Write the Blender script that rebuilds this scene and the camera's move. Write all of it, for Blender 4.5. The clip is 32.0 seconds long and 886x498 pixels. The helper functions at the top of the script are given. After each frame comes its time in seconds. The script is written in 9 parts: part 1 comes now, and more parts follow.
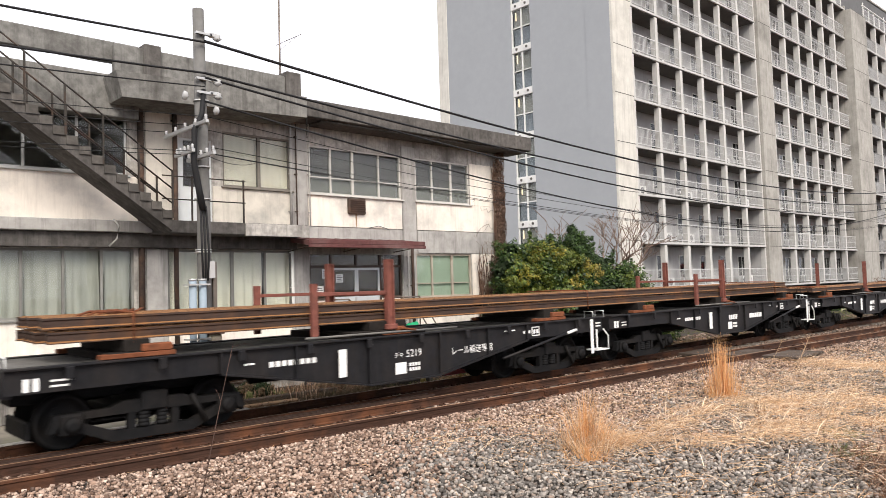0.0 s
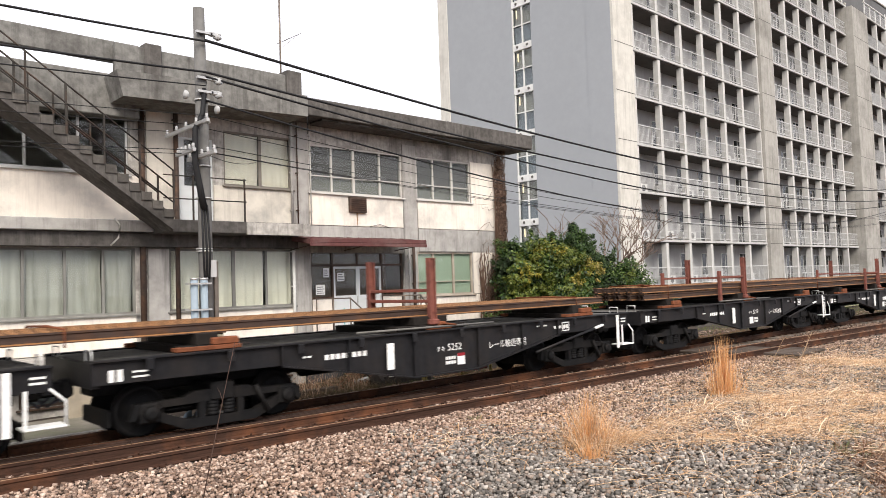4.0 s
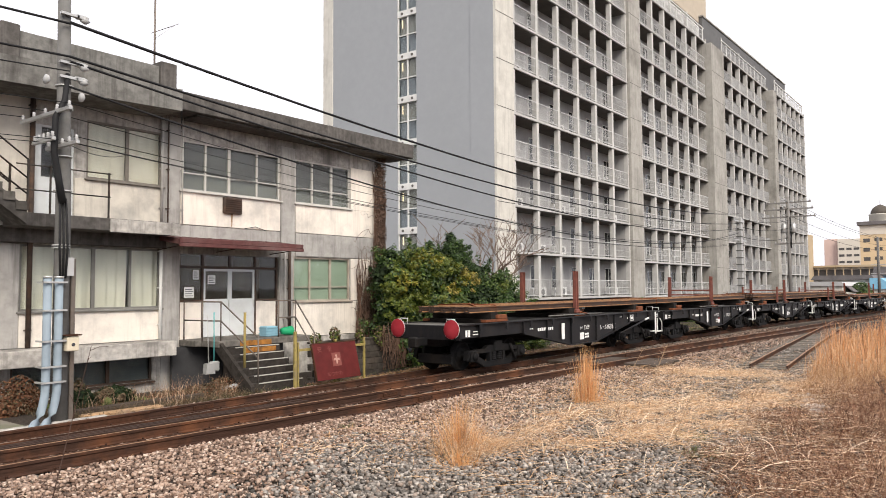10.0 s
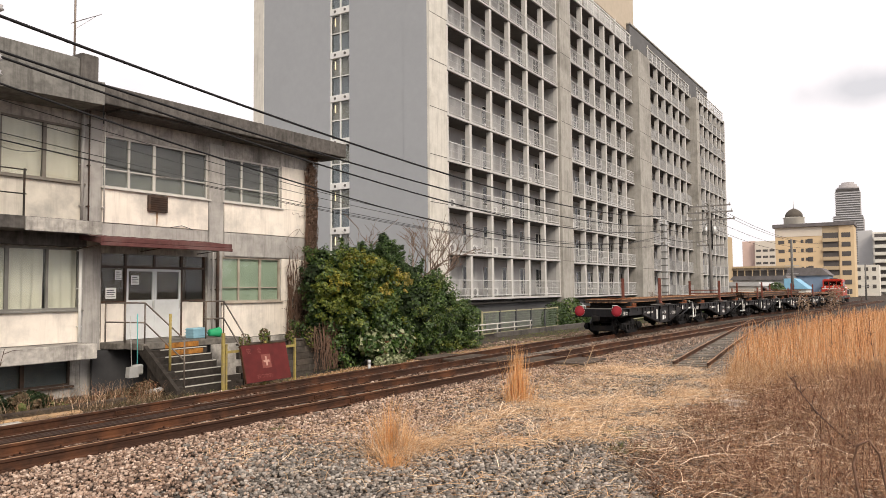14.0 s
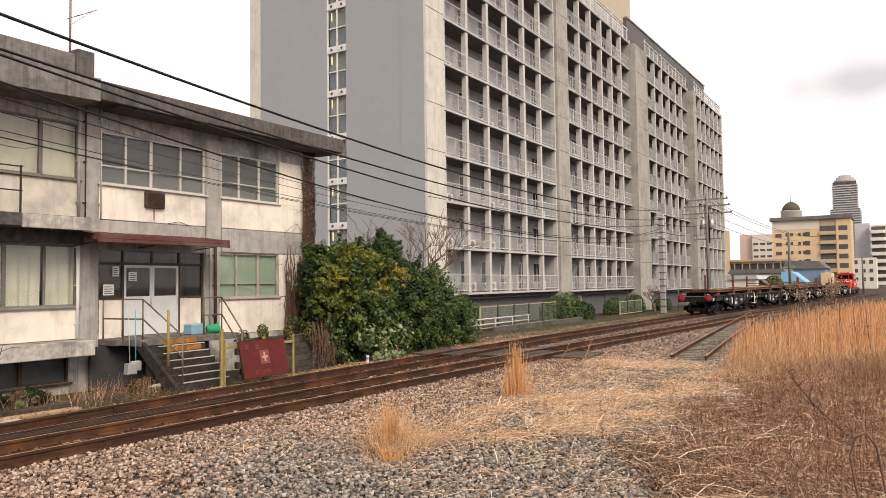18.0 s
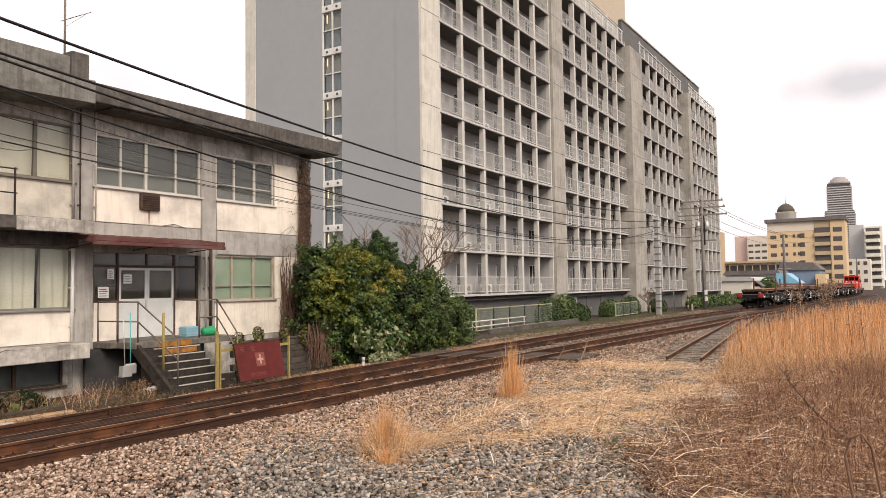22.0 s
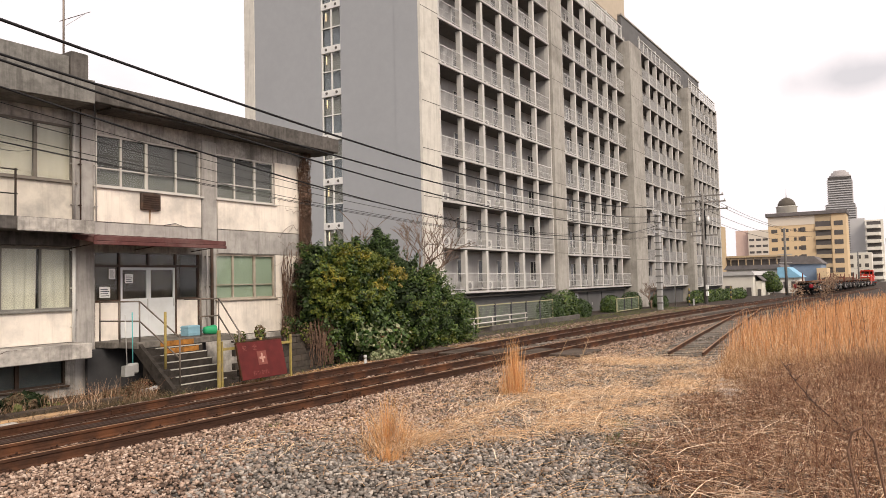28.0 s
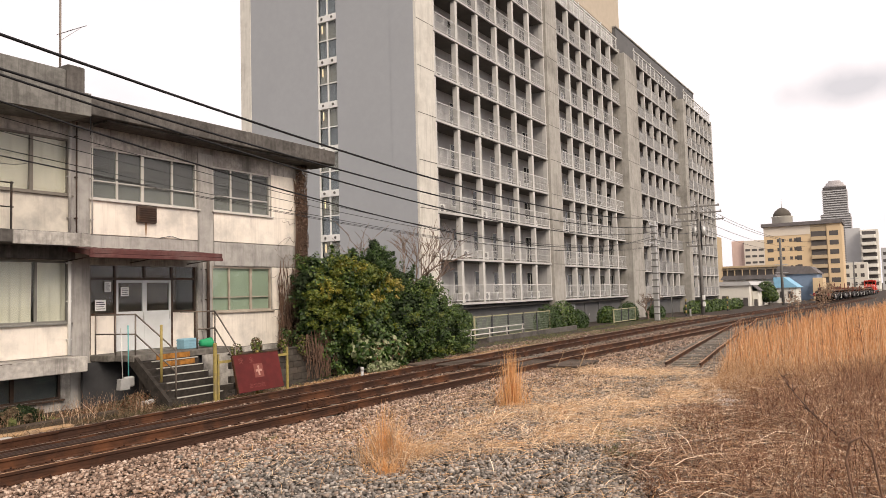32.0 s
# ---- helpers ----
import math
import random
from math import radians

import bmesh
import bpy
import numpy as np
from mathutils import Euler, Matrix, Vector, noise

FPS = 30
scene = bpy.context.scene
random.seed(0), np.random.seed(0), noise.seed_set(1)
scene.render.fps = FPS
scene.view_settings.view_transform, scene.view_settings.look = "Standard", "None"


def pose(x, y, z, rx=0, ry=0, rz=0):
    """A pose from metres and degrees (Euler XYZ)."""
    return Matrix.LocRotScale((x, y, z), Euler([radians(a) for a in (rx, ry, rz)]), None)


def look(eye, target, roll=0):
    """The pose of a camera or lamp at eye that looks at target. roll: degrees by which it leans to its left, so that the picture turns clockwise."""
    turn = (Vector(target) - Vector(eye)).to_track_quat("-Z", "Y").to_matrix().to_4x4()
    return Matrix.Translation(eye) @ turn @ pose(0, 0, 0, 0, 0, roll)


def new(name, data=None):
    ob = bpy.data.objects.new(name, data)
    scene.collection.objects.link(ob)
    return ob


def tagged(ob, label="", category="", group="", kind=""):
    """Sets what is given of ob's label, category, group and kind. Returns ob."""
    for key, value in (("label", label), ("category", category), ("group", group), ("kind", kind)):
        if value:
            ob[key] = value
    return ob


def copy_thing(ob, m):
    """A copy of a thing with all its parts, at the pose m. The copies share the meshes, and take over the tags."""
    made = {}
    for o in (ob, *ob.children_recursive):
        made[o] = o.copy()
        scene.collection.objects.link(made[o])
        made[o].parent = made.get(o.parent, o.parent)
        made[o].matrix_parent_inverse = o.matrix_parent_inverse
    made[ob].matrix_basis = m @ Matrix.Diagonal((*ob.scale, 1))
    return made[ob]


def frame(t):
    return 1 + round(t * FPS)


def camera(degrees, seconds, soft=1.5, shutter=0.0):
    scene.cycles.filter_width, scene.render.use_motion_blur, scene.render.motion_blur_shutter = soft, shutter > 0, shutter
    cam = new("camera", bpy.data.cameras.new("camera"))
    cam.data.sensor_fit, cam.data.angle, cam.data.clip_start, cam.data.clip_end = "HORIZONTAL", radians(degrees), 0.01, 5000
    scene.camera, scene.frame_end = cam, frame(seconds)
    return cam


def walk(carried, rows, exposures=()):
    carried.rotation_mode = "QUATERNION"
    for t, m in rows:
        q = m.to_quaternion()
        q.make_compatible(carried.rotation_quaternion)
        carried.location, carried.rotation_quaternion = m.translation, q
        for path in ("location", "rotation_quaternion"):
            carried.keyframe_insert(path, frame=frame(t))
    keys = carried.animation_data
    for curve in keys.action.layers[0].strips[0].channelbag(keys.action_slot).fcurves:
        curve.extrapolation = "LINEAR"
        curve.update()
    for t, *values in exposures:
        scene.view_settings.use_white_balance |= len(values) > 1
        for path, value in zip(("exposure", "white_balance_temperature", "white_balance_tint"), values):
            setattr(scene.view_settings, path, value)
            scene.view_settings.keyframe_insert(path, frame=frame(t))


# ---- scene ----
EYE = (0.0, 0.0, 2.55)
LENS = 62.2
SECONDS = 32.0

cam = camera(LENS, SECONDS, soft=0.7, shutter=0.4)
# seconds, tilt, roll, heading of the hand-held camera that pans after the train
TURN = [
    (0.0, 92.80, 1.78, -43.19),
    (0.5, 92.79, 1.77, -43.13),
    (1.0, 92.79, 1.74, -43.26),
    (1.5, 92.79, 1.75, -43.33),
    (2.0, 92.85, 1.77, -43.38),
    (2.5, 92.86, 1.77, -43.42),
    (3.0, 92.88, 1.88, -43.35),
    (3.5, 92.72, 1.94, -43.11),
    (5.5, 92.63, 1.97, -43.10),
    (6.0, 92.61, 1.98, -43.16),
    (6.5, 92.53, 1.95, -43.13),
    (7.0, 92.60, 1.83, -43.50),
    (7.5, 92.66, 1.69, -44.20),
    (8.0, 92.67, 1.31, -45.26),
    (8.5, 92.66, 0.94, -47.02),
    (9.0, 92.77, 0.65, -49.22),
    (9.5, 92.93, 0.46, -51.07),
    (10.0, 93.06, 0.39, -52.67),
    (10.5, 93.15, 0.31, -53.88),
    (11.0, 93.15, 0.34, -54.69),
    (11.5, 93.07, 0.41, -55.44),
    (12.0, 92.96, 0.41, -56.11),
    (12.5, 92.93, 0.38, -56.82),
    (13.0, 92.97, 0.41, -57.38),
    (13.5, 93.00, 0.43, -57.63),
    (14.0, 93.05, 0.45, -57.92),
    (14.5, 93.01, 0.49, -58.01),
    (16.5, 92.88, 0.53, -57.93),
    (17.0, 92.87, 0.61, -58.05),
    (17.5, 92.77, 0.68, -58.06),
    (18.0, 92.65, 0.74, -58.08),
    (18.5, 92.57, 0.71, -58.24),
    (19.0, 92.59, 0.65, -58.42),
    (19.5, 92.71, 0.64, -58.44),
    (20.0, 92.77, 0.74, -58.38),
    (20.5, 92.78, 0.78, -58.37),
    (21.0, 92.78, 0.78, -58.41),
    (21.5, 92.75, 0.84, -58.41),
    (22.0, 92.80, 0.83, -58.41),
    (22.5, 92.84, 0.80, -58.42),
    (23.0, 92.78, 0.90, -58.37),
    (23.5, 92.78, 0.90, -58.36),
    (24.0, 92.85, 0.93, -58.44),
    (24.5, 92.96, 0.99, -58.60),
    (25.0, 92.98, 1.07, -58.52),
    (25.5, 92.89, 1.15, -58.24),
    (27.5, 92.66, 1.25, -58.30),
    (28.0, 92.57, 1.32, -58.32),
    (28.5, 92.53, 1.35, -58.41),
    (29.0, 92.68, 1.32, -58.59),
    (29.5, 92.81, 1.36, -58.50),
    (30.0, 92.82, 1.34, -58.56),
    (30.5, 92.87, 1.38, -58.68),
    (31.0, 93.02, 1.41, -58.80),
    (31.5, 93.28, 1.48, -58.72),
    (32.0, 93.46, 1.57, -58.57),
]
walk(cam, [(t, pose(*EYE, a, b, c)) for t, a, b, c in TURN],
     exposures=[(0.0, 0.56, 6720, 11), (8.0, 0.51, 6720, 11), (12.0, 0.28, 7050, 11), (17.0, 0.22, 7500, 15), (32.0, 0.21, 7500, 15)])

# ---------------------------------------------------------------- sky and sun
world = bpy.data.worlds.new("overcast_sky")
scene.world = world
world.use_nodes = True
wn, wl = world.node_tree.nodes, world.node_tree.links
wn.clear()
sky = wn.new("ShaderNodeTexSky")
sky.sky_type = "NISHITA"
sky.sun_disc = False
sky.sun_elevation = radians(48)
sky.sun_rotation = radians(150)
sky.air_density, sky.dust_density, sky.ozone_density = 1.0, 3.0, 1.0
grey = wn.new("ShaderNodeHueSaturation")
grey.inputs["Saturation"].default_value = 0.12
veil = wn.new("ShaderNodeMix")
veil.data_type = "RGBA"
veil.inputs[0].default_value = 0.75
veil.inputs[7].default_value = (10.5, 10.7, 12.0, 1)
tex = wn.new("ShaderNodeTexCoord")
place = wn.new("ShaderNodeMapping")
place.inputs["Scale"].default_value = (1.0, 1.0, 3.2)
place.inputs["Location"].default_value = (1.1, 0.5, 0.3)
cloud = wn.new("ShaderNodeTexNoise")
cloud.inputs["Scale"].default_value = 2.4
cloud.inputs["Detail"].default_value = 5.0
share = wn.new("ShaderNodeMapRange")
share.inputs["From Min"].default_value, share.inputs["From Max"].default_value = 0.57, 0.78
drift = wn.new("ShaderNodeMix")
drift.data_type = "RGBA"
drift.inputs[7].default_value = (6.7, 7.1, 8.2, 1)
wl.new(tex.outputs["Generated"], place.inputs[0])
wl.new(place.outputs[0], cloud.inputs["Vector"])
wl.new(cloud.outputs["Fac"], share.inputs["Value"])
wl.new(share.outputs[0], drift.inputs[0])
wl.new(veil.outputs[2], drift.inputs[6])
# one low grey cloud over the far houses
low = wn.new("ShaderNodeMapping")
low.inputs["Scale"].default_value = (0.0, 11.0, 34.0)
low.inputs["Location"].default_value = (0.0, -0.83, -8.251)
wisp = wn.new("ShaderNodeTexNoise")
wisp.inputs["Scale"].default_value, wisp.inputs["Detail"].default_value = 14.0, 4.0
bend = wn.new("ShaderNodeVectorMath")
bend.operation = "MULTIPLY_ADD"
bend.inputs[1].default_value = (0.0, 1.0, 1.0)
ball = wn.new("ShaderNodeTexGradient")
ball.gradient_type = "SPHERICAL"
thin = wn.new("ShaderNodeMapRange")
thin.inputs["From Max"].default_value, thin.inputs["To Max"].default_value = 0.75, 0.85
grey_cloud = wn.new("ShaderNodeMix")
grey_cloud.data_type = "RGBA"
grey_cloud.inputs[7].default_value = (5.6, 6.0, 6.9, 1)
wl.new(tex.outputs["Generated"], low.inputs[0])
wl.new(tex.outputs["Generated"], wisp.inputs["Vector"])
wl.new(wisp.outputs["Color"], bend.inputs[0])
wl.new(low.outputs[0], bend.inputs[2])
wl.new(bend.outputs[0], ball.inputs[0])
wl.new(ball.outputs["Fac"], thin.inputs["Value"])
wl.new(thin.outputs[0], grey_cloud.inputs[0])
wl.new(drift.outputs[2], grey_cloud.inputs[6])
back = wn.new("ShaderNodeBackground")
back.inputs[1].default_value = 0.1
wout = wn.new("ShaderNodeOutputWorld")
wl.new(sky.outputs[0], grey.inputs["Color"])
wl.new(grey.outputs[0], veil.inputs[6])
wl.new(grey_cloud.outputs[2], back.inputs[0])
wl.new(back.outputs[0], wout.inputs[0])

sun = new("sun", bpy.data.lights.new("sun", "SUN"))
sun.data.energy = 2.8
sun.data.angle = radians(32)
sun.data.color = (1.0, 0.95, 0.87)
sun.matrix_world = look((-20, -30, 45), (10, 15, 0))

# ---------------------------------------------------------------- mesh builder
class Mesh:
    """Collects vertices and faces of one part."""

    def __init__(self):
        self.v, self.f, self.smooth = [], [], set()

    def add(self, pts, faces, smooth=False):
        n = len(self.v)
        self.v.extend([tuple(p) for p in pts])
        for f in faces:
            if smooth:
                self.smooth.add(len(self.f))
            self.f.append(tuple(i + n for i in f))
        return self

    def box(self, x0, y0, z0, x1, y1, z1, c=0.0):
        x0, x1 = min(x0, x1), max(x0, x1)
        y0, y1 = min(y0, y1), max(y0, y1)
        z0, z1 = min(z0, z1), max(z0, z1)
        if c <= 0:
            p = [(x, y, z) for z in (z0, z1) for y in (y0, y1) for x in (x0, x1)]
            return self.add(p, [(0, 2, 3, 1), (4, 5, 7, 6), (0, 1, 5, 4), (2, 6, 7, 3), (0, 4, 6, 2), (1, 3, 7, 5)])
        c = min(c, (x1 - x0) * 0.45, (y1 - y0) * 0.45, (z1 - z0) * 0.45)
        ring = []
        for z, k in ((z0, c), (z0 + c, 0), (z1 - c, 0), (z1, c)):
            for x, y in ((x0 + c + k, y0 + k), (x1 - c - k, y0 + k), (x1 - k, y0 + c + k), (x1 - k, y1 - c - k),
                         (x1 - c - k, y1 - k), (x0 + c + k, y1 - k), (x0 + k, y1 - c - k), (x0 + k, y0 + c + k)):
                ring.append((min(max(x, x0), x1), min(max(y, y0), y1), z))
        fs = [tuple(range(7, -1, -1)), tuple(range(24, 32))]
        for k in range(3):
            for i in range(8):
                j = (i + 1) % 8
                fs.append((k * 8 + i, k * 8 + j, k * 8 + 8 + j, k * 8 + 8 + i))
        return self.add(ring, fs)

    def prism(self, outline, a, b, axis="y"):
        """An outline in the two other axes, drawn out from a to b along one axis."""
        n = len(outline)
        def put(p, d):
            u, w = p
            return {"x": (d, u, w), "y": (u, d, w), "z": (u, w, d)}[axis]
        pts = [put(p, a) for p in outline] + [put(p, b) for p in outline]
        fs = [tuple(range(n)), tuple(range(2 * n - 1, n - 1, -1))]
        fs += [(i, i + n, (i + 1) % n + n, (i + 1) % n) for i in range(n)]
        return self.add(pts, fs)

    def tube(self, path, r, n=8, r1=None, caps=True):
        """A round bar along a path of points, tapering from r to r1."""
        path = [Vector(p) for p in path]
        r1 = r if r1 is None else r1
        pts, m = [], len(path)
        for i, p in enumerate(path):
            d = (path[min(i + 1, m - 1)] - path[max(i - 1, 0)]).normalized()
            up = Vector((0, 0, 1)) if abs(d.z) < 0.9 else Vector((1, 0, 0))
            a = d.cross(up).normalized()
            b = d.cross(a)
            rad = r + (r1 - r) * i / max(1, m - 1)
            for k in range(n):
                w = 2 * math.pi * k / n
                pts.append(p + a * math.cos(w) * rad + b * math.sin(w) * rad)
        fs = []
        for i in range(m - 1):
            for k in range(n):
                j = (k + 1) % n
                fs.append((i * n + k, i * n + j, i * n + n + j, i * n + n + k))
        self.add(pts, fs, smooth=n > 5)
        if caps:
            k = len(self.v) - len(pts)
            self.f.append(tuple(range(k + n - 1, k - 1, -1)))
            self.f.append(tuple(range(k + (m - 1) * n, k + m * n)))
        return self

    def lathe(self, c, axis, prof, n=20):
        """A profile of (along, radius) turned round an axis through c."""
        pts, fs = [], []
        for a, r in prof:
            for k in range(n):
                w = 2 * math.pi * k / n
                u, q = r * math.cos(w), r * math.sin(w)
                o = {"x": (a, u, q), "y": (u, a, q), "z": (u, q, a)}[axis]
                pts.append((c[0] + o[0], c[1] + o[1], c[2] + o[2]))
        for i in range(len(prof) - 1):
            for k in range(n):
                j = (k + 1) % n
                fs.append((i * n + k, i * n + j, i * n + n + j, i * n + n + k))
        self.add(pts, fs, smooth=True)
        k = len(self.v) - len(pts)
        self.f.append(tuple(range(k + n - 1, k - 1, -1)))
        self.f.append(tuple(range(k + (len(prof) - 1) * n, k + len(prof) * n)))
        return self

    def quad(self, a, b, c, d):
        return self.add([a, b, c, d], [(0, 1, 2, 3)])

    def moved(self, m):
        self.v = [tuple(m @ Vector(p)) for p in self.v]
        return self

    def data(self, name, material, fix=True):
        me = bpy.data.meshes.new(name)
        me.from_pydata(self.v, [], self.f)
        if self.smooth:
            me.polygons.foreach_set("use_smooth", [i in self.smooth for i in range(len(self.f))])
        if fix:
            bm = bmesh.new()
            bm.from_mesh(me)
            bmesh.ops.recalc_face_normals(bm, faces=bm.faces)
            bm.to_mesh(me)
            bm.free()
        me.materials.append(material)
        return me


def part(name, mesh, material, parent=None, label="", fix=True):
    """Links a mesh as one object, under a thing where one is given."""
    ob = new(name, mesh.data(name, material, fix) if isinstance(mesh, Mesh) else mesh)
    if parent is not None:
        ob.parent = parent
    if label:
        ob["label"] = label
    return ob


def thing(name, label, category, at=(0, 0, 0), turn=0.0, group="", kind=""):
    """An empty at the base of a thing, that carries its parts."""
    e = new(name)
    e.empty_display_size = 0.2
    e.matrix_basis = pose(*at, 0, 0, turn)
    return tagged(e, label, category, group, kind)


def solid(name, mesh, material, label, category, at=(0, 0, 0), turn=0.0, group="", kind="", fix=True):
    """A thing of one mesh."""
    ob = part(name, mesh, material, fix=fix)
    ob.matrix_basis = pose(*at, 0, 0, turn)
    return tagged(ob, label, category, group, kind)


def grade(x):
    """The line and the ground fall gently beyond x = 30."""
    return 0.0 if x < 30 else -0.006 * (x - 30)


def main_y(x):
    """Centre line of the main track: straight, a bend, then straight again."""
    if x < 44:
        return 13.2
    if x < 66:
        return 13.2 - (x - 44) ** 2 / 917.0
    return 12.672 - 0.048 * (x - 66)


def loop_y(x):
    """Centre line of the nearer track, that leaves the main one at the points."""
    if x < 44:
        return 11.85 - 0.055 * x + 0.0001 * x * x
    return main_y(x) - (13.2 - (11.85 - 0.055 * 44 + 0.0001 * 44 * 44))


def siding_y(x):
    return 3.42 + 0.1 * x

# ---------------------------------------------------------------- materials
def mat(name, base, rough=0.8, metal=0.0, var=0.15, scale=6.0, stain=None, stain_scale=0.6, stain_amt=0.5,
        streak=None, streak_amt=0.5, bump=0.15, bump_scale=40.0, per=0.0, grain=(1, 1, 1), spec=0.15, bump_dist=0.01, top_tint=None):
    """A surface with fine mottling, large stains, run-down streaks, another tint on upward faces, and relief."""
    m = bpy.data.materials.new(name)
    m.use_nodes = True
    n, l = m.node_tree.nodes, m.node_tree.links
    b = n["Principled BSDF"]
    b.inputs["Roughness"].default_value = rough
    b.inputs["Metallic"].default_value = metal
    b.inputs["Specular IOR Level"].default_value = spec
    tc = n.new("ShaderNodeTexCoord")
    mp = n.new("ShaderNodeMapping")
    mp.inputs["Scale"].default_value = grain
    l.new(tc.outputs["Object"], mp.inputs[0])

    def noise_node(s, detail=6.0, rgh=0.6, vec=None):
        t = n.new("ShaderNodeTexNoise")
        t.inputs["Scale"].default_value = s
        t.inputs["Detail"].default_value = detail
        t.inputs["Roughness"].default_value = rgh
        l.new(vec if vec else mp.outputs[0], t.inputs["Vector"])
        return t

    def ramp(src, a, c):
        r = n.new("ShaderNodeMapRange")
        r.inputs["From Min"].default_value, r.inputs["From Max"].default_value = a, c
        l.new(src, r.inputs["Value"])
        return r.outputs[0]

    def mix(fac, a, c, mode="MIX"):
        x = n.new("ShaderNodeMix")
        x.data_type, x.blend_type = "RGBA", mode
        if isinstance(fac, float):
            x.inputs[0].default_value = fac
        else:
            l.new(fac, x.inputs[0])
        for i, val in ((6, a), (7, c)):
            if isinstance(val, tuple):
                x.inputs[i].default_value = (*val[:3], 1)
            else:
                l.new(val, x.inputs[i])
        return x.outputs[2]

    def times(src, k):
        q = n.new("ShaderNodeMath")
        q.operation = "MULTIPLY"
        l.new(src, q.inputs[0])
        q.inputs[1].default_value = k
        return q.outputs[0]

    f1 = noise_node(scale)
    lo = tuple(c * (1 - var) for c in base)
    hi = tuple(min(1, c * (1 + var)) for c in base)
    col = mix(ramp(f1.outputs["Fac"], 0.3, 0.7), lo, hi)
    if per:
        info = n.new("ShaderNodeObjectInfo")
        hs = n.new("ShaderNodeHueSaturation")
        r = n.new("ShaderNodeMapRange")
        r.inputs["To Min"].default_value, r.inputs["To Max"].default_value = 1 - per, 1 + per
        l.new(info.outputs["Random"], r.inputs["Value"])
        l.new(r.outputs[0], hs.inputs["Value"])
        l.new(col, hs.inputs["Color"])
        col = hs.outputs[0]
    if stain:
        f2 = noise_node(stain_scale, 8.0, 0.65, tc.outputs["Object"])
        col = mix(times(ramp(f2.outputs["Fac"], 0.48, 0.68), stain_amt), col, stain)
    if streak:
        mv = n.new("ShaderNodeMapping")
        mv.inputs["Scale"].default_value = (5.0, 5.0, 0.35)
        l.new(tc.outputs["Object"], mv.inputs[0])
        f3 = noise_node(1.0, 6.0, 0.7, mv.outputs[0])
        col = mix(times(ramp(f3.outputs["Fac"], 0.5, 0.72), streak_amt), col, streak)
    # blends a second colour onto upward faces
    if top_tint:
        geo = n.new("ShaderNodeNewGeometry")
        xyz = n.new("ShaderNodeSeparateXYZ")
        l.new(geo.outputs["Normal"], xyz.inputs[0])
        col = mix(times(ramp(xyz.outputs[2], 0.5, 0.95), 0.85), col, top_tint)
    l.new(col, b.inputs["Base Color"])
    rr = n.new("ShaderNodeMapRange")
    rr.inputs["To Min"].default_value, rr.inputs["To Max"].default_value = max(0.02, rough - 0.12), min(1, rough + 0.12)
    l.new(f1.outputs["Fac"], rr.inputs["Value"])
    l.new(rr.outputs[0], b.inputs["Roughness"])
    if bump:
        f4 = noise_node(bump_scale, 5.0, 0.6)
        bp = n.new("ShaderNodeBump")
        bp.inputs["Strength"].default_value = bump
        bp.inputs["Distance"].default_value = bump_dist
        l.new(f4.outputs["Fac"], bp.inputs["Height"])
        l.new(bp.outputs[0], b.inputs["Normal"])
    return m


def glass(name, tint=(0.93, 0.95, 0.94), rough=0.02, alpha=0.35):
    """Window glass: a sharp reflection over a see-through pane."""
    m = bpy.data.materials.new(name)
    m.use_nodes = True
    n, l = m.node_tree.nodes, m.node_tree.links
    n.clear()
    o = n.new("ShaderNodeOutputMaterial")
    g = n.new("ShaderNodeBsdfGlossy")
    g.inputs["Roughness"].default_value = rough
    t = n.new("ShaderNodeBsdfTransparent")
    t.inputs[0].default_value = (*tint, 1)
    lw = n.new("ShaderNodeLayerWeight")
    lw.inputs["Blend"].default_value = 0.5
    pw = n.new("ShaderNodeMath")
    pw.operation = "POWER"
    l.new(lw.outputs["Facing"], pw.inputs[0])
    pw.inputs[1].default_value = 4.0
    fr = n.new("ShaderNodeMath")
    fr.operation = "MULTIPLY_ADD"
    l.new(pw.outputs[0], fr.inputs[0])
    fr.inputs[1].default_value, fr.inputs[2].default_value = 0.8, 0.03
    x = n.new("ShaderNodeMixShader")
    l.new(fr.outputs[0], x.inputs[0])
    l.new(t.outputs[0], x.inputs[1])
    l.new(g.outputs[0], x.inputs[2])
    l.new(x.outputs[0], o.inputs[0])
    return m


def glow(name, color, strength):
    m = bpy.data.materials.new(name)
    m.use_nodes = True
    b = m.node_tree.nodes["Principled BSDF"]
    b.inputs["Base Color"].default_value = (*color, 1)
    b.inputs["Emission Color"].default_value = (*color, 1)
    b.inputs["Emission Strength"].default_value = strength
    return m


CREAM = mat("cream_render", (0.81, 0.745, 0.66), 0.85, var=0.05, scale=3, stain=(0.42, 0.40, 0.37), stain_scale=0.7, stain_amt=0.7, streak=(0.44, 0.385, 0.335), streak_amt=0.4, bump=0.2)
CONC = mat("bare_concrete", (0.44, 0.415, 0.38), 0.9, var=0.3, scale=7, stain=(0.17, 0.16, 0.148), stain_scale=0.9, stain_amt=0.85, streak=(0.08, 0.074, 0.068), streak_amt=0.75, bump=0.5)
# Dark weathered concrete; the beam borrows this tone as painted shade.
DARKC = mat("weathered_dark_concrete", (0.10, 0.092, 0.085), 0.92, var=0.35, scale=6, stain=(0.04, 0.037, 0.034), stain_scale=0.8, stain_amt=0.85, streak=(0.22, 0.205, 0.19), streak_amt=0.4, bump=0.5)
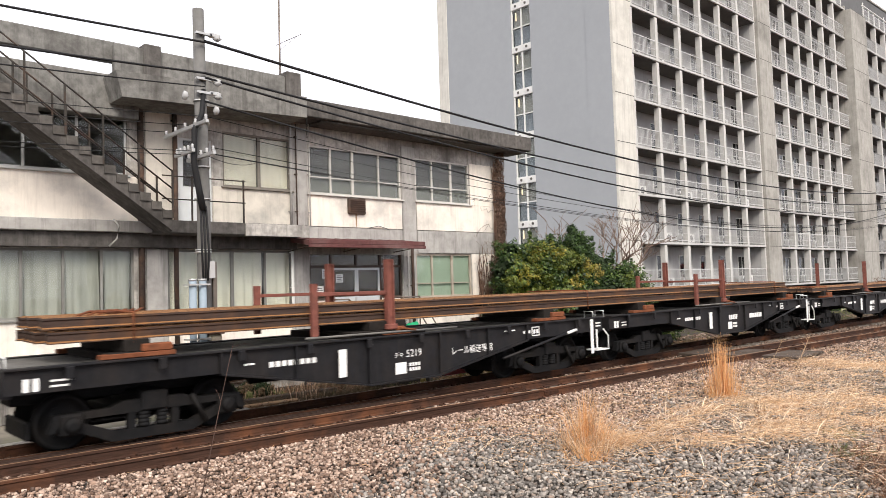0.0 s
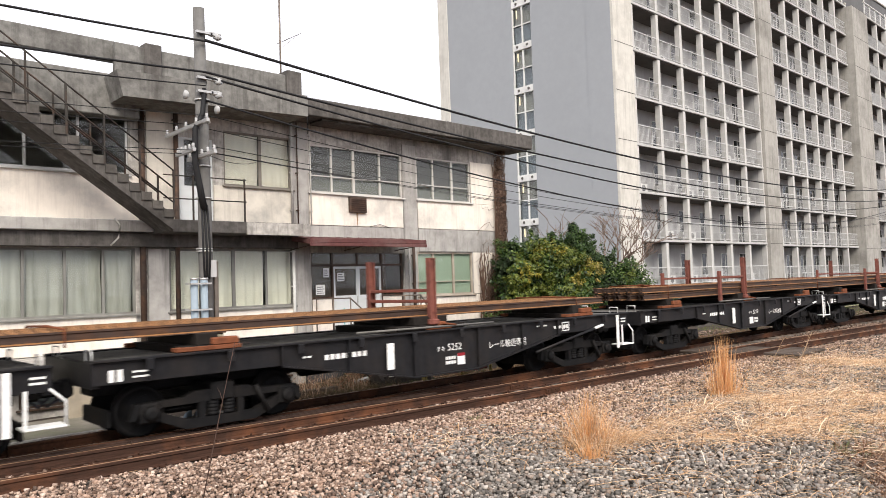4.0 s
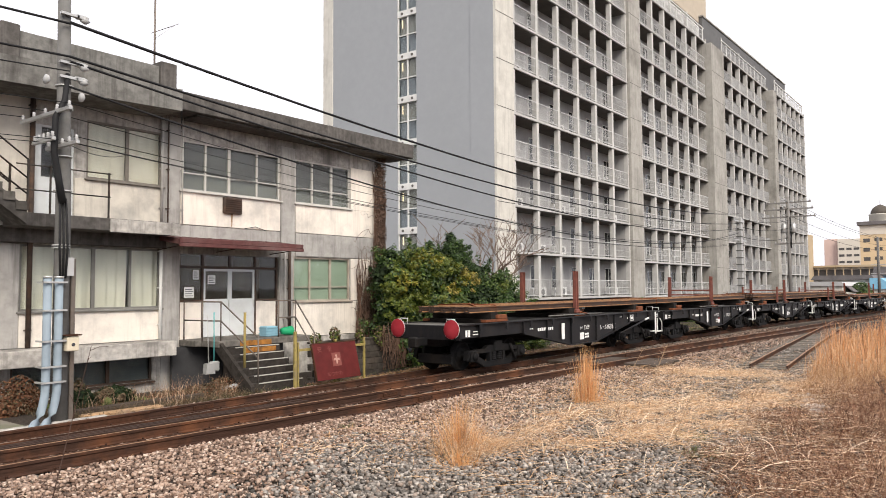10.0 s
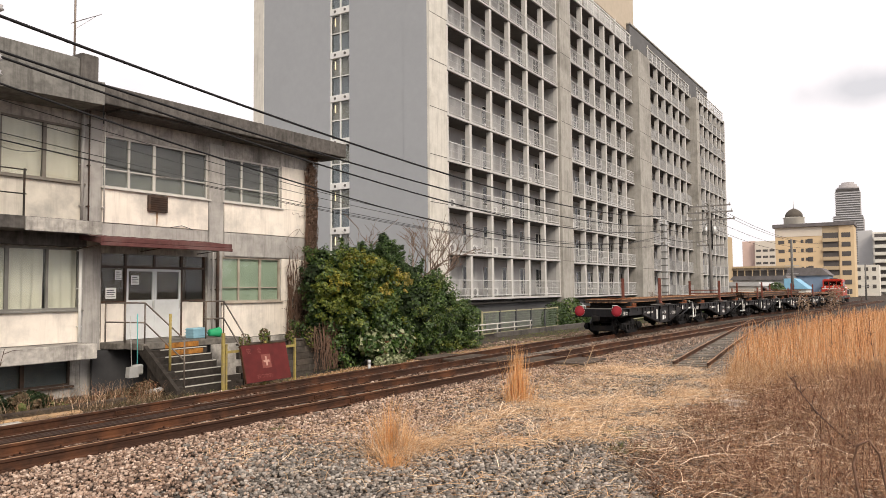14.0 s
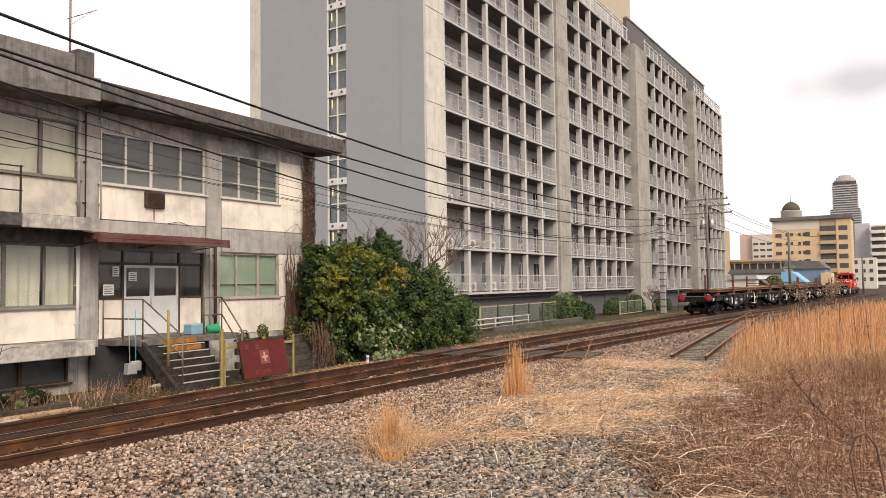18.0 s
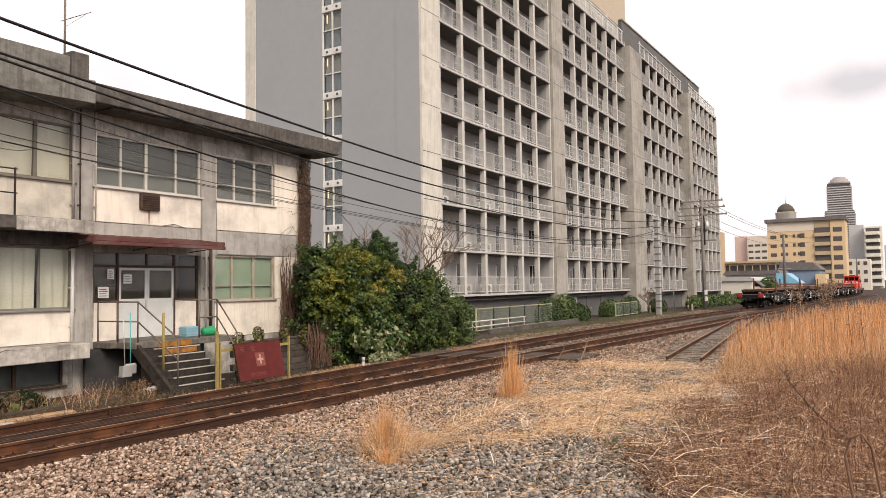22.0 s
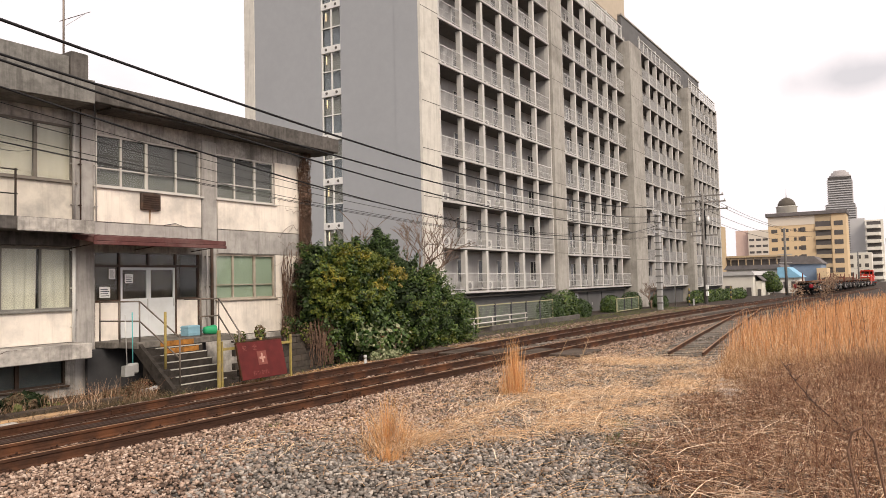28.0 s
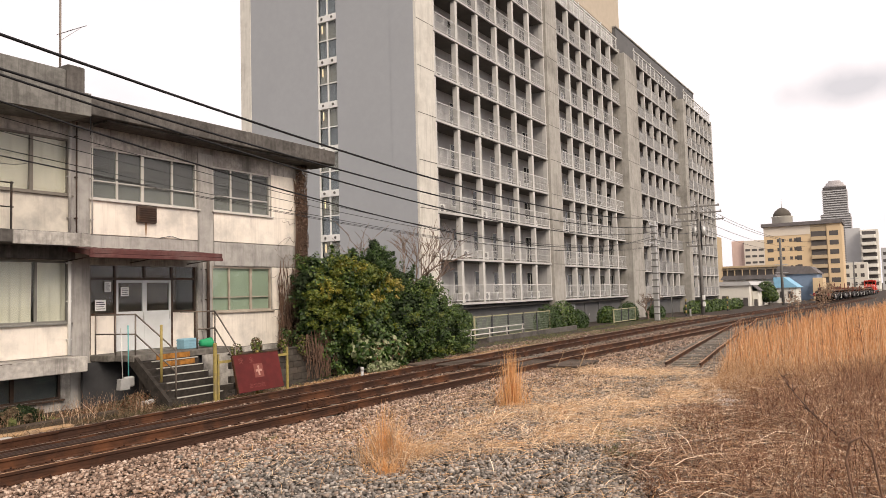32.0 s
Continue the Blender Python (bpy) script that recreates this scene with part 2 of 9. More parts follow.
APTG = mat("grey_painted_end_wall", (0.315, 0.33, 0.345), 0.8, var=0.03, scale=2, stain=(0.275, 0.29, 0.303), stain_scale=0.15, stain_amt=0.5, bump=0.08)
APTC = mat("apartment_concrete", (0.36, 0.345, 0.315), 0.88, var=0.12, scale=2, stain=(0.15, 0.142, 0.125), stain_scale=0.35, stain_amt=0.6, streak=(0.12, 0.115, 0.10), streak_amt=0.5, bump=0.15)
APTP = mat("pale_corner_concrete", (0.57, 0.55, 0.50), 0.88, var=0.08, scale=2, stain=(0.34, 0.32, 0.285), stain_scale=0.4, stain_amt=0.6, streak=(0.25, 0.235, 0.21), streak_amt=0.45, bump=0.15)
# Dark slab tone puts balcony ceiling shade into the colour; joints share it.
APTB = mat("shaded_slab_concrete", (0.125, 0.117, 0.108), 0.9, var=0.12, scale=2, stain=(0.08, 0.074, 0.068), stain_scale=0.7, stain_amt=0.5, bump=0.1)
APTV = mat("balcony_wall_paint", (0.40, 0.395, 0.39), 0.9, var=0.06, scale=2, stain=(0.22, 0.215, 0.21), stain_scale=0.5, stain_amt=0.5, streak=(0.17, 0.165, 0.16), streak_amt=0.3, bump=0.05)
RUST = mat("rusty_steel", (0.075, 0.034, 0.02), 0.8, metal=0.3, var=0.35, scale=14, stain=(0.03, 0.018, 0.014), stain_scale=2.5, stain_amt=0.85, bump=0.4, bump_scale=60)
POLISH = mat("wheel_polished_steel", (0.36, 0.27, 0.21), 0.4, metal=0.8, var=0.15, scale=20, stain=(0.2, 0.12, 0.08), stain_scale=3.0, stain_amt=0.5, bump=0.05)
BLACKP = mat("black_wagon_paint", (0.012, 0.012, 0.0135), 0.5, var=0.3, scale=5, stain=(0.028, 0.023, 0.02), stain_scale=1.2, stain_amt=0.5, streak=(0.035, 0.03, 0.026), streak_amt=0.3, bump=0.12)
REDM = mat("red_marker_paint", (0.24, 0.02, 0.028), 0.5, var=0.08, bump=0.03)

# ---------------------------------------------------------------- bulk geometry
def island_mat(name, cols, rough=0.9, bump=0.3, bump_scale=30.0, spec=0.1, translucent=0.0):
    """A material whose colour varies from piece to piece."""
    m = bpy.data.materials.new(name)
    m.use_nodes = True
    n, l = m.node_tree.nodes, m.node_tree.links
    b = n["Principled BSDF"]
    b.inputs["Roughness"].default_value = rough
    b.inputs["Specular IOR Level"].default_value = spec
    geo = n.new("ShaderNodeNewGeometry")
    r = n.new("ShaderNodeValToRGB")
    r.color_ramp.interpolation = "LINEAR"
    while len(r.color_ramp.elements) < len(cols):
        r.color_ramp.elements.new(0.5)
    for i, c in enumerate(cols):
        r.color_ramp.elements[i].position = i / (len(cols) - 1)
        r.color_ramp.elements[i].color = (*c, 1)
    l.new(geo.outputs["Random Per Island"], r.inputs[0])
    t = n.new("ShaderNodeTexNoise")
    t.inputs["Scale"].default_value = bump_scale
    t.inputs["Detail"].default_value = 4
    tc = n.new("ShaderNodeTexCoord")
    l.new(tc.outputs["Object"], t.inputs["Vector"])
    hs = n.new("ShaderNodeHueSaturation")
    mr = n.new("ShaderNodeMapRange")
    mr.inputs["To Min"].default_value, mr.inputs["To Max"].default_value = 0.7, 1.3
    l.new(t.outputs["Fac"], mr.inputs["Value"])
    l.new(mr.outputs[0], hs.inputs["Value"])
    l.new(r.outputs[0], hs.inputs["Color"])
    l.new(hs.outputs[0], b.inputs["Base Color"])
    if bump:
        bp = n.new("ShaderNodeBump")
        bp.inputs["Strength"].default_value = bump
        bp.inputs["Distance"].default_value = 0.01
        l.new(t.outputs["Fac"], bp.inputs["Height"])
        l.new(bp.outputs[0], b.inputs["Normal"])
    if translucent:
        tr = n.new("ShaderNodeBsdfTranslucent")
        l.new(hs.outputs[0], tr.inputs["Color"])
        ms = n.new("ShaderNodeMixShader")
        ms.inputs[0].default_value = translucent
        l.new(b.outputs[0], ms.inputs[1])
        l.new(tr.outputs[0], ms.inputs[2])
        l.new(ms.outputs[0], n["Material Output"].inputs[0])
    return m


def bulk(name, verts, faces, material, smooth=False):
    """A mesh object from arrays of vertices (n, 3) and of equal-sided faces (m, k)."""
    verts, faces = np.asarray(verts, dtype=np.float32), np.asarray(faces, dtype=np.int32)
    me = bpy.data.meshes.new(name)
    me.vertices.add(len(verts))
    me.vertices.foreach_set("co", verts.ravel())
    m, k = faces.shape
    me.loops.add(m * k)
    me.loops.foreach_set("vertex_index", faces.ravel())
    me.polygons.add(m)
    me.polygons.foreach_set("loop_start", np.arange(0, m * k, k, dtype=np.int32))
    if smooth:
        me.polygons.foreach_set("use_smooth", np.ones(m, dtype=bool))
    me.update(calc_edges=True)
    me.materials.append(material)
    return me


RNG = np.random.default_rng(7)


def ground_z(x, y):
    """Height of the ground: ballast bed, a soft verge and the lower yard by the house."""
    g = grade(x)
    n = noise.noise(Vector((x * 0.35, y * 0.35, 0.3))) * 0.05 + noise.noise(Vector((x * 1.3, y * 1.3, 1.3))) * 0.02
    if abs(x) > 160 or abs(y) > 120:
        return g if x < 160 else grade(160)
    z = -0.03 + n
    if y > 14.1:
        z = -0.03 + n - min(1.0, (y - 14.1) / 1.6) * 0.16
    if loop_y(x) - 0.8 < y < main_y(x) + 0.8:
        z -= 0.05
    if y < 9.3:
        z = z - min(1.0, (9.3 - y) / 2.0) * 0.03
    return g + z


def ground_y_lines():
    return [-1500, -600, -250, -120, -60, -30, -15, -8] + [float(v) for v in np.arange(-4, 26.01, 0.4)] + [28, 32, 40, 60, 110, 250, 600, 1500]


# ---------------------------------------------------------------- ground
# Very dark base: shade in the gaps between stones is in this colour.
SOIL = mat("ballast_soil_and_gap_shade", (0.055, 0.043, 0.035), 0.95, var=0.5, scale=16, stain=(0.035, 0.031, 0.028), stain_scale=0.3, stain_amt=0.75,
           bump=0.9, bump_scale=22, bump_dist=0.03, spec=0.2)
xs = [-1500, -500, -200, -80, -40, -20, -10] + [float(v) for v in np.arange(-4, 44.01, 0.5)] + list(range(46, 120, 3)) + [125, 140, 160, 200, 300, 500, 900, 2000]
ys = ground_y_lines()
gv = [(x, y, ground_z(x, y)) for y in ys for x in xs]
gf = [(j * len(xs) + i, j * len(xs) + i + 1, (j + 1) * len(xs) + i + 1, (j + 1) * len(xs) + i) for j in range(len(ys) - 1) for i in range(len(xs) - 1)]
ground = new("ground", bulk("ground", gv, gf, SOIL, smooth=True))
tagged(ground, "ballast gravel, soil and dry litter round the tracks", "ground", kind="structure")

STONE = island_mat("ballast_stone", [(0.109, 0.07, 0.052), (0.294, 0.196, 0.147), (0.457, 0.343, 0.272), (0.229, 0.163, 0.128), (0.082, 0.057, 0.046), (0.38, 0.256, 0.191), (0.598, 0.479, 0.397)], 0.92, 0.4, 40)
STONEG = island_mat("grey_ballast_stone", [(0.055, 0.05, 0.045), (0.176, 0.16, 0.143), (0.308, 0.275, 0.244), (0.094, 0.085, 0.077), (0.484, 0.435, 0.385), (0.242, 0.182, 0.143), (0.132, 0.121, 0.11)], 0.9, 0.4, 40)


def stones(name, spots, size, material, label):
    """Broken stones, each an uneven little block, at the given spots."""
    n = len(spots)
    cube = np.array([(x, y, z) for z in (-1, 1) for y in (-1, 1) for x in (-1, 1)], dtype=float)
    v = np.repeat(cube[None], n, 0) * RNG.uniform(0.5, 0.95, (n, 8, 3))
    v *= (size * RNG.uniform(0.55, 1.25, (n, 1, 1))) * np.stack([RNG.uniform(0.7, 1.2, n), RNG.uniform(0.6, 1.0, n), RNG.uniform(0.5, 0.95, n)], 1)[:, None, :]
    a, b = RNG.uniform(0, 6.283, n), RNG.normal(0, 0.75, n)
    x, y, z = v[..., 0].copy(), v[..., 1].copy(), v[..., 2].copy()
    y2, z2 = y * np.cos(b)[:, None] - z * np.sin(b)[:, None], y * np.sin(b)[:, None] + z * np.cos(b)[:, None]
    v[..., 0] = x * np.cos(a)[:, None] - y2 * np.sin(a)[:, None]
    v[..., 1] = x * np.sin(a)[:, None] + y2 * np.cos(a)[:, None]
    v[..., 2] = z2
    v += np.asarray(spots)[:, None, :]
    f = np.array([(0, 2, 3, 1), (4, 5, 7, 6), (0, 1, 5, 4), (2, 6, 7, 3), (0, 4, 6, 2), (1, 3, 7, 5)])
    f = (f[None] + (np.arange(n) * 8)[:, None, None]).reshape(-1, 4)
    return tagged(new(name, bulk(name, v.reshape(-1, 3), f, material)), label, "gravel", kind="stuff")


def scatter(count, test, x0, x1, y0, y1, lift=0.0):
    """Random spots on the ground that pass a test."""
    out = []
    px_, py_ = RNG.uniform(x0, x1, count), RNG.uniform(y0, y1, count)
    for x, y in zip(px_, py_):
        if test(x, y):
            out.append((x, y, ground_z(x, y) + lift * RNG.random()))
    return out


def seen_ground(x, y):
    """The ground in front of the camera's stand, thinning with distance."""
    d = math.hypot(x, y)
    return 7.0 < d < 58 and RNG.random() < min(1.0, (13.0 / d) ** 1.6)


def near_rails(x, y):
    for cy in (main_y, loop_y, siding_y):
        if cy is siding_y and x < 24:
            continue
        if abs(abs(y - cy(x)) - 0.533) < 0.09:
            return True
    return False


def on_siding(x, y):
    return 24.2 < x < 45 and abs(y - siding_y(x)) < 1.0 and RNG.random() < 0.6


def is_grey(x, y):
    return noise.noise(Vector((x * 0.3, y * 0.3, 5.0))) * 0.7 + (7.9 - y) * 0.3 + RNG.uniform(-0.4, 0.4) > 0


def in_track(x, y):
    return loop_y(x) - 0.62 < y < main_y(x) + 1.3


all_spots = scatter(390000, lambda x, y: seen_ground(x, y) and not near_rails(x, y) and not on_siding(x, y) and not (x > 24 and y < siding_y(x) - 1.2), 1.5, 52, -0.5, 15.2, 0.05)
STONER = island_mat("rusty_ballast_stone", [(0.052, 0.034, 0.026), (0.156, 0.101, 0.075), (0.273, 0.195, 0.15), (0.091, 0.062, 0.049), (0.468, 0.364, 0.299)], 0.92, 0.3, 40)
kinds = [2 if in_track(p[0], p[1]) else 1 if is_grey(p[0], p[1]) else 0 for p in all_spots]
stones("ballast_stones", [p for p, k in zip(all_spots, kinds) if k == 0], 0.031, STONE, "brown rust-stained broken ballast stones along the track")
stones("grey_ballast_stones", [p for p, k in zip(all_spots, kinds) if k == 1], 0.032, STONEG, "grey loose ballast stones on the open ground")
stones("track_ballast_stones", [p for p, k in zip(all_spots, kinds) if k == 2], 0.036, STONER, "dark rusty ballast stones between the rails")

far_spots = [p for p in scatter(15000, lambda x, y: RNG.random() < 0.75, 24, 80, 14.5, 17.5) if noise.noise(Vector((p[0] * 0.2, p[1] * 0.4, 8))) > -0.25]
stones("verge_gravel", far_spots, 0.05, STONER, "brown and grey gravel strewn beyond the far rail")
# ---------------------------------------------------------------- tracks
SLEEPER = mat("weathered_timber", (0.17, 0.15, 0.13), 0.9, var=0.3, scale=8, grain=(1, 6, 6), stain=(0.08, 0.07, 0.06), stain_scale=1.5, stain_amt=0.6, bump=0.5, bump_scale=30, per=0.2)
RAILHEAD = [(-0.065, 0.0), (0.065, 0.0), (0.065, 0.014), (0.012, 0.03), (0.012, 0.108), (0.034, 0.12), (0.034, 0.148), (0.022, 0.153), (-0.022, 0.153),
            (-0.034, 0.148), (-0.034, 0.12), (-0.012, 0.108), (-0.012, 0.03), (-0.065, 0.014)]


def rail_mesh(cy, side, x0, x1, step=2.0, top=0.15, lo=0, hi=14):
    """A rail of true section along a track's centre line."""
    m = Mesh()
    n = max(1, int(math.ceil((x1 - x0) / step)))
    prof = RAILHEAD[lo:hi]
    k = len(prof)
    pts = []
    for i in range(n + 1):
        x = x0 + (x1 - x0) * i / n
        y = cy(x) + side
        for u, w in prof:
            pts.append((x, y + u, grade(x) + top - 0.184 + w * 1.2))
    fs = [(i * k + j, i * k + (j + 1) % k, (i + 1) * k + (j + 1) % k, (i + 1) * k + j) for i in range(n) for j in range(k)]
    fs += [tuple(range(k - 1, -1, -1)), tuple(range(n * k, n * k + k))]
    return m.add(pts, fs)


def running_band(cy, side, x0, x1, width=0.028):
    """The bright strip that wheels keep polished on a rail's head."""
    m = Mesh()
    n = int((x1 - x0) / 2)
    for i in range(n):
        a, b = x0 + (x1 - x0) * i / n, x0 + (x1 - x0) * (i + 1) / n
        m.quad((a, cy(a) + side - width / 2, grade(a) + 0.1515), (b, cy(b) + side - width / 2, grade(b) + 0.1515),
               (b, cy(b) + side + width / 2, grade(b) + 0.1515), (a, cy(a) + side + width / 2, grade(a) + 0.1515))
    return m


def fishplate(x, y, sgn):
    m = Mesh()
    z = grade(x) + 0.0
    m.box(x - 0.25, y + sgn * 0.014, z + 0.0, x + 0.25, y + sgn * 0.04, z + 0.1, 0.008)
    for k in range(4):
        u = x - 0.19 + k * 0.127
        m.lathe((u, y + sgn * 0.036, z + 0.068), "y", [(0.0, 0.016), (sgn * 0.02, 0.016)], 6)
    return m


RAILM = mat("rusty_running_rail", (0.05, 0.026, 0.018), 0.75, metal=0.15, var=0.45, scale=9, grain=(0.25, 5, 5), stain=(0.17, 0.068, 0.032), stain_scale=0.8, stain_amt=0.75, bump=0.3, bump_scale=40)
HEADR = mat("orange_rail_head", (0.34, 0.205, 0.125), 0.7, metal=0.2, var=0.3, scale=8, grain=(0.4, 6, 6), stain=(0.12, 0.055, 0.03), stain_scale=1.5, stain_amt=0.6, bump=0.1)


def lay_track(name, cy, x0, x1, polished, joints, label):
    tr = thing(name, label, "railway track", kind="structure")
    for side in (-0.533, 0.533):
        r = part("rail", rail_mesh(cy, side, x0, x1), RAILM, tr)
        part("running_surface", running_band(cy, side, x0, x1, 0.028 if polished else 0.05), POLISH if polished else HEADR, r, "wheel-polished running surface" if polished else "orange-rusted rail head")
        for jx in joints:
            part("fishplate", fishplate(jx, cy(jx) + side, -1), RUST, r, "bolted rail joint plate")
    return tr


main_track = lay_track("main_track", main_y, -30, 322, True, (9.5, 21.8, 34.5), "rusty railway track with a polished running surface")
loop_track = lay_track("loop_track", loop_y, -30, 300, False, (13.2, 25.6), "dull rusty railway track branching from the main line")
siding_track = lay_track("siding_track", siding_y, 24.0, 62, False, (), "disused siding with worn bare sleepers")


def sleepers(tr, cy, x0, x1, pitch, top, half=1.05, slant=0.0):
    m0 = Mesh().box(-0.1, -half, -0.14, 0.1, half, 0.0, 0.012)
    data = m0.data("sleeper", SLEEPER)
    n = int((x1 - x0) / pitch)
    for i in range(n):
        x = x0 + i * pitch + random.uniform(-0.03, 0.03)
        ob = part("sleeper", data, SLEEPER, tr)
        ob.matrix_basis = pose(x, cy(x), grade(x) + top + random.uniform(-0.012, 0.008), 0, 0, slant + random.uniform(-1.5, 1.5))


TRACK_SLEEPERS = ((main_track, main_y, 1.5, 75, 0.62, -0.036, 1.05, 0.0), (loop_track, loop_y, 1.6, 70, 0.64, -0.036, 1.05, -3.0),
                  (siding_track, siding_y, 24.4, 45, 0.6, 0.015, 1.02, 3.0))

CLIP = Mesh().box(-0.06, -0.15, -0.005, 0.06, 0.15, 0.018, 0.005)
CLIP.lathe((0.03, -0.1, 0.018), "z", [(0, 0.018), (0.03, 0.018)], 6).lathe((-0.03, 0.1, 0.018), "z", [(0, 0.018), (0.03, 0.018)], 6)
CLIP_DATA = CLIP.data("rail_fastening", RUST)


def fastenings(tr, cy, x0, x1, pitch):
    n = int((x1 - x0) / pitch)
    for i in range(n):
        x = x0 + i * pitch
        for side in (-0.533, 0.533):
            ob = part("rail_fastening", CLIP_DATA, RUST, tr)
            ob.matrix_basis = pose(x, cy(x) + side, grade(x) - 0.03, 0, 0, 0)


# the crossing of the points: two heavy wing rails, a nose and a check rail
points_crossing = thing("points_crossing", "heavy dark cast-steel crossing of the railway points", "rail crossing", kind="structure")
DARKRUST = mat("dark_oily_rust", (0.045, 0.028, 0.022), 0.7, metal=0.2, var=0.3, scale=10, stain=(0.09, 0.05, 0.035), stain_scale=2, stain_amt=0.5, bump=0.3)


def mid_y(x):
    return (main_y(x) - 0.533 + loop_y(x) + 0.533) / 2


for nm, off, a, b in (("wing_rail", 0.115, 2.0, 11.0), ("wing_rail", -0.115, 2.0, 11.0), ("crossing_nose", 0.0, 4.5, 10.5)):
    part(nm, rail_mesh(mid_y, off, a, b, 1.0), DARKRUST, points_crossing)
m = Mesh()
for i in range(8):
    x = 2.2 + i * 1.05
    m.box(x, mid_y(x) - 0.2, -0.01, x + 0.5, mid_y(x) + 0.2, 0.05, 0.01)
part("chair_plates", m, DARKRUST, points_crossing)
part("check_rail", rail_mesh(loop_y, -0.46, 1.0, 9.0, 1.0), RUST, points_crossing, "rusty check rail beside the near running rail")
part("check_rail", rail_mesh(main_y, 0.455, 3.0, 8.2, 1.0), RUST, points_crossing, "rusty check rail beside the far running rail")

# timber foot crossing across both tracks
PLANK = mat("grey_old_plank", (0.085, 0.066, 0.053), 0.9, var=0.25, scale=5, grain=(8, 1, 8), stain=(0.04, 0.03, 0.025), stain_scale=1.2, stain_amt=0.6, bump=0.4, per=0.2)
foot_crossing = thing("foot_crossing", "weathered timber boards of a foot crossing over the rails", "foot crossing", (22.6, 0, 0.0), 0, kind="structure")
for k, (ya, yb) in enumerate(((8.7, 9.75), (10.2, 11.0), (11.4, 12.25), (12.85, 13.55), (13.95, 14.6))):
    for j in range(5):
        mm = Mesh().box(-0.9 + j * 0.42 + (12 - ya) * 0.18, ya, 0.06, -0.52 + j * 0.42 + (12 - ya) * 0.18, yb, 0.125, 0.012)
        part("plank", mm, PLANK, foot_crossing)

# ---------------------------------------------------------------- the railway office house
ALU = mat("dull_aluminium", (0.52, 0.52, 0.50), 0.45, metal=0.6, var=0.08, scale=8, stain=(0.3, 0.29, 0.27), stain_scale=1.5, stain_amt=0.4, bump=0.05)
WHITEF = mat("white_painted_frame", (0.50, 0.48, 0.45), 0.6, var=0.06, scale=6, stain=(0.42, 0.40, 0.36), stain_scale=1.5, stain_amt=0.5, bump=0.05)
PANE = glass("window_glass")
GREYR = mat("mottled_grey_render", (0.36, 0.345, 0.325), 0.9, var=0.2, scale=3, stain=(0.50, 0.48, 0.45), stain_scale=0.9, stain_amt=0.7, streak=(0.13, 0.12, 0.11), streak_amt=0.6, bump=0.3)
BROWNP = mat("brown_rusty_pipe", (0.075, 0.055, 0.045), 0.7, metal=0.2, var=0.3, scale=8, stain=(0.14, 0.07, 0.04), stain_scale=2, stain_amt=0.5, bump=0.2)
CURT = mat("pale_curtain_cloth", (0.72, 0.69, 0.58), 0.95, var=0.08, scale=2, stain=(0.50, 0.49, 0.41), stain_scale=0.9, stain_amt=0.5, bump=0.05, spec=0.1)
CURTA = mat("grey_translucent_curtain", (0.37, 0.37, 0.33), 0.95, var=0.1, scale=2, stain=(0.24, 0.24, 0.205), stain_scale=0.9, stain_amt=0.5, streak=(0.16, 0.16, 0.135), streak_amt=0.6, bump=0.05, spec=0.1)
CURTC = mat("limp_cream_cloth", (0.68, 0.63, 0.52), 0.95, var=0.08, scale=2, stain=(0.48, 0.42, 0.33), stain_scale=0.9, stain_amt=0.5, bump=0.05, spec=0.1)
CURTG = mat("green_blind_cloth", (0.31, 0.385, 0.30), 0.9, var=0.1, scale=2, bump=0.05, spec=0.1)
ROOMD = mat("dim_room_wall", (0.30, 0.29, 0.26), 0.95, var=0.1, scale=1, bump=0.05)
AWN = mat("dark_red_sheet_metal", (0.115, 0.046, 0.043), 0.55, var=0.25, scale=6, stain=(0.19, 0.12, 0.11), stain_scale=1.2, stain_amt=0.6, bump=0.1)
STEELR = mat("galvanised_rail", (0.17, 0.145, 0.125), 0.5, metal=0.5, var=0.15, scale=10, stain=(0.2, 0.13, 0.09), stain_scale=2, stain_amt=0.5, bump=0.1)
YELLOW = mat("worn_yellow_paint", (0.30, 0.235, 0.08), 0.7, var=0.2, scale=10, stain=(0.2, 0.16, 0.1), stain_scale=4, stain_amt=0.8, bump=0.15)
PAPER = mat("paper_notice", (0.75, 0.75, 0.72), 0.8, var=0.04, bump=0)
INK = mat("dark_print", (0.06, 0.06, 0.07), 0.8, var=0.1, bump=0)
DOORW = mat("pale_door_panel", (0.60, 0.62, 0.62), 0.55, var=0.05, scale=3, stain=(0.45, 0.45, 0.43), stain_scale=1.2, stain_amt=0.4, bump=0.05)
# Near-black for sheets that paint recess shade, and for the roof moss.
DARKIN = mat("recess_shade_and_moss", (0.05, 0.05, 0.052), 0.9, var=0.2, scale=2, bump=0.1)

PALER = mat("mottled_pale_render", (0.62, 0.575, 0.50), 0.9, var=0.12, scale=3, stain=(0.36, 0.34, 0.31), stain_scale=0.9, stain_amt=0.8, streak=(0.3, 0.27, 0.23), streak_amt=0.5, bump=0.25)
FRAMEG = mat("dirty_steel_frame", (0.24, 0.235, 0.215), 0.7, metal=0.2, var=0.2, scale=6, stain=(0.1, 0.09, 0.08), stain_scale=1.5, stain_amt=0.6, bump=0.1)
FRAMEB = mat("dull_brown_frame", (0.20, 0.18, 0.155), 0.7, var=0.15, scale=6, bump=0.1)
DARKW = mat("streaked_roof_concrete", (0.185, 0.18, 0.167), 0.92, var=0.3, scale=6, stain=(0.07, 0.065, 0.06), stain_scale=0.9, stain_amt=0.85, streak=(0.06, 0.055, 0.05), streak_amt=0.7, bump=0.5)
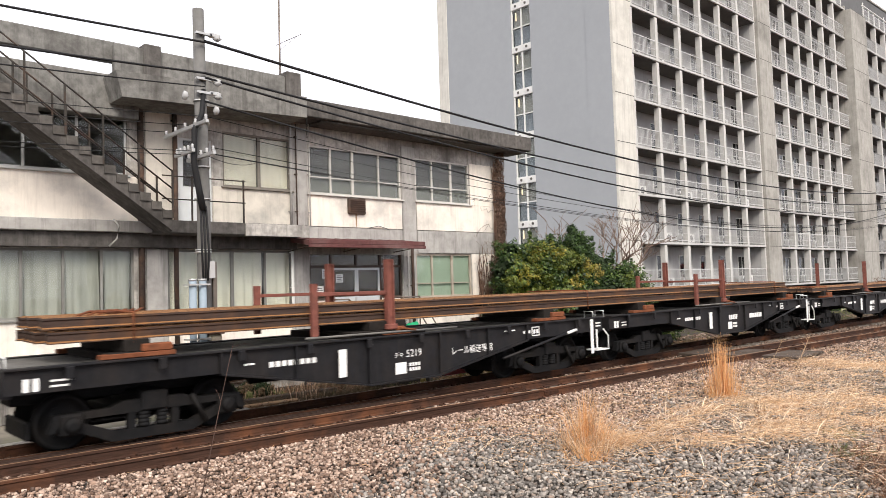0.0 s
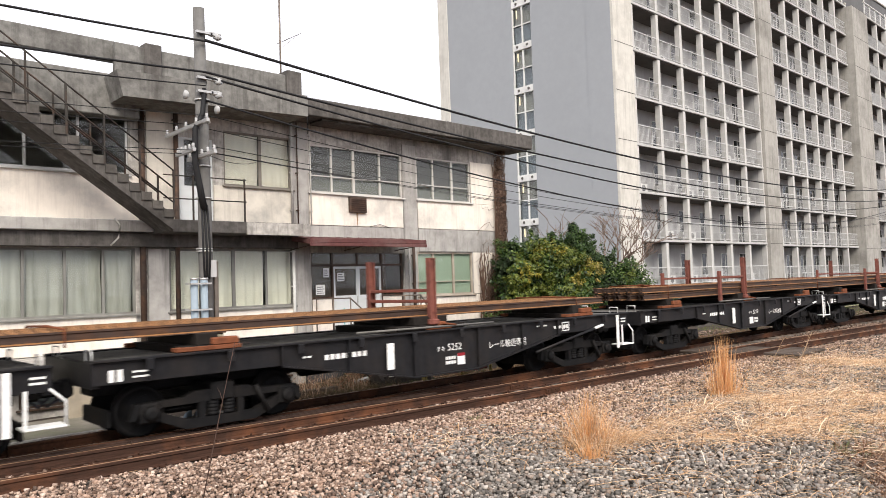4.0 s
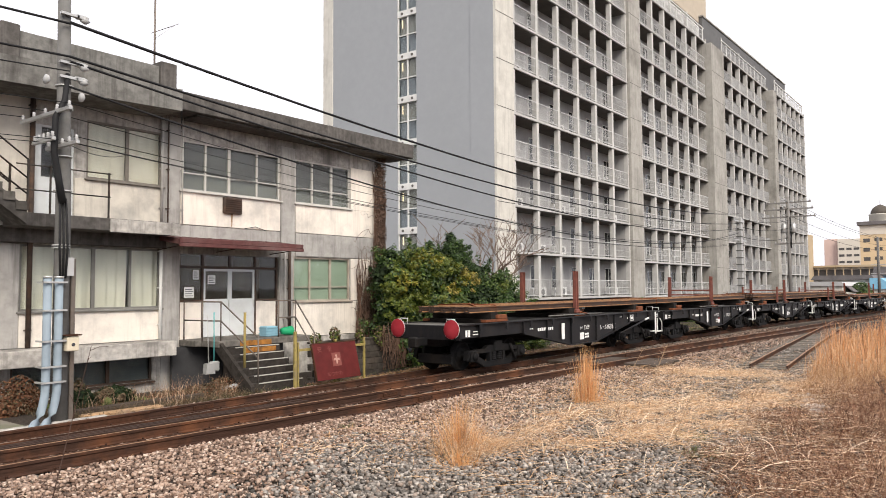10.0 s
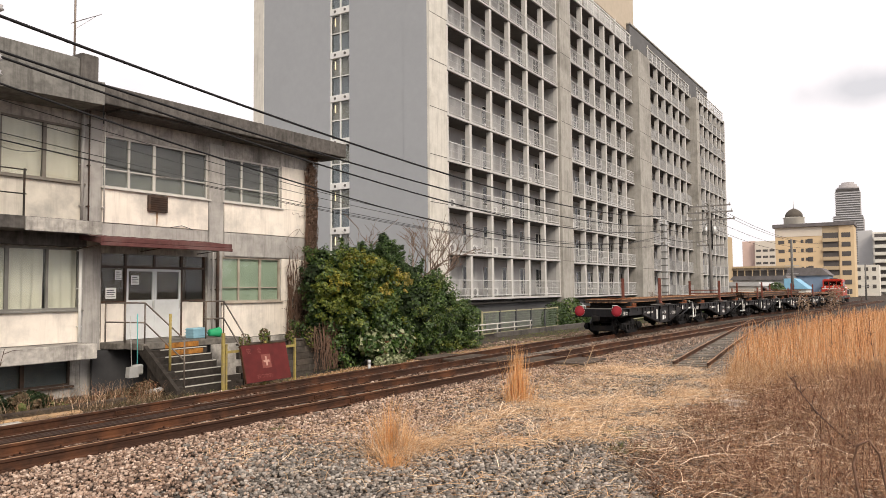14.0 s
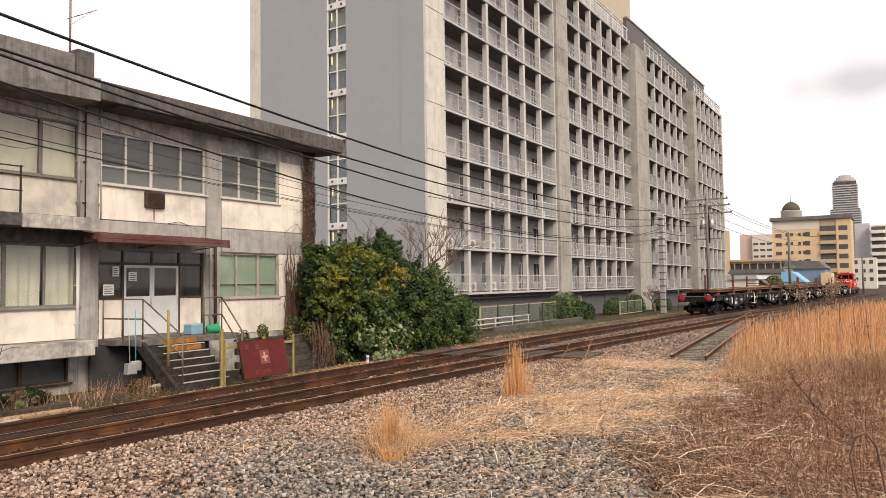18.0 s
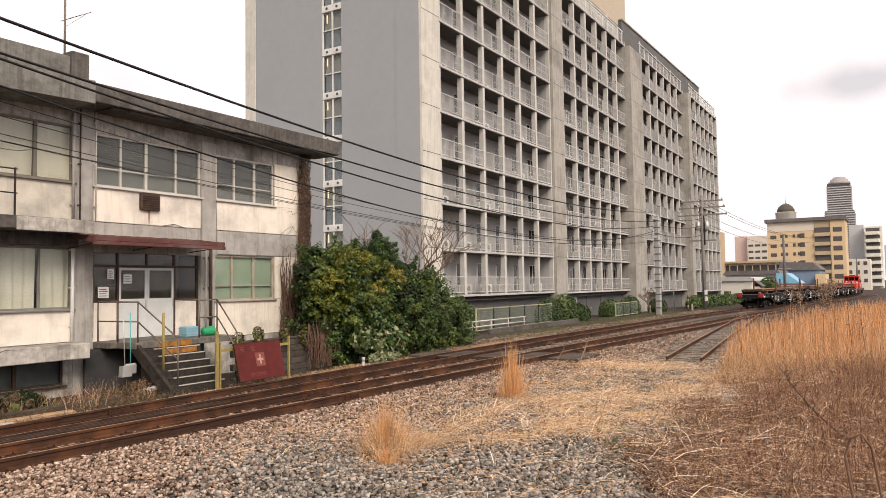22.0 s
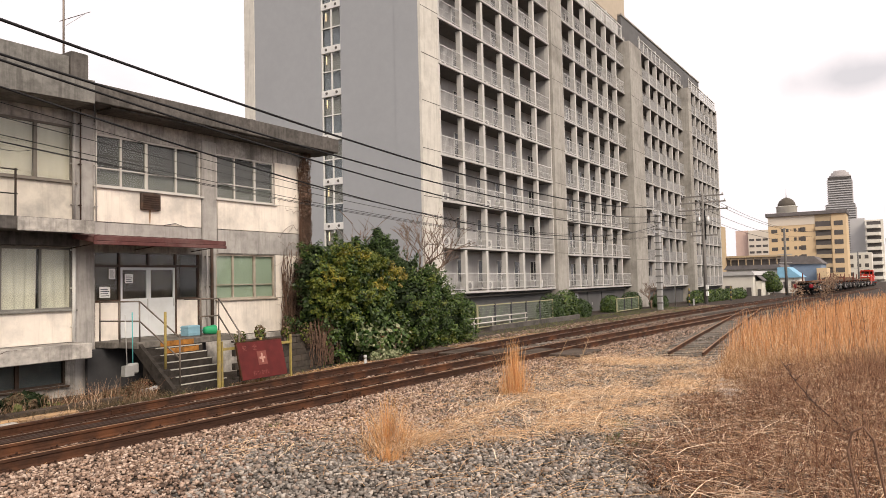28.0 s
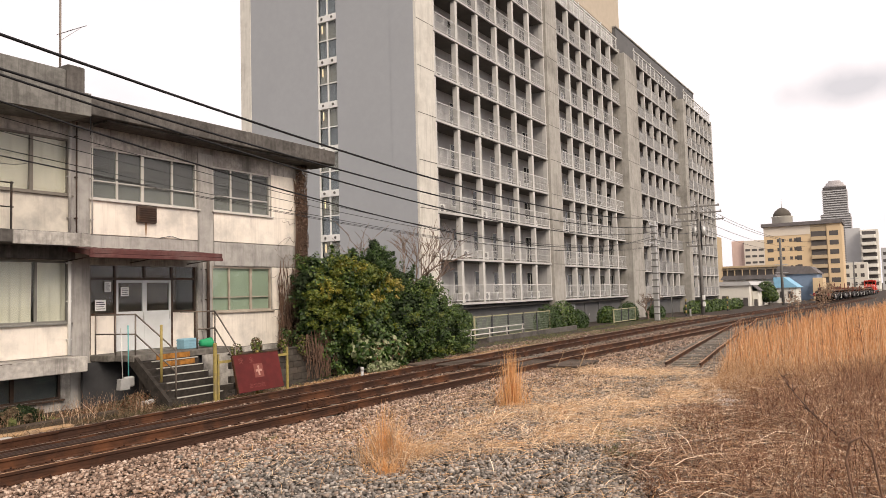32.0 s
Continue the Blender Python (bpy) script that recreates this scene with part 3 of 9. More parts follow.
house = thing("office_house", "weathered two-storey concrete and cream-rendered office with a flat roof", "building")
FY = 18.5                      # face of the front wall


def holed_wall(x0, x1, z0, z1, y0, y1, holes):
    """A wall of full thickness with openings through it."""
    out = []
    us = sorted({x0, x1, *[min(max(h[0], x0), x1) for h in holes], *[min(max(h[1], x0), x1) for h in holes]})
    ws = sorted({z0, z1, *[min(max(h[2], z0), z1) for h in holes], *[min(max(h[3], z0), z1) for h in holes]})
    for a, b in zip(us, us[1:]):
        run = None
        for c, d in zip(ws, ws[1:]):
            u, w = (a + b) / 2, (c + d) / 2
            inside = any(h[0] < u < h[1] and h[2] < w < h[3] for h in holes)
            if inside:
                if run:
                    out.append(Mesh().box(a, y0, run[0], b, y1, run[1]))
                run = None
            else:
                run = (run[0], d) if run else (c, d)
        if run:
            out.append(Mesh().box(a, y0, run[0], b, y1, run[1]))
    return out


W = {  # openings of the front: x0, x1, z0, z1
    "cellar_a": (4.3, 6.6, 0.05, 0.8), "cellar_b": (7.6, 11.2, 0.1, 0.8), "ground_a": (-1.0, 6.9, 2.06, 3.68), "ground_b": (7.75, 11.42, 2.06, 3.68),
    "entry": (12.02, 15.6, 1.15, 3.58), "ground_c": (16.2, 18.82, 2.15, 3.62), "upper_a": (-1.0, 6.75, 5.5, 6.95), "upper_door": (8.05, 8.98, 4.34, 6.62),
    "upper_b": (9.3, 11.42, 5.42, 6.93), "upper_c": (12.0, 15.63, 5.4, 6.86), "upper_d": (16.26, 18.84, 5.4, 6.87)}
for piece in holed_wall(-2, 20.5, -0.6, 7.46, FY + 0.03, FY + 0.25, list(W.values())):
    part("wall", piece, CONC, house, "stained bare concrete front wall")
part("wall", Mesh().box(20.25, FY + 0.25, -0.6, 20.5, 26.8, 7.46), CREAM, house, "rendered side wall")
part("wall", Mesh().box(-2.25, FY + 0.03, -0.6, -2.0, 26.8, 7.46), CREAM, house, "rendered side wall")
part("wall", Mesh().box(-2, 26.8, -0.6, 20.5, 27.05, 7.46), CREAM, house, "rendered back wall")
for z in (0.95, 4.06):
    part("storey_floor", Mesh().box(-2, FY + 0.25, z, 20.25, 26.8, z + 0.2), ROOMD, house)
for x in (7.3, 11.7, 15.9):
    for za, zb in ((1.15, 4.06), (4.26, 7.45)):
        part("inner_wall", Mesh().box(x - 0.06, FY + 0.25, za, x + 0.06, 26.8, zb), ROOMD, house)
for za, zb in ((1.15, 4.06), (4.26, 7.45)):
    part("inner_wall", Mesh().box(-2, 22.6, za, 20.25, 22.72, zb), ROOMD, house)
part("cellar_glass_film", Mesh().box(-0.9, FY + 0.2, 0.05, 11.3, FY + 0.21, 0.85), mat("dusty_cellar_film", (0.13, 0.145, 0.15), 0.7, var=0.2, scale=1.5, stain=(0.22, 0.23, 0.23), stain_scale=0.8, stain_amt=0.5, bump=0.05), house, "dusty blue-grey cellar glass backing")
# Added dark sheet: cellar darkness put into colour.
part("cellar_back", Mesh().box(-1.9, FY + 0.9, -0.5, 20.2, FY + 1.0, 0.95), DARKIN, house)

# rendered and bare panels, set a little proud of the wall
PANELS = [
    (-2, 6.9, 1.2, 2.05, CREAM), (7.2, 7.74, 1.2, 3.68, GREYR), (7.75, 11.42, 1.2, 2.05, CREAM), (-2, 7.0, 4.36, 5.48, CREAM), (7.2, 8.03, 4.36, 7.2, PALER),
    (9.0, 11.42, 4.36, 5.4, PALER), (12.0, 15.62, 4.42, 5.38, CREAM), (16.27, 20.48, 4.42, 5.38, CREAM), (18.86, 20.48, 5.38, 6.9, CREAM), (16.27, 20.48, 3.64, 4.4, GREYR),
    (18.85, 20.48, 2.15, 3.62, CREAM), (16.2, 20.48, 0.98, 2.13, CREAM), (12.0, 15.62, 3.98, 4.4, GREYR), (11.44, 11.98, -0.4, 7.2, GREYR), (15.64, 16.24, 4.0, 7.2, GREYR), (15.62, 16.18, 0.98, 3.98, GREYR)]
for a, b, c, d, mt in PANELS:
    part("wall_panel", Mesh().box(a + 0.003, FY, c + 0.003, b - 0.003, FY + 0.029, d - 0.003, 0.006), mt, house, "cream rendered panel" if mt is CREAM else "mottled grey render panel")
part("wall_plinth", Mesh().box(16.2, FY - 0.05, -0.5, 20.5, FY + 0.029, 0.96, 0.01), CONC, house)

# ledges, eaves, parapet
part("ledge", Mesh().box(-2, 17.75, 0.8, 11.45, FY - 0.002, 1.19, 0.015), CONC, house, "stained concrete ledge above the cellar windows")
part("ledge", Mesh().box(-2, 18.1, 4.06, 7.2, FY - 0.002, 4.34, 0.015), GREYR, house, "pale concrete floor edge")
# Beam under the floor edge: its shade is put into the colour.
part("beam", Mesh().box(-2, 18.25, 3.7, 11.42, FY - 0.002, 4.05, 0.01), DARKC, house, "concrete beam with shade in its dark colour")
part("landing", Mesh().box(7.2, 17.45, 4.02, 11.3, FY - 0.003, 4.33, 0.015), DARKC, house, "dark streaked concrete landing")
part("landing_edge", Mesh().box(9.36, 17.4, 3.99, 11.29, 17.447, 4.315, 0.006), CONC, house, "paler patched concrete edge")
part("roof", Mesh().box(11.22, 17.6, 7.46, 21.3, 27.4, 7.97, 0.02), DARKC, house, "dark weathered flat roof slab with a deep edge")
part("roof", Mesh().prism([(6.2, 7.14), (11.21, 7.32), (11.21, 7.9), (6.05, 7.74)], 17.25, 27.4, "y"), DARKW, house, "dark weathered canopy over the stair landing")
part("roof", Mesh().box(-2.4, 18.49, 7.47, 6.04, 27.4, 7.84, 0.02), DARKC, house, "dark weathered roof slab")
part("roof_fascia", Mesh().box(-2.4, 18.1, 6.84, 6.9, 18.488, 7.86, 0.02), DARKW, house, "deep dark stained concrete fascia")
part("parapet", Mesh().box(6.4, 18.3, 7.76, 11.17, 18.5, 8.72, 0.015), DARKW, house, "dark weathered roof parapet")
part("parapet", Mesh().box(-2.4, 18.6, 8.33, 7.1, 18.8, 8.84, 0.015), DARKW, house, "raised parapet beam")
for a, b, t in ((7.1, 7.53, 8.84), (11.18, 11.67, 8.87), (3.0, 3.3, 8.33), (-1.0, -0.7, 8.33)):
    part("parapet_pier", Mesh().box(a, 18.51 if a < 5 else 18.24, 7.842 if a < 5 else 7.7, b, 18.82, t, 0.02), DARKC, house)
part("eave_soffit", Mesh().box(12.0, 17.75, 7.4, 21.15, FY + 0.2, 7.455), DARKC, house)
part("roof_growth", Mesh().lathe((17.2, 17.9, 7.97), "z", [(0, 0.16), (0.05, 0.14), (0.09, 0.03)], 9), DARKIN, house, "dark moss tuft on the roof edge")


def border(x0, x1, z0, z1, t, y0, y1):
    """A rectangular frame in one piece."""
    o = [(x0, z0), (x1, z0), (x1, z1), (x0, z1)]
    i = [(x0 + t, z0 + t), (x1 - t, z0 + t), (x1 - t, z1 - t), (x0 + t, z1 - t)]
    pts = [(x, y0, z) for x, z in o + i] + [(x, y1, z) for x, z in o + i]
    fs = []
    for k in range(4):
        j = (k + 1) % 4
        fs += [(k, j, j + 4, k + 4), (k + 8, k + 12, j + 12, j + 8), (k, k + 8, j + 8, j), (k + 4, j + 4, j + 12, k + 12)]
    return Mesh().add(pts, fs)


def window(name, key, splits, transom, frame_mat, panes=PANE, heavy=0.03, depth=FY + 0.06, label=""):
    """A framed window in its opening: frame, sill, and panes as sub-parts."""
    x0, x1, z0, z1 = W[key]
    t = 0.055
    w = part(name, border(x0, x1, z0, z1, t, depth, depth + 0.07), frame_mat, house, label)
    cuts = [x0 + t, *splits, x1 - t]
    for i, s in enumerate(splits):
        h = heavy * (1.5 if i == len(splits) // 2 else 1.0)
        part("mullion", Mesh().box(s - h, depth + 0.002, z0 + t, s + h, depth + 0.062, z1 - t), frame_mat, w)
    rows_ = [z0 + t, z1 - t] if transom is None else [z0 + t, transom, z1 - t]
    if transom is not None:
        for a, b in zip(cuts, cuts[1:]):
            part("transom", Mesh().box(a + heavy, depth + 0.01, transom - 0.016, b - heavy, depth + 0.05, transom + 0.016), frame_mat, w)
    part("window_sill", Mesh().box(x0 - 0.06, FY - 0.07, z0 - 0.05, x1 + 0.06, depth + 0.07, z0 - 0.003, 0.008), frame_mat, w)
    for a, b in zip(cuts, cuts[1:]):
        for c, d in zip(rows_, rows_[1:]):
            p = part("pane", Mesh().box(a, depth + 0.028, c, b, depth + 0.034, d), panes, w)
            p.visible_shadow = False
    return w


def curtain(x0, x1, z0, z1, y, fold, material, seed):
    rnd = random.Random(seed)
    m = Mesh()
    n = max(8, int((x1 - x0) / 0.045))
    ph = rnd.uniform(0, 6)
    pts = []
    for k in range(4):
        z = z1 + (z0 - z1) * k / 3
        for i in range(n + 1):
            x = x0 + (x1 - x0) * i / n
            wv = math.sin(x * 23 + ph) * 0.5 + math.sin(x * 41 + ph * 2) * 0.3 + math.sin(x * 9 + ph) * 0.4
            pts.append((x + math.sin(k + x * 5) * 0.008 * k, y + fold * wv * (0.6 + 0.15 * k), z))
    fs = [(k * (n + 1) + i, k * (n + 1) + i + 1, (k + 1) * (n + 1) + i + 1, (k + 1) * (n + 1) + i) for k in range(3) for i in range(n)]
    m.add(pts, fs, smooth=True)
    return m


wn_ga = window("window", "ground_a", [0.9, 1.8, 2.7, 3.55, 4.4, 5.28, 6.14], None, FRAMEG, label="wide aluminium window with drawn curtains")
wn_gb = window("window", "ground_b", [8.62, 9.55, 10.55], None, FRAMEG, label="wide aluminium window with drawn curtains")
wn_gc = window("window", "ground_c", [16.95, 17.9], 2.62, mat("weathered_tan_frame", (0.40, 0.35, 0.29), 0.8, var=0.2, scale=8, stain=(0.12, 0.08, 0.055), stain_scale=2.0, stain_amt=0.7, bump=0.1), label="weathered tan-framed window with a green blind")
wn_ua = window("window", "upper_a", [1.5, 2.7, 3.9, 4.45, 5.6], None, ALU, label="dark strip window behind the stair")
wn_ub = window("window", "upper_b", [10.42], None, FRAMEB, label="window with limp cream curtains")
wn_uc = window("window", "upper_c", [12.85, 13.68, 14.72], 5.92, WHITEF, label="wide white-framed window with dark glass")
wn_ud = window("window", "upper_d", [17.05, 17.95], 5.92, WHITEF, label="white-framed window with dark glass")
for a, b, c, d, sd in ((-0.9, 3.3, 2.0, 3.66, 1), (3.35, 6.1, 2.0, 3.66, 2), (6.2, 6.85, 2.0, 3.66, 3)):
    part("curtain", curtain(a, b, c, d, FY + 0.17, 0.03, CURTA, sd), CURTA, wn_ga, "plain pale curtain")
for a, b, sd in ((7.8, 8.6, 4), (8.66, 10.5, 5), (10.6, 11.4, 6)):
    part("curtain", curtain(a, b, 2.0, 3.66, FY + 0.19, 0.05, CURT, sd), CURT, wn_gb, "pleated pale curtain")
for a, b, sd in ((9.3, 10.4, 7), (10.42, 11.42, 8)):
    part("curtain", curtain(a, b, 5.45, 6.93, FY + 0.16, 0.018, CURTC, sd), CURTC, wn_ub, "limp cream curtain")
# Grey tones that put the panes' dull sky reflection into colour.
BLINDG = mat("glass_tone_dark", (0.085, 0.083, 0.082), 0.8, var=0.12, scale=1.5, stain=(0.13, 0.13, 0.125), stain_scale=0.8, stain_amt=0.5, bump=0.05)
BLINDL = mat("glass_tone_pale", (0.15, 0.153, 0.14), 0.8, var=0.12, scale=1.5, bump=0.05)
for wk, a, b in ((wn_uc, 12.06, 15.57), (wn_ud, 16.32, 18.78)):
    # Added sheets behind the glass, darker above and paler below the transom.
    part("blind", Mesh().box(a, FY + 0.16, 5.94, b, FY + 0.165, 6.8), BLINDG, wk, "added grey sheet for the dull reflection of the upper panes")
    part("blind", Mesh().box(a, FY + 0.16, 5.46, b, FY + 0.165, 5.939), BLINDL, wk, "added paler sheet for the reflection of the lower panes")
part("blind", curtain(16.26, 18.78, 2.2, 3.58, FY + 0.14, 0.004, CURTG, 9), CURTG, wn_gc, "flat green blind")
for key in ("cellar_a", "cellar_b"):
    window("cellar_window", key, [W[key][0] + (W[key][1] - W[key][0]) * q for q in (0.35, 0.66)], None, BROWNP, label="dusty cellar window under the ledge")
LAMPT = glow("lit_tube", (1.0, 0.93, 0.78), 6.0)
for x in (4.9, 6.3):
    lamp = thing("ceiling_light", "lit fluorescent tube on the office ceiling", "ceiling light", (x, 20.6, 3.8), group="office ceiling lights")
    part("tube", Mesh().tube([(-0.55, 0, 0), (0.55, 0, 0)], 0.025, 8), LAMPT, lamp)
    part("fitting", Mesh().box(-0.6, -0.08, 0.03, 0.6, 0.08, 0.26, 0.01), WHITEF, lamp)

# upper door on the landing
d0 = W["upper_door"]
door_upper = part("door", Mesh().box(d0[0] + 0.05, FY + 0.08, d0[2] + 0.01, d0[1] - 0.05, FY + 0.12, 5.35, 0.004), DOORW, house, "pale steel door with a glazed upper half")
f = Mesh()
for a, b in ((d0[0], d0[0] + 0.05), (d0[1] - 0.05, d0[1])):
    f.box(a, FY + 0.05, d0[2], b, FY + 0.14, d0[3])
f.box(d0[0] + 0.05, FY + 0.05, d0[3] - 0.05, d0[1] - 0.05, FY + 0.14, d0[3])
f.box(d0[0] + 0.05, FY + 0.08, 5.35, d0[0] + 0.16, FY + 0.12, d0[3] - 0.05)
f.box(d0[1] - 0.16, FY + 0.08, 5.35, d0[1] - 0.05, FY + 0.12, d0[3] - 0.05)
part("door_frame", f, DOORW, door_upper)
part("pane", Mesh().box(d0[0] + 0.16, FY + 0.095, 5.35, d0[1] - 0.16, FY + 0.102, d0[3] - 0.05), PANE, door_upper)
part("door_handle", Mesh().tube([(d0[1] - 0.12, FY + 0.08, 5.2), (d0[1] - 0.12, FY + 0.03, 5.2), (d0[1] - 0.22, FY + 0.03, 5.2)], 0.012, 6), ALU, door_upper)

# entrance: double door, side lights, transom lights and notices
e0 = W["entry"]
DY = FY + 0.1
entry = part("entrance", Mesh().box(e0[0] + 0.06, DY + 0.004, 3.18, e0[1] - 0.06, DY + 0.076, 3.25), BROWNP, house, "dark-framed glazed entrance")
for x in (e0[0] + 0.03, 12.82, 14.72, e0[1] - 0.03):
    part("door_post", Mesh().box(x - 0.03, DY, e0[2], x + 0.03, DY + 0.08, e0[3]), BROWNP, entry)
for x0, x1 in ((e0[0] + 0.06, 12.79), (14.75, e0[1] - 0.06)):
    part("frame_bar", Mesh().box(x0, DY + 0.004, 2.2, x1, DY + 0.076, 2.26), BROWNP, entry)
part("frame_bar", Mesh().box(13.74, DY + 0.004, 3.25, 13.8, DY + 0.07, e0[3]), BROWNP, entry)
for x0, x1 in ((e0[0] + 0.06, 12.79), (14.75, e0[1] - 0.06)):
    part("lower_panel", Mesh().box(x0, DY + 0.02, e0[2], x1, DY + 0.06, 2.2), CREAM, entry)
    part("pane", Mesh().box(x0, DY + 0.035, 2.26, x1, DY + 0.042, 3.18), PANE, entry)
for x0, x1 in ((e0[0] + 0.06, 13.74), (13.8, e0[1] - 0.06)):
    part("pane", Mesh().box(x0, DY + 0.035, 3.25, x1, DY + 0.042, e0[3] - 0.01), PANE, entry)
for x0, x1 in ((12.85, 13.77), (13.775, 14.69)):
    dm = Mesh().box(x0, DY + 0.01, 1.17, x1, DY + 0.05, 2.28, 0.004)
    dm.box(x0, DY + 0.01, 2.28, x0 + 0.07, DY + 0.05, 3.17).box(x1 - 0.07, DY + 0.01, 2.28, x1, DY + 0.05, 3.17).box(x0 + 0.07, DY + 0.01, 3.1, x1 - 0.07, DY + 0.05, 3.17)
    dr = part("door", dm, DOORW, house, "pale entrance door with a glazed upper half")
    part("pane", Mesh().box(x0 + 0.07, DY + 0.027, 2.28, x1 - 0.07, DY + 0.033, 3.1), PANE, dr)
    part("door_handle", Mesh().box(x1 - 0.06, DY - 0.02, 2.0, x1 - 0.03, DY + 0.01, 2.25, 0.004), ALU, dr)
for x, z, w, h in ((12.98, 2.72, 0.26, 0.26), (12.2, 2.33, 0.32, 0.3), (12.48, 2.85, 0.2, 0.28)):
    n0 = solid("notice", Mesh().box(x, DY - 0.012, z, x + w, DY - 0.006, z + h), PAPER, "white paper notice taped to the entrance glass", "notice", group="entrance notices")
    for k in range(4):
        part("print_bar", Mesh().box(x + 0.03, DY - 0.0145, z + 0.04 + k * h * 0.2, x + w - 0.03 - 0.04 * (k % 2), DY - 0.0125, z + 0.04 + k * h * 0.2 + h * 0.07), INK, n0)

# Added brown panel: the dimness behind the entrance glass is in its colour.
part("hall_wall", Mesh().box(12.02, FY + 1.0, 1.16, 15.6, FY + 1.05, 4.05), mat("brown_hall_shade", (0.13, 0.105, 0.082), 0.9, var=0.3, scale=1.5, stain=(0.26, 0.21, 0.16), stain_scale=0.9, stain_amt=0.7, bump=0.05), house, "added brown panel that darkens the entrance glass")
# awning over the entrance
awning = part("awning", Mesh().prism([(17.25, 3.76), (17.25, 3.9), (FY - 0.002, 4.06), (FY - 0.002, 3.94)], 11.2, 15.45, "x"), AWN, house, "faded dark-red sheet-metal awning")
for k in range(11):
    x = 11.22 + k * 0.42
    part("awning_rib", Mesh().prism([(17.26, 3.902), (17.26, 3.912), (FY - 0.01, 4.069), (FY - 0.01, 4.061)], x, x + 0.03, "x"), AWN, awning)
part("awning_edge", Mesh().box(11.15, 17.2, 3.7, 15.47, 17.248, 3.8, 0.012), AWN, awning, "rolled lower edge of the awning")
part("awning_edge", Mesh().box(11.16, 17.215, 3.805, 15.46, 17.248, 3.93, 0.01), AWN, awning, "flat upper edge of the awning")
for x in (11.3, 13.2, 15.2):
    part("awning_bracket", Mesh().tube([(x, 17.4, 3.74), (x, FY - 0.01, 3.66)], 0.015, 6), BROWNP, awning)

# wall vent box with its rust run
vent = part("vent_box", Mesh().box(13.4, FY - 0.1, 4.84, 14.05, FY - 0.002, 5.32, 0.012), BROWNP, house, "rusty brown louvred vent box")
for k in range(6):
    part("louvre", Mesh().box(13.46, FY - 0.118, 4.9 + k * 0.065, 13.99, FY - 0.102, 4.93 + k * 0.065), DARKRUST, vent)
RUNS = mat("rust_run", (0.33, 0.22, 0.14), 0.9, var=0.3, scale=9, bump=0.1)
part("rust_streak", Mesh().prism([(13.7, 4.84), (13.78, 4.84), (13.76, 4.5), (13.74, 4.42), (13.72, 4.5)], FY - 0.004, FY - 0.001, "y"), RUNS, vent)

# pipes
for x, z0, z1, mt, r in ((7.05, 1.2, 7.4, BROWNP, 0.075), (7.93, 1.2, 7.4, BROWNP, 0.06), (11.36, 1.2, 4.0, PAPER, 0.045), (11.36, 4.4, 7.4, GREYR, 0.04), (11.55, 4.4, 7.4, BROWNP, 0.02), (12.0, 4.4, 7.45, WHITEF, 0.02), (15.95, 1.2, 3.9, BROWNP, 0.05), (15.75, 1.2, 3.9, GREYR, 0.03)):
    pp = part("downpipe", Mesh().tube([(x, FY - 0.08, z0), (x, FY - 0.08, z1)], r, 10), mt, house)
    for k in range(3):
        z = z0 + 0.4 + k * (z1 - z0 - 0.8) / 2
        part("pipe_bracket", Mesh().box(x - r - 0.015, FY - 0.09, z, x + r + 0.015, FY - 0.002, z + 0.03), mt, pp)
part("drain_pipe", Mesh().tube([(12.15, FY - 0.1, -0.3), (12.15, FY - 0.1, 0.6), (13.2, FY - 0.1, 0.66)], 0.03, 8), ALU, house)
part("cable", Mesh().tube([(6.25, 18.05, 4.36), (6.35, 17.98, 4.2), (6.32, 18.02, 3.9), (6.2, 18.2, 3.72)], 0.02, 6), WHITEF, house, "loose white pipe end")
part("cable", Mesh().tube([(14.2, FY - 0.03, 4.42), (14.6, FY - 0.03, 4.5), (15.0, FY - 0.03, 4.4)], 0.01, 5), INK, house)

# roof aerial
aerial = thing("roof_aerial", "thin steel mast with a small television aerial on the roof", "aerial", (12.15, 20.2, 7.97))
part("mast", Mesh().tube([(0, 0, 0), (0, 0, 4.3)], 0.03, 8), STEELR, aerial)
part("boom", Mesh().tube([(-0.1, 0, 2.35), (0.75, -0.1, 2.85)], 0.01, 6), STEELR, aerial)
for k in range(6):
    x = 0.05 + k * 0.13
    part("element", Mesh().tube([(x, -0.35 + k * 0.03, 2.44 + k * 0.076), (x, 0.3 - k * 0.03, 2.44 + k * 0.076)], 0.005, 5), STEELR, aerial)
part("stay", Mesh().tube([(0, 0, 2.2), (0.6, -0.08, 2.75)], 0.005, 5), STEELR, aerial)

# ---------------------------------------------------------------- outside stair
DARKS = mat("dark_painted_steel", (0.05, 0.045, 0.04), 0.65, metal=0.3, var=0.3, scale=7, stain=(0.12, 0.06, 0.035), stain_scale=2, stain_amt=0.5, bump=0.15)
STEPE = mat("worn_step_end", (0.085, 0.078, 0.07), 0.9, var=0.35, scale=6, stain=(0.08, 0.075, 0.07), stain_scale=2.0, stain_amt=0.8, bump=0.4, per=0.25)
stair = thing("outside_stair", "dark rusting steel and concrete outside stair up to the roof", "staircase")
SX, SZ, RISE, RUN = 7.25, 4.33, 0.19, 0.262
NST = 20
for y0, y1 in ((17.02, 17.08), (17.9, 17.96)):
    a, b = (SX, SZ - 0.3), (SX - NST * RUN, SZ + NST * RISE - 0.3)
    part("stringer", Mesh().prism([(a[0], a[1]), (a[0], a[1] + 0.36), (b[0], b[1] + 0.36), (b[0], b[1])], y0, y1, "y"), DARKC, stair)
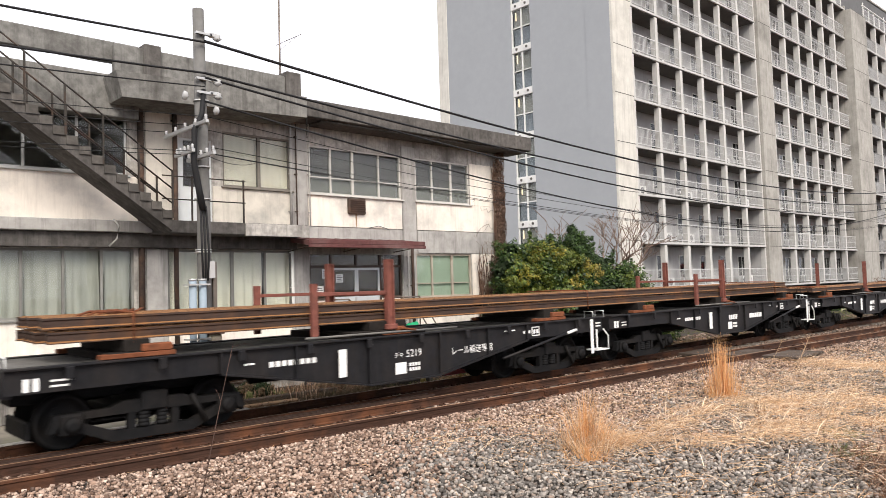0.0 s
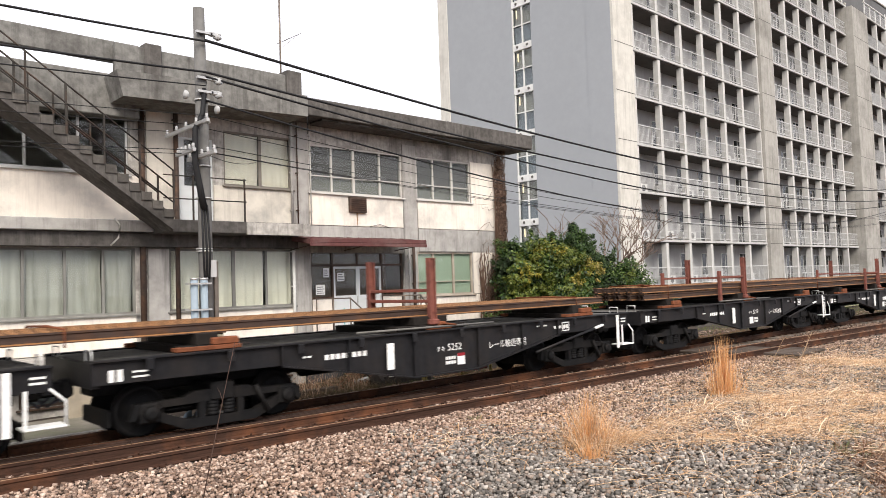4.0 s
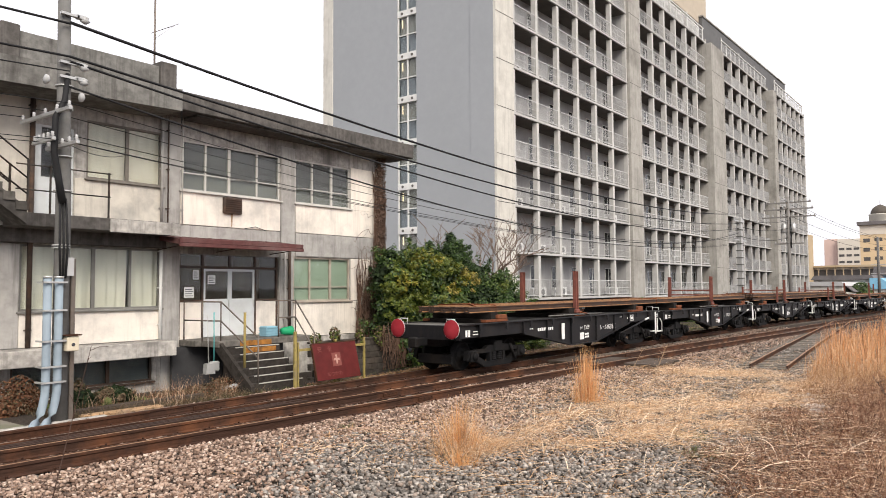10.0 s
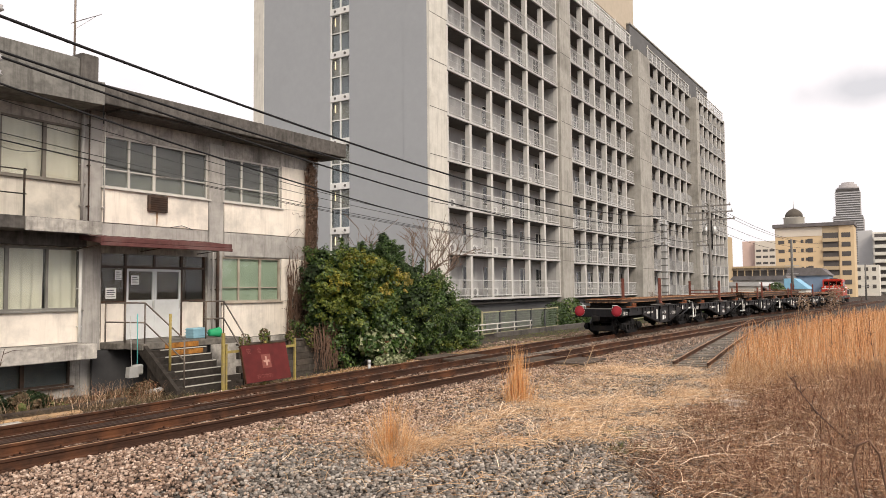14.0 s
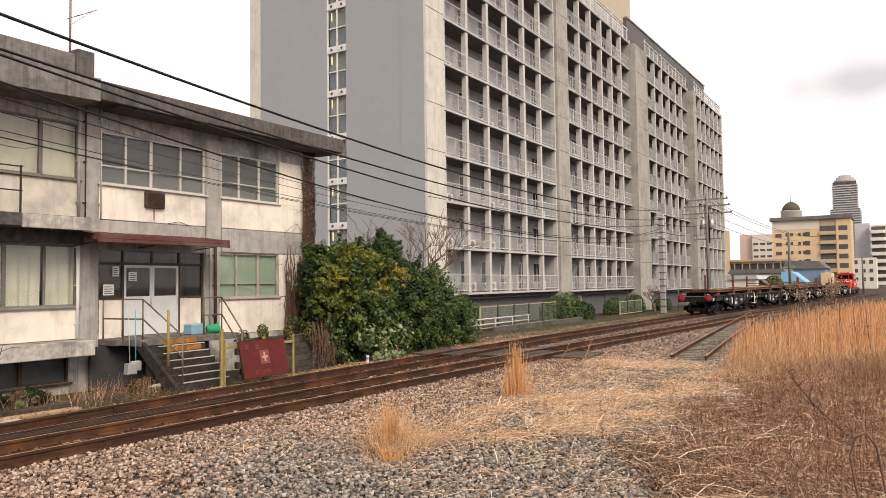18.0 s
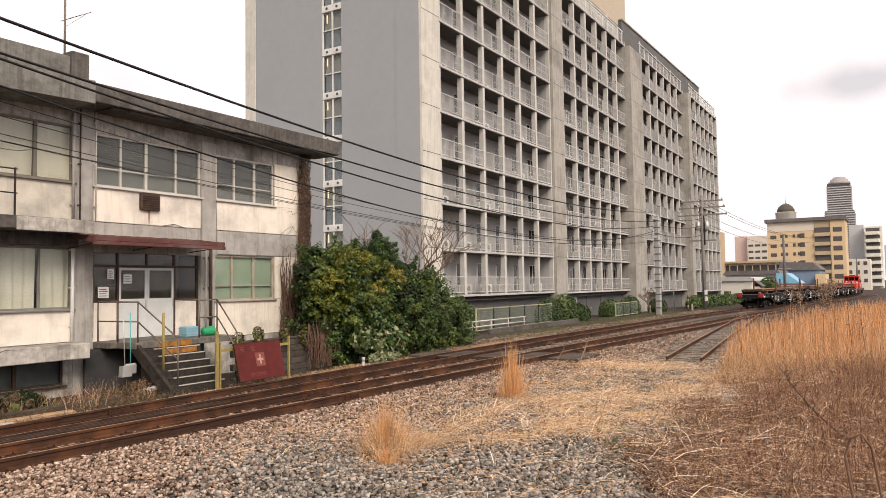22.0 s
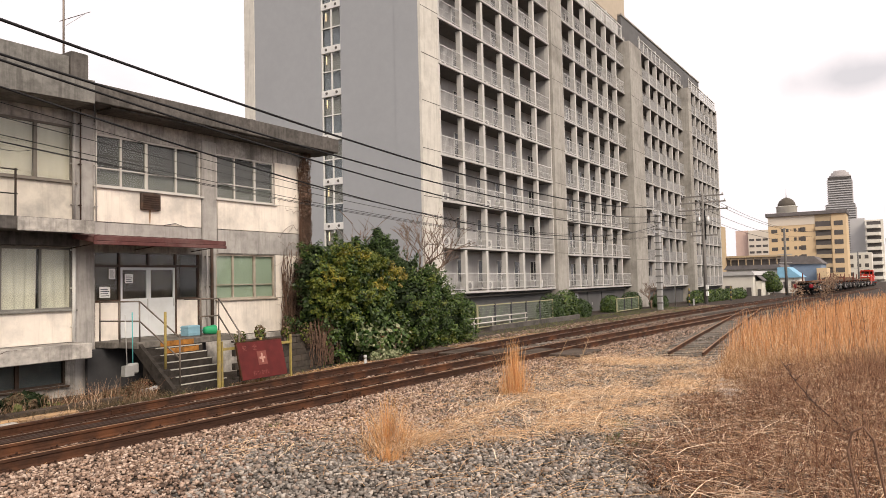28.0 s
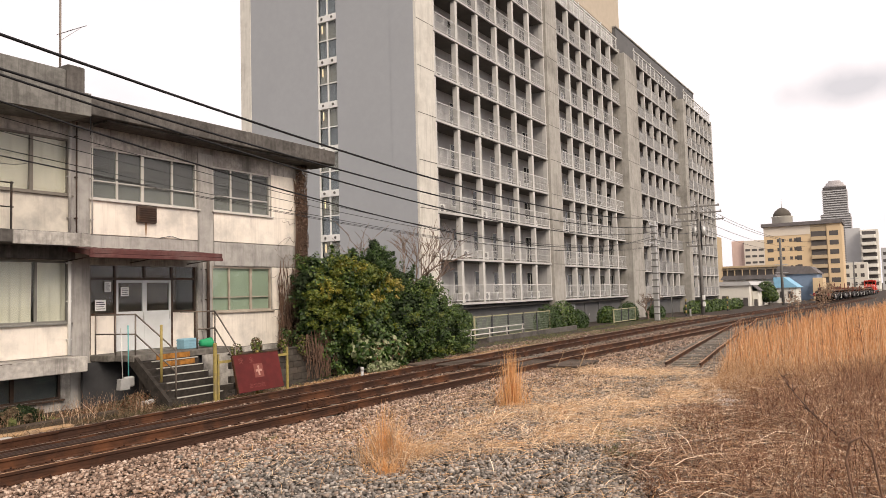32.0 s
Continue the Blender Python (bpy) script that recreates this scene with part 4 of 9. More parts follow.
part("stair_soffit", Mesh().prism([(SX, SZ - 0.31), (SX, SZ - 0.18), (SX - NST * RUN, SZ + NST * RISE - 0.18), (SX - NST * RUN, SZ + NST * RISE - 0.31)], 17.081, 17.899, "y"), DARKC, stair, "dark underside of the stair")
for k in range(NST):
    x = SX - k * RUN
    z = SZ + (k + 1) * RISE
    st = Mesh().box(x - RUN - 0.02, 17.08, z - 0.04, x, 17.9, z, 0.006)
    st.box(x - RUN + 0.0, 17.085, z - RISE + 0.0, x - RUN + 0.03, 17.895, z - 0.041)
    part("step", st, CONC, stair)
    part("step_end", Mesh().box(x - RUN + 0.02, 16.985, z - 0.19, x + 0.0, 17.018, z + 0.0), STEPE, stair)
for y in (17.0, 17.93):
    for k in range(0, NST + 1, 3):
        x, z = SX - k * RUN, SZ + k * RISE
        part("baluster", Mesh().box(x - 0.02, y - 0.02, z, x + 0.02, y + 0.02, z + 1.12), DARKS, stair)
    for h in (0.35, 0.7, 1.12):
        part("handrail", Mesh().tube([(SX, y, SZ + h), (SX - NST * RUN, y, SZ + NST * RISE + h)], 0.02, 8), DARKS, stair)
for k in range(5):
    x, z = SX - (2 + k * 3) * RUN, SZ + (2 + k * 3) * RISE
    part("infill_bar", Mesh().box(x - 0.13, 17.4, z, x - 0.1, 17.42, z + 0.95), DARKS, stair)
landing_rail = thing("landing_railing", "thin dark steel railing along the upper landing", "railing")
for x in (7.95, 9.35):
    part("post", Mesh().box(x - 0.018, 17.47, 4.33, x + 0.018, 17.506, 5.45), DARKS, landing_rail)
for z in (4.85, 5.42):
    part("rail", Mesh().tube([(7.2, 17.488, z), (9.4, 17.488, z)], 0.016, 8), DARKS, landing_rail)

# ---------------------------------------------------------------- entrance steps and platform
STEPC = mat("dark_step_concrete", (0.036, 0.031, 0.027), 0.95, var=0.5, scale=6, stain=(0.055, 0.046, 0.038), stain_scale=1.3, stain_amt=0.7, bump=0.4)
ORANGE = mat("worn_orange_paint", (0.32, 0.14, 0.035), 0.8, var=0.4, scale=7, stain=(0.04, 0.032, 0.026), stain_scale=2.5, stain_amt=0.9, bump=0.2)
NOSE = mat("pale_step_edge", (0.42, 0.40, 0.36), 0.8, var=0.1, scale=8, bump=0.1)
PLATC = mat("grey_platform_concrete", (0.15, 0.138, 0.122), 0.95, var=0.4, scale=6, stain=(0.06, 0.054, 0.047), stain_scale=1.3, stain_amt=0.7, bump=0.4)
steps = thing("entrance_steps", "worn concrete steps with pale edges up to the entrance platform", "steps")
part("platform", Mesh().box(12.2, 16.95, 0.98, 15.55, 17.745, 1.15, 0.012), PLATC, steps)
part("platform", Mesh().box(12.01, 17.75, 0.98, 15.55, FY + 0.03, 1.15, 0.012), PLATC, steps)
for k in range(6):
    z, y = 1.15 - (k + 1) * 0.18, 16.95 - (k + 1) * 0.2
    part("step", Mesh().box(12.35, y, -0.25, 14.15, y + 0.198, z, 0.008), STEPC, steps)
    part("step_edge", Mesh().box(12.6, y - 0.006, z - 0.022, 14.12, y + 0.03, z + 0.006, 0.004), NOSE, steps)
    if k < 2:
        part("painted_riser", Mesh().box(12.9, y + 0.192, z + 0.01, 14.0, y + 0.1955, z + 0.145), ORANGE, steps, "worn orange and black riser")
part("painted_riser", Mesh().box(12.9, 16.944, 0.99, 14.0, 16.9485, 1.12), ORANGE, steps, "worn orange riser")
part("stair_cheek", Mesh().prism([(16.95, 1.1), (17.2, 1.1), (17.2, 0.95), (15.8, -0.25), (15.6, -0.25), (15.6, 0.02)], 12.23, 12.345, "x"), STEPC, steps)
# Added dark sheet that paints the shade under the platform.
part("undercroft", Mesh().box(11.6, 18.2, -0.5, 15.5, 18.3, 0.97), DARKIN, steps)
HANDR = [[(12.3, 17.0, 2.22), (12.58, 15.76, 1.28)], [(12.3, 17.0, 1.7), (12.58, 15.76, 0.74)], [(12.3, 17.0, 2.22), (12.1, 18.42, 2.22)], [(12.3, 17.0, 1.7), (12.1, 18.42, 1.7)],
         [(14.3, 17.0, 2.22), (14.95, 17.0, 2.22)], [(14.3, 17.0, 1.72), (14.95, 17.0, 1.72)], [(14.95, 17.0, 2.22), (14.58, 15.76, 1.3)], [(14.95, 17.0, 1.72), (14.58, 15.76, 0.8)], [(14.3, 17.0, 2.22), (14.3, 17.7, 2.22)]]
for pts in HANDR:
    part("handrail", Mesh().tube(pts, 0.021, 8), STEELR, steps)
for x, y, z0, z1 in ((12.3, 17.0, 1.15, 2.22), (12.58, 15.76, 0.0, 1.28), (12.2, 17.7, 1.15, 2.22), (12.1, 18.42, 1.15, 2.22), (14.3, 17.0, 1.15, 2.22), (14.95, 17.0, 1.15, 2.22), (14.58, 15.76, -0.1, 1.3)):
    part("rail_post", Mesh().tube([(x, y, z0), (x, y, z1)], 0.021, 8), STEELR, steps)

# ---------------------------------------------------------------- the apartment building
APTRAIL = mat("grey_balcony_railing", (0.50, 0.50, 0.495), 0.55, metal=0.0, var=0.1, scale=4, bump=0.03, per=0.16)
APTE = mat("pale_slab_edge", (0.47, 0.465, 0.45), 0.8, var=0.08, scale=3, stain=(0.3, 0.29, 0.27), stain_scale=0.6, stain_amt=0.4, bump=0.05)
APTF = mat("far_balcony_railing", (0.31, 0.31, 0.305), 0.6, var=0.12, scale=3, stain=(0.28, 0.27, 0.26), stain_scale=0.8, stain_amt=0.5, bump=0.03, per=0.2)
APTW = mat("white_apartment_paint", (0.66, 0.66, 0.64), 0.7, var=0.05, scale=3, stain=(0.45, 0.44, 0.41), stain_scale=0.6, stain_amt=0.4, bump=0.05)
APTS = mat("pale_grey_slab_paint", (0.50, 0.49, 0.47), 0.8, var=0.06, scale=3, stain=(0.24, 0.235, 0.22), stain_scale=0.6, stain_amt=0.5, bump=0.05)
ACW = mat("white_plastic_housing", (0.68, 0.68, 0.66), 0.6, var=0.05, scale=4, bump=0.03)
DGLASS = glass("dark_window_glass", (0.35, 0.37, 0.38), 0.03)
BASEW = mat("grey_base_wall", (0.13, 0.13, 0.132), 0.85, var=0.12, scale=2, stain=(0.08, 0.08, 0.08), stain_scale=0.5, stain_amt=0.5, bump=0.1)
BEIGE = mat("beige_penthouse_paint", (0.46, 0.395, 0.315), 0.85, var=0.06, scale=2, bump=0.06)
LAMPW = glow("small_wall_lamp", (1.0, 0.8, 0.52), 0.6)
FLOOR = 2.78
apt = thing("apartment_building", "nine-storey grey concrete apartment building with long rows of balconies", "apartment building")
# bays from, bays to, face, floor level of the lowest balcony, width of the pier before the bays, bays
BLOCKS = [(37.15, 53.95, 22.9, 1.95, 2.1, 6), (56.3, 73.1, 22.75, 1.86, 2.35, 6), (77.1, 94.9, 22.2, 1.6, 4.2, 6), (96.2, 112.0, 21.5, 1.33, 1.7, 6)]
NF = 9
DEEP = 1.4


def railing_mesh(w):
    m = Mesh().box(0, 0, 1.06, w, 0.05, 1.11).box(0, 0.005, 0.1, w, 0.045, 0.14).box(0, 0.012, 0.55, w, 0.036, 0.57)
    n = int(w / 0.13)
    for i in range(n + 1):
        x = i * w / n
        h = 0.02 if i in (0, n // 2, n) else 0.009
        m.box(x - h, 0.018, 0.0 if i in (0, n // 2, n) else 0.14, x + h, 0.03, 1.06)
    return m


def panel_mesh(w):
    """Closer-set bars of the farther blocks."""
    m = Mesh().box(0, 0, 1.06, w, 0.05, 1.11).box(0, 0.005, 0.06, w, 0.045, 0.12)
    n = int(w / 0.14)
    for i in range(n + 1):
        x = i * w / n
        m.box(x - 0.04, 0.018, 0.12, x + 0.04, 0.03, 1.06)
    return m


def balcony_door(w):
    return border(w * 0.42, w * 0.86, 0.06, 2.05, 0.05, -0.05, -0.002)


def ac_unit():
    m = Mesh().box(0, 0, 0.06, 0.72, 0.27, 0.6, 0.02)
    m.box(0.06, 0.02, 0, 0.14, 0.25, 0.06).box(0.58, 0.02, 0, 0.66, 0.25, 0.06)
    return m


AC_DATA = ac_unit().data("air_conditioner", ACW)
AC_GRILLE = Mesh().lathe((0.27, -0.012, 0.33), "y", [(0.0, 0.2), (0.01, 0.21)], 14).data("fan_grille", mat("dark_grille", (0.16, 0.16, 0.16), 0.6, bump=0))
rnd = random.Random(3)
for bi, (bx, ex, fy, z0, pw, nb) in enumerate(BLOCKS):
    bw = (ex - bx) / nb
    rail_data = (railing_mesh(bw - 0.24) if bi < 2 else panel_mesh(bw - 0.24)).data("balcony_railing", APTRAIL if bi < 2 else APTF)
    door_data = balcony_door(bw).data("balcony_door", APTW)
    mid = bw * 0.64
    mull_data = Mesh().box(mid - 0.03, -0.048, 0.11, mid + 0.03, -0.004, 2.0).data("mullion", APTW)
    glass_data = Mesh().box(bw * 0.42 + 0.05, -0.03, 0.11, bw * 0.86 - 0.05, -0.024, 2.0).data("pane", DGLASS)
    fin_data = Mesh().box(-0.12, 0.06, 0, 0.12, DEEP, FLOOR - 0.2).data("balcony_divider", APTV)
    col_data = Mesh().box(-0.14, -0.02, 0, 0.14, 0.32 if bi == 0 else 0.4, FLOOR - 0.185, 0.01).data("balcony_column", APTS)
    part("rear_wall", Mesh().box(bx, fy + DEEP, z0 - 0.2, ex, fy + DEEP + 0.25, z0 + NF * FLOOR), APTV, apt, "plain grey balcony rear wall")
    part("corner_pier", Mesh().box(bx - pw, fy - 0.12, -1.2, bx - 0.16, 24.6, z0 + NF * FLOOR + (0.6 if bi < 2 else 0.02), 0.02), APTP if bi == 0 else APTC, apt, "pale streaked concrete pier")
    for k in range(1, NF + 1):
        part("pier_joint", Mesh().box(bx - pw + 0.01, fy - 0.126, z0 + k * FLOOR - 0.02, bx - 0.17, fy - 0.1205, z0 + k * FLOOR + 0.02), APTB, apt)
    part("balcony_end_wall", Mesh().box(ex + 0.13, fy - 0.02, z0 - 0.2, ex + 0.32, 24.6, z0 + NF * FLOOR + 0.3, 0.01), APTC, apt)
    for k in range(NF + 1):
        z = z0 + k * FLOOR
        # The slab's dark colour carries the shade of the balcony ceiling.
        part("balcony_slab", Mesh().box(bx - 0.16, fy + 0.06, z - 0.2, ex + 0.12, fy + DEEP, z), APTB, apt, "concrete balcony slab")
        part("slab_edge", Mesh().box(bx - 0.16, fy - 0.06, z - 0.16, ex + 0.12, fy + 0.058, z - 0.02, 0.01), APTE, apt, "pale grey slab edge")
        if k == NF:
            break
        for i in (0, nb):
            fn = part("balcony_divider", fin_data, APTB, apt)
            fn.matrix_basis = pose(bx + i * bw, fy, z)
        for i in range(nb + 1):
            cl = part("balcony_column", col_data, APTS, apt)
            cl.matrix_basis = pose(bx + i * bw, fy, z - 0.02)
        for i in range(nb):
            rl = part("balcony_railing", rail_data, APTRAIL if bi < 2 else APTF, apt)
            rl.matrix_basis = pose(bx + i * bw + 0.12, fy + 0.01, z)
            dd = part("balcony_door", door_data, APTW, apt)
            dd.matrix_basis = pose(bx + i * bw, fy + DEEP, z)
            part("pane", glass_data, DGLASS, dd)
            part("mullion", mull_data, APTW, dd)
            if bi < 2 and rnd.random() < 0.62:
                for q in range(rnd.choice((1, 2, 2))):
                    ac = part("air_conditioner", AC_DATA, ACW)
                    ac.matrix_basis = pose(bx + i * bw + 0.5 + q * 0.95, fy + 0.75, z)
                    tagged(ac, "white air-conditioner outdoor unit standing on a balcony", "air conditioner", "balcony air conditioners")
                    part("fan_grille", AC_GRILLE, ACW, ac)
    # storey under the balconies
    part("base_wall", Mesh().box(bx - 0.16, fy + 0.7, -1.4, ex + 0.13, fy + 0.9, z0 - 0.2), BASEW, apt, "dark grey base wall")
    part("under_pipe", Mesh().tube([(bx, fy + 0.35, z0 - 0.42), (ex, fy + 0.35, z0 - 0.36)], 0.07, 8), APTB, apt, "grey pipe under the lowest balconies")
    for i in range(nb * 2):
        part("pipe_hanger", Mesh().box(bx + 0.7 + i * bw / 2, fy + 0.33, z0 - 0.4, bx + 0.74 + i * bw / 2, fy + 0.37, z0 - 0.201), APTB, apt)
    # roof edge
    zt = z0 + NF * FLOOR
    part("roof", Mesh().box(bx - pw, fy + 1.0, zt, ex + 0.3, 37.0, zt + 0.3), APTC, apt, "flat concrete roof")
    part("roof_railing", railing_mesh(ex - bx).moved(Matrix.Translation((bx, fy + 0.15, zt + 0.02))), APTRAIL, apt, "pale roof-edge railing")
    if bi < 2:
        for i in range(4):
            part("roof_screen", Mesh().box(bx + 0.6 + i * (ex - bx) / 4, fy + 0.5, zt + 0.3, bx + 0.6 + (i + 0.82) * (ex - bx) / 4, fy + 0.56, zt + 1.6, 0.01), APTW, apt)
        part("roof_upstand", Mesh().box(bx - pw + 0.6, fy + 0.95, zt + 0.3, ex + 0.1, 33.0, zt + 2.5, 0.05), APTC, apt, "set-back roof storey")
    for i in range(12):
        x = bx + 0.2 + i * (ex - bx - 0.4) / 11
        part("rail_post", Mesh().box(x - 0.05, fy + 0.12, zt, x + 0.05, fy + 0.2, zt + (1.35 if i % 4 else 1.7)), APTW, apt)
    part("top_rail", Mesh().box(bx - 0.1, fy + 0.1, zt + 1.351, ex + 0.1, fy + 0.22, zt + 1.43), APTW, apt, "white roof-edge top rail")
part("roof_storey", Mesh().prism([(74.5, 26.9), (110.2, 26.7), (110.2, 30.7), (74.5, 30.0)], 23.4, 33.0, "y"), BASEW, apt, "dark grey set-back roof storey")
part("roof_coping", Mesh().prism([(74.4, 30.0), (110.3, 30.7), (110.3, 30.85), (74.4, 30.15)], 23.3, 33.1, "y"), APTC, apt, "thin concrete coping")
for x, fy, z0 in ((73.2, 22.6, 1.86), (95.0, 21.9, 1.6)):
    for k in range(NF):
        part("stair_window", Mesh().box(x + 0.3, fy + 0.5, z0 + k * FLOOR + 0.6, x + 0.45, fy + 1.0, z0 + k * FLOOR + 1.9, 0.01), APTW, apt)
part("penthouse", Mesh().box(64.0, 23.75, 29.42, 77.0, 33.5, 38.0, 0.05), BEIGE, apt, "beige roof penthouse")

# Two tones that paint lit and dim stair panes.
STAIRL = mat("stair_pane_light_tone", (0.27, 0.26, 0.24), 0.9, var=0.06, scale=1, bump=0.03)
STAIRD = mat("stair_pane_dim_tone", (0.21, 0.23, 0.26), 0.9, var=0.06, scale=1, bump=0.03)
# grey end wall with the stair windows
EX = 35.05
part("end_wall", Mesh().box(EX, 24.61, -1.2, EX + 0.25, 28.7, 27.5), APTG, apt, "smooth grey-painted end wall")
part("end_wall", Mesh().box(EX, 30.3, -1.2, EX + 0.25, 36.1, 27.5), APTG, apt, "smooth grey-painted end wall")
part("corner_strip", Mesh().box(EX - 0.04, 36.1, -1.2, EX + 1.2, 37.05, 27.7, 0.02), APTP, apt, "pale concrete corner strip")
part("end_wall", Mesh().box(EX - 0.03, 22.95, -1.2, EX - 0.004, 24.6, 27.5), APTG, apt, "smooth grey-painted end wall")
part("end_wall_top", Mesh().box(EX - 0.03, 24.62, 27.5, EX + 0.3, 36.09, 28.2, 0.02), APTC, apt)
part("long_wall", Mesh().box(36.2, 36.8, -1.2, 112.2, 37.0, 26.9), APTG, apt, "rear wall")
part("far_wall", Mesh().box(112.0, 21.6, -1.2, 112.3, 36.8, 26.0), APTC, apt)
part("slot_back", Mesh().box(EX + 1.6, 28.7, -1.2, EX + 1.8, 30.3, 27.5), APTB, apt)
for k in range(10):
    z = 0.75 + FLOOR * k
    sp = part("stair_spandrel", Mesh().box(EX + 0.04, 28.7, z - 0.36, EX + 0.24, 30.3, z + 0.06, 0.01), APTW, apt, "white spandrel with two small round lights")
    for y in (29.1, 29.9):
        part("round_light", Mesh().lathe((EX + 0.04, y, z - 0.14), "x", [(-0.05, 0.07), (0.0, 0.09)], 10), APTB, sp)
    fr = Mesh()
    for a, b in ((28.7, 28.76), (29.47, 29.53), (30.24, 30.3)):
        fr.box(EX + 0.08, a - 0.02, z + 0.06, EX + 0.16, b + 0.02, z + FLOOR - 0.36)
    fr.box(EX + 0.085, 28.76, z + 1.2, EX + 0.155, 30.24, z + 1.27)
    swn = part("stair_window", fr, APTW, apt, "tall two-part stair window")
    for a, b in ((28.76, 29.47), (29.53, 30.24)):
        for c, d in ((z + 0.06, z + 1.2), (z + 1.27, z + FLOOR - 0.36)):
            part("pane", Mesh().box(EX + 0.11, a, c, EX + 0.118, b, d), PANE, swn)
    # Added sheets: brightness of the upper and lower panes is in their colour.
    part("blind", Mesh().box(EX + 0.3, 28.75, z + 1.27, EX + 0.31, 30.25, z + FLOOR - 0.36), STAIRL, swn, "added pale sheet for the light in the upper panes")
    part("blind", Mesh().box(EX + 0.3, 28.75, z + 0.06, EX + 0.31, 30.25, z + 1.2), STAIRD, swn, "added dim sheet for the darker lower panes")
    lm = part("stair_lamp", Mesh().lathe((EX + 0.2, 30.0, z + 1.75), "z", [(0, 0.03), (0.02, 0.04), (0.5, 0.04), (0.52, 0.03)], 10), LAMPW, apt, "lit stair lamp")
# doors and pipes in the base storey
DOORG = mat("pale_grey_steel_door", (0.42, 0.43, 0.44), 0.6, var=0.06, scale=3, bump=0.05)
for x in (59.0, 62.4, 66.0):
    bd = part("base_door", Mesh().box(x, 23.38, -0.7, x + 1.05, 23.448, 1.35, 0.01), DOORG if x < 60 else BASEW, apt, "steel door in the base storey")
    part("door_handle", Mesh().box(x + 0.85, 23.33, 0.2, x + 0.9, 23.378, 0.4), ALU, bd)

# ---------------------------------------------------------------- the train
WHITEP = mat("white_stencil_paint", (0.72, 0.72, 0.70), 0.7, var=0.1, scale=12, bump=0)
RUSTO = mat("orange_rust_steel", (0.16, 0.055, 0.026), 0.85, var=0.35, scale=9, stain=(0.12, 0.05, 0.03), stain_scale=2.5, stain_amt=0.6, bump=0.3)
# Orange tint on upward faces, darker tone on the sides.
NEWRAIL = mat("mill_scale_rail", (0.062, 0.042, 0.034), 0.6, metal=0.3, var=0.3, scale=5, grain=(0.3, 4, 4), stain=(0.16, 0.075, 0.035), stain_scale=1.2, stain_amt=0.6, bump=0.12,
              top_tint=(0.36, 0.175, 0.07))
POSTR = mat("red_oxide_post", (0.17, 0.062, 0.047), 0.75, var=0.3, scale=7, stain=(0.1, 0.05, 0.04), stain_scale=2, stain_amt=0.5, bump=0.25)
BOGIE = mat("sooty_bogie_steel", (0.0065, 0.0065, 0.007), 0.7, metal=0.0, var=0.4, scale=6, stain=(0.02, 0.016, 0.013), stain_scale=1.5, stain_amt=0.6, bump=0.25)
TIMBER = mat("dark_packing_timber", (0.018, 0.015, 0.013), 0.9, var=0.3, scale=6, bump=0.3)
DECKM = mat("worn_deck_plate", (0.14, 0.135, 0.125), 0.75, var=0.3, scale=4, stain=(0.06, 0.055, 0.05), stain_scale=0.6, stain_amt=0.7, bump=0.2)
BODY = 14.65
PITCHES = (0.0, 15.2, 30.6, 45.6, 60.5, 75.5, 90.5)


def lettering(body, size, at, parent, material=WHITEP, name="lettering", squeeze=1.0):
    """Painted words on a wagon's near side, turned into a mesh."""
    cu = bpy.data.curves.new(name, "FONT")
    cu.body, cu.size, cu.align_x = body, size, "CENTER"
    tmp = bpy.data.objects.new(name, cu)
    scene.collection.objects.link(tmp)
    bpy.context.view_layer.update()
    me = bpy.data.meshes.new_from_object(tmp.evaluated_get(bpy.context.evaluated_depsgraph_get()))
    bpy.data.objects.remove(tmp)
    bpy.data.curves.remove(cu)
    me.materials.clear()
    me.materials.append(material)
    ob = part(name, me, material, parent)
    ob.matrix_basis = pose(*at, 90, 0, 0)
    ob.scale = (squeeze, 1, 1)
    return ob


def bars(parent, x, y, z, count, w, h, gap, material=WHITEP):
    """Unreadable painted marks: a row of plain bars."""
    m = Mesh()
    for i in range(count):
        m.box(x + i * (w + gap), y - 0.003, z, x + i * (w + gap) + w, y, z + h)
    ob = part("stencil_mark", m, material, parent, "row of small white painted marks")
    ob["kind"] = "stuff"
    return ob


def wheelset_mesh():
    m = Mesh().tube([(0, -0.75, 0), (0, 0.75, 0)], 0.075, 12)
    for s in (-1, 1):
        c = s * 0.533
        m.lathe((0, c, 0), "y", [(-0.065 * s, 0.2), (-0.065 * s, 0.455), (-0.04 * s, 0.455), (-0.03 * s, 0.43), (0.06 * s, 0.42), (0.06 * s, 0.36), (0.02 * s, 0.34), (0.01 * s, 0.16), (0.07 * s, 0.14), (0.07 * s, 0.08)], 28)
        for k in range(6):
            w = k * math.pi / 3
            m.lathe((0.25 * math.cos(w), c + 0.02 * s, 0.25 * math.sin(w)), "y", [(0.0, 0.025), (0.02 * s, 0.025)], 6)
    return m


WHEEL_DATA = wheelset_mesh().data("wheelset", BOGIE)


WB = 1.27                      # half the wheelbase of a bogie


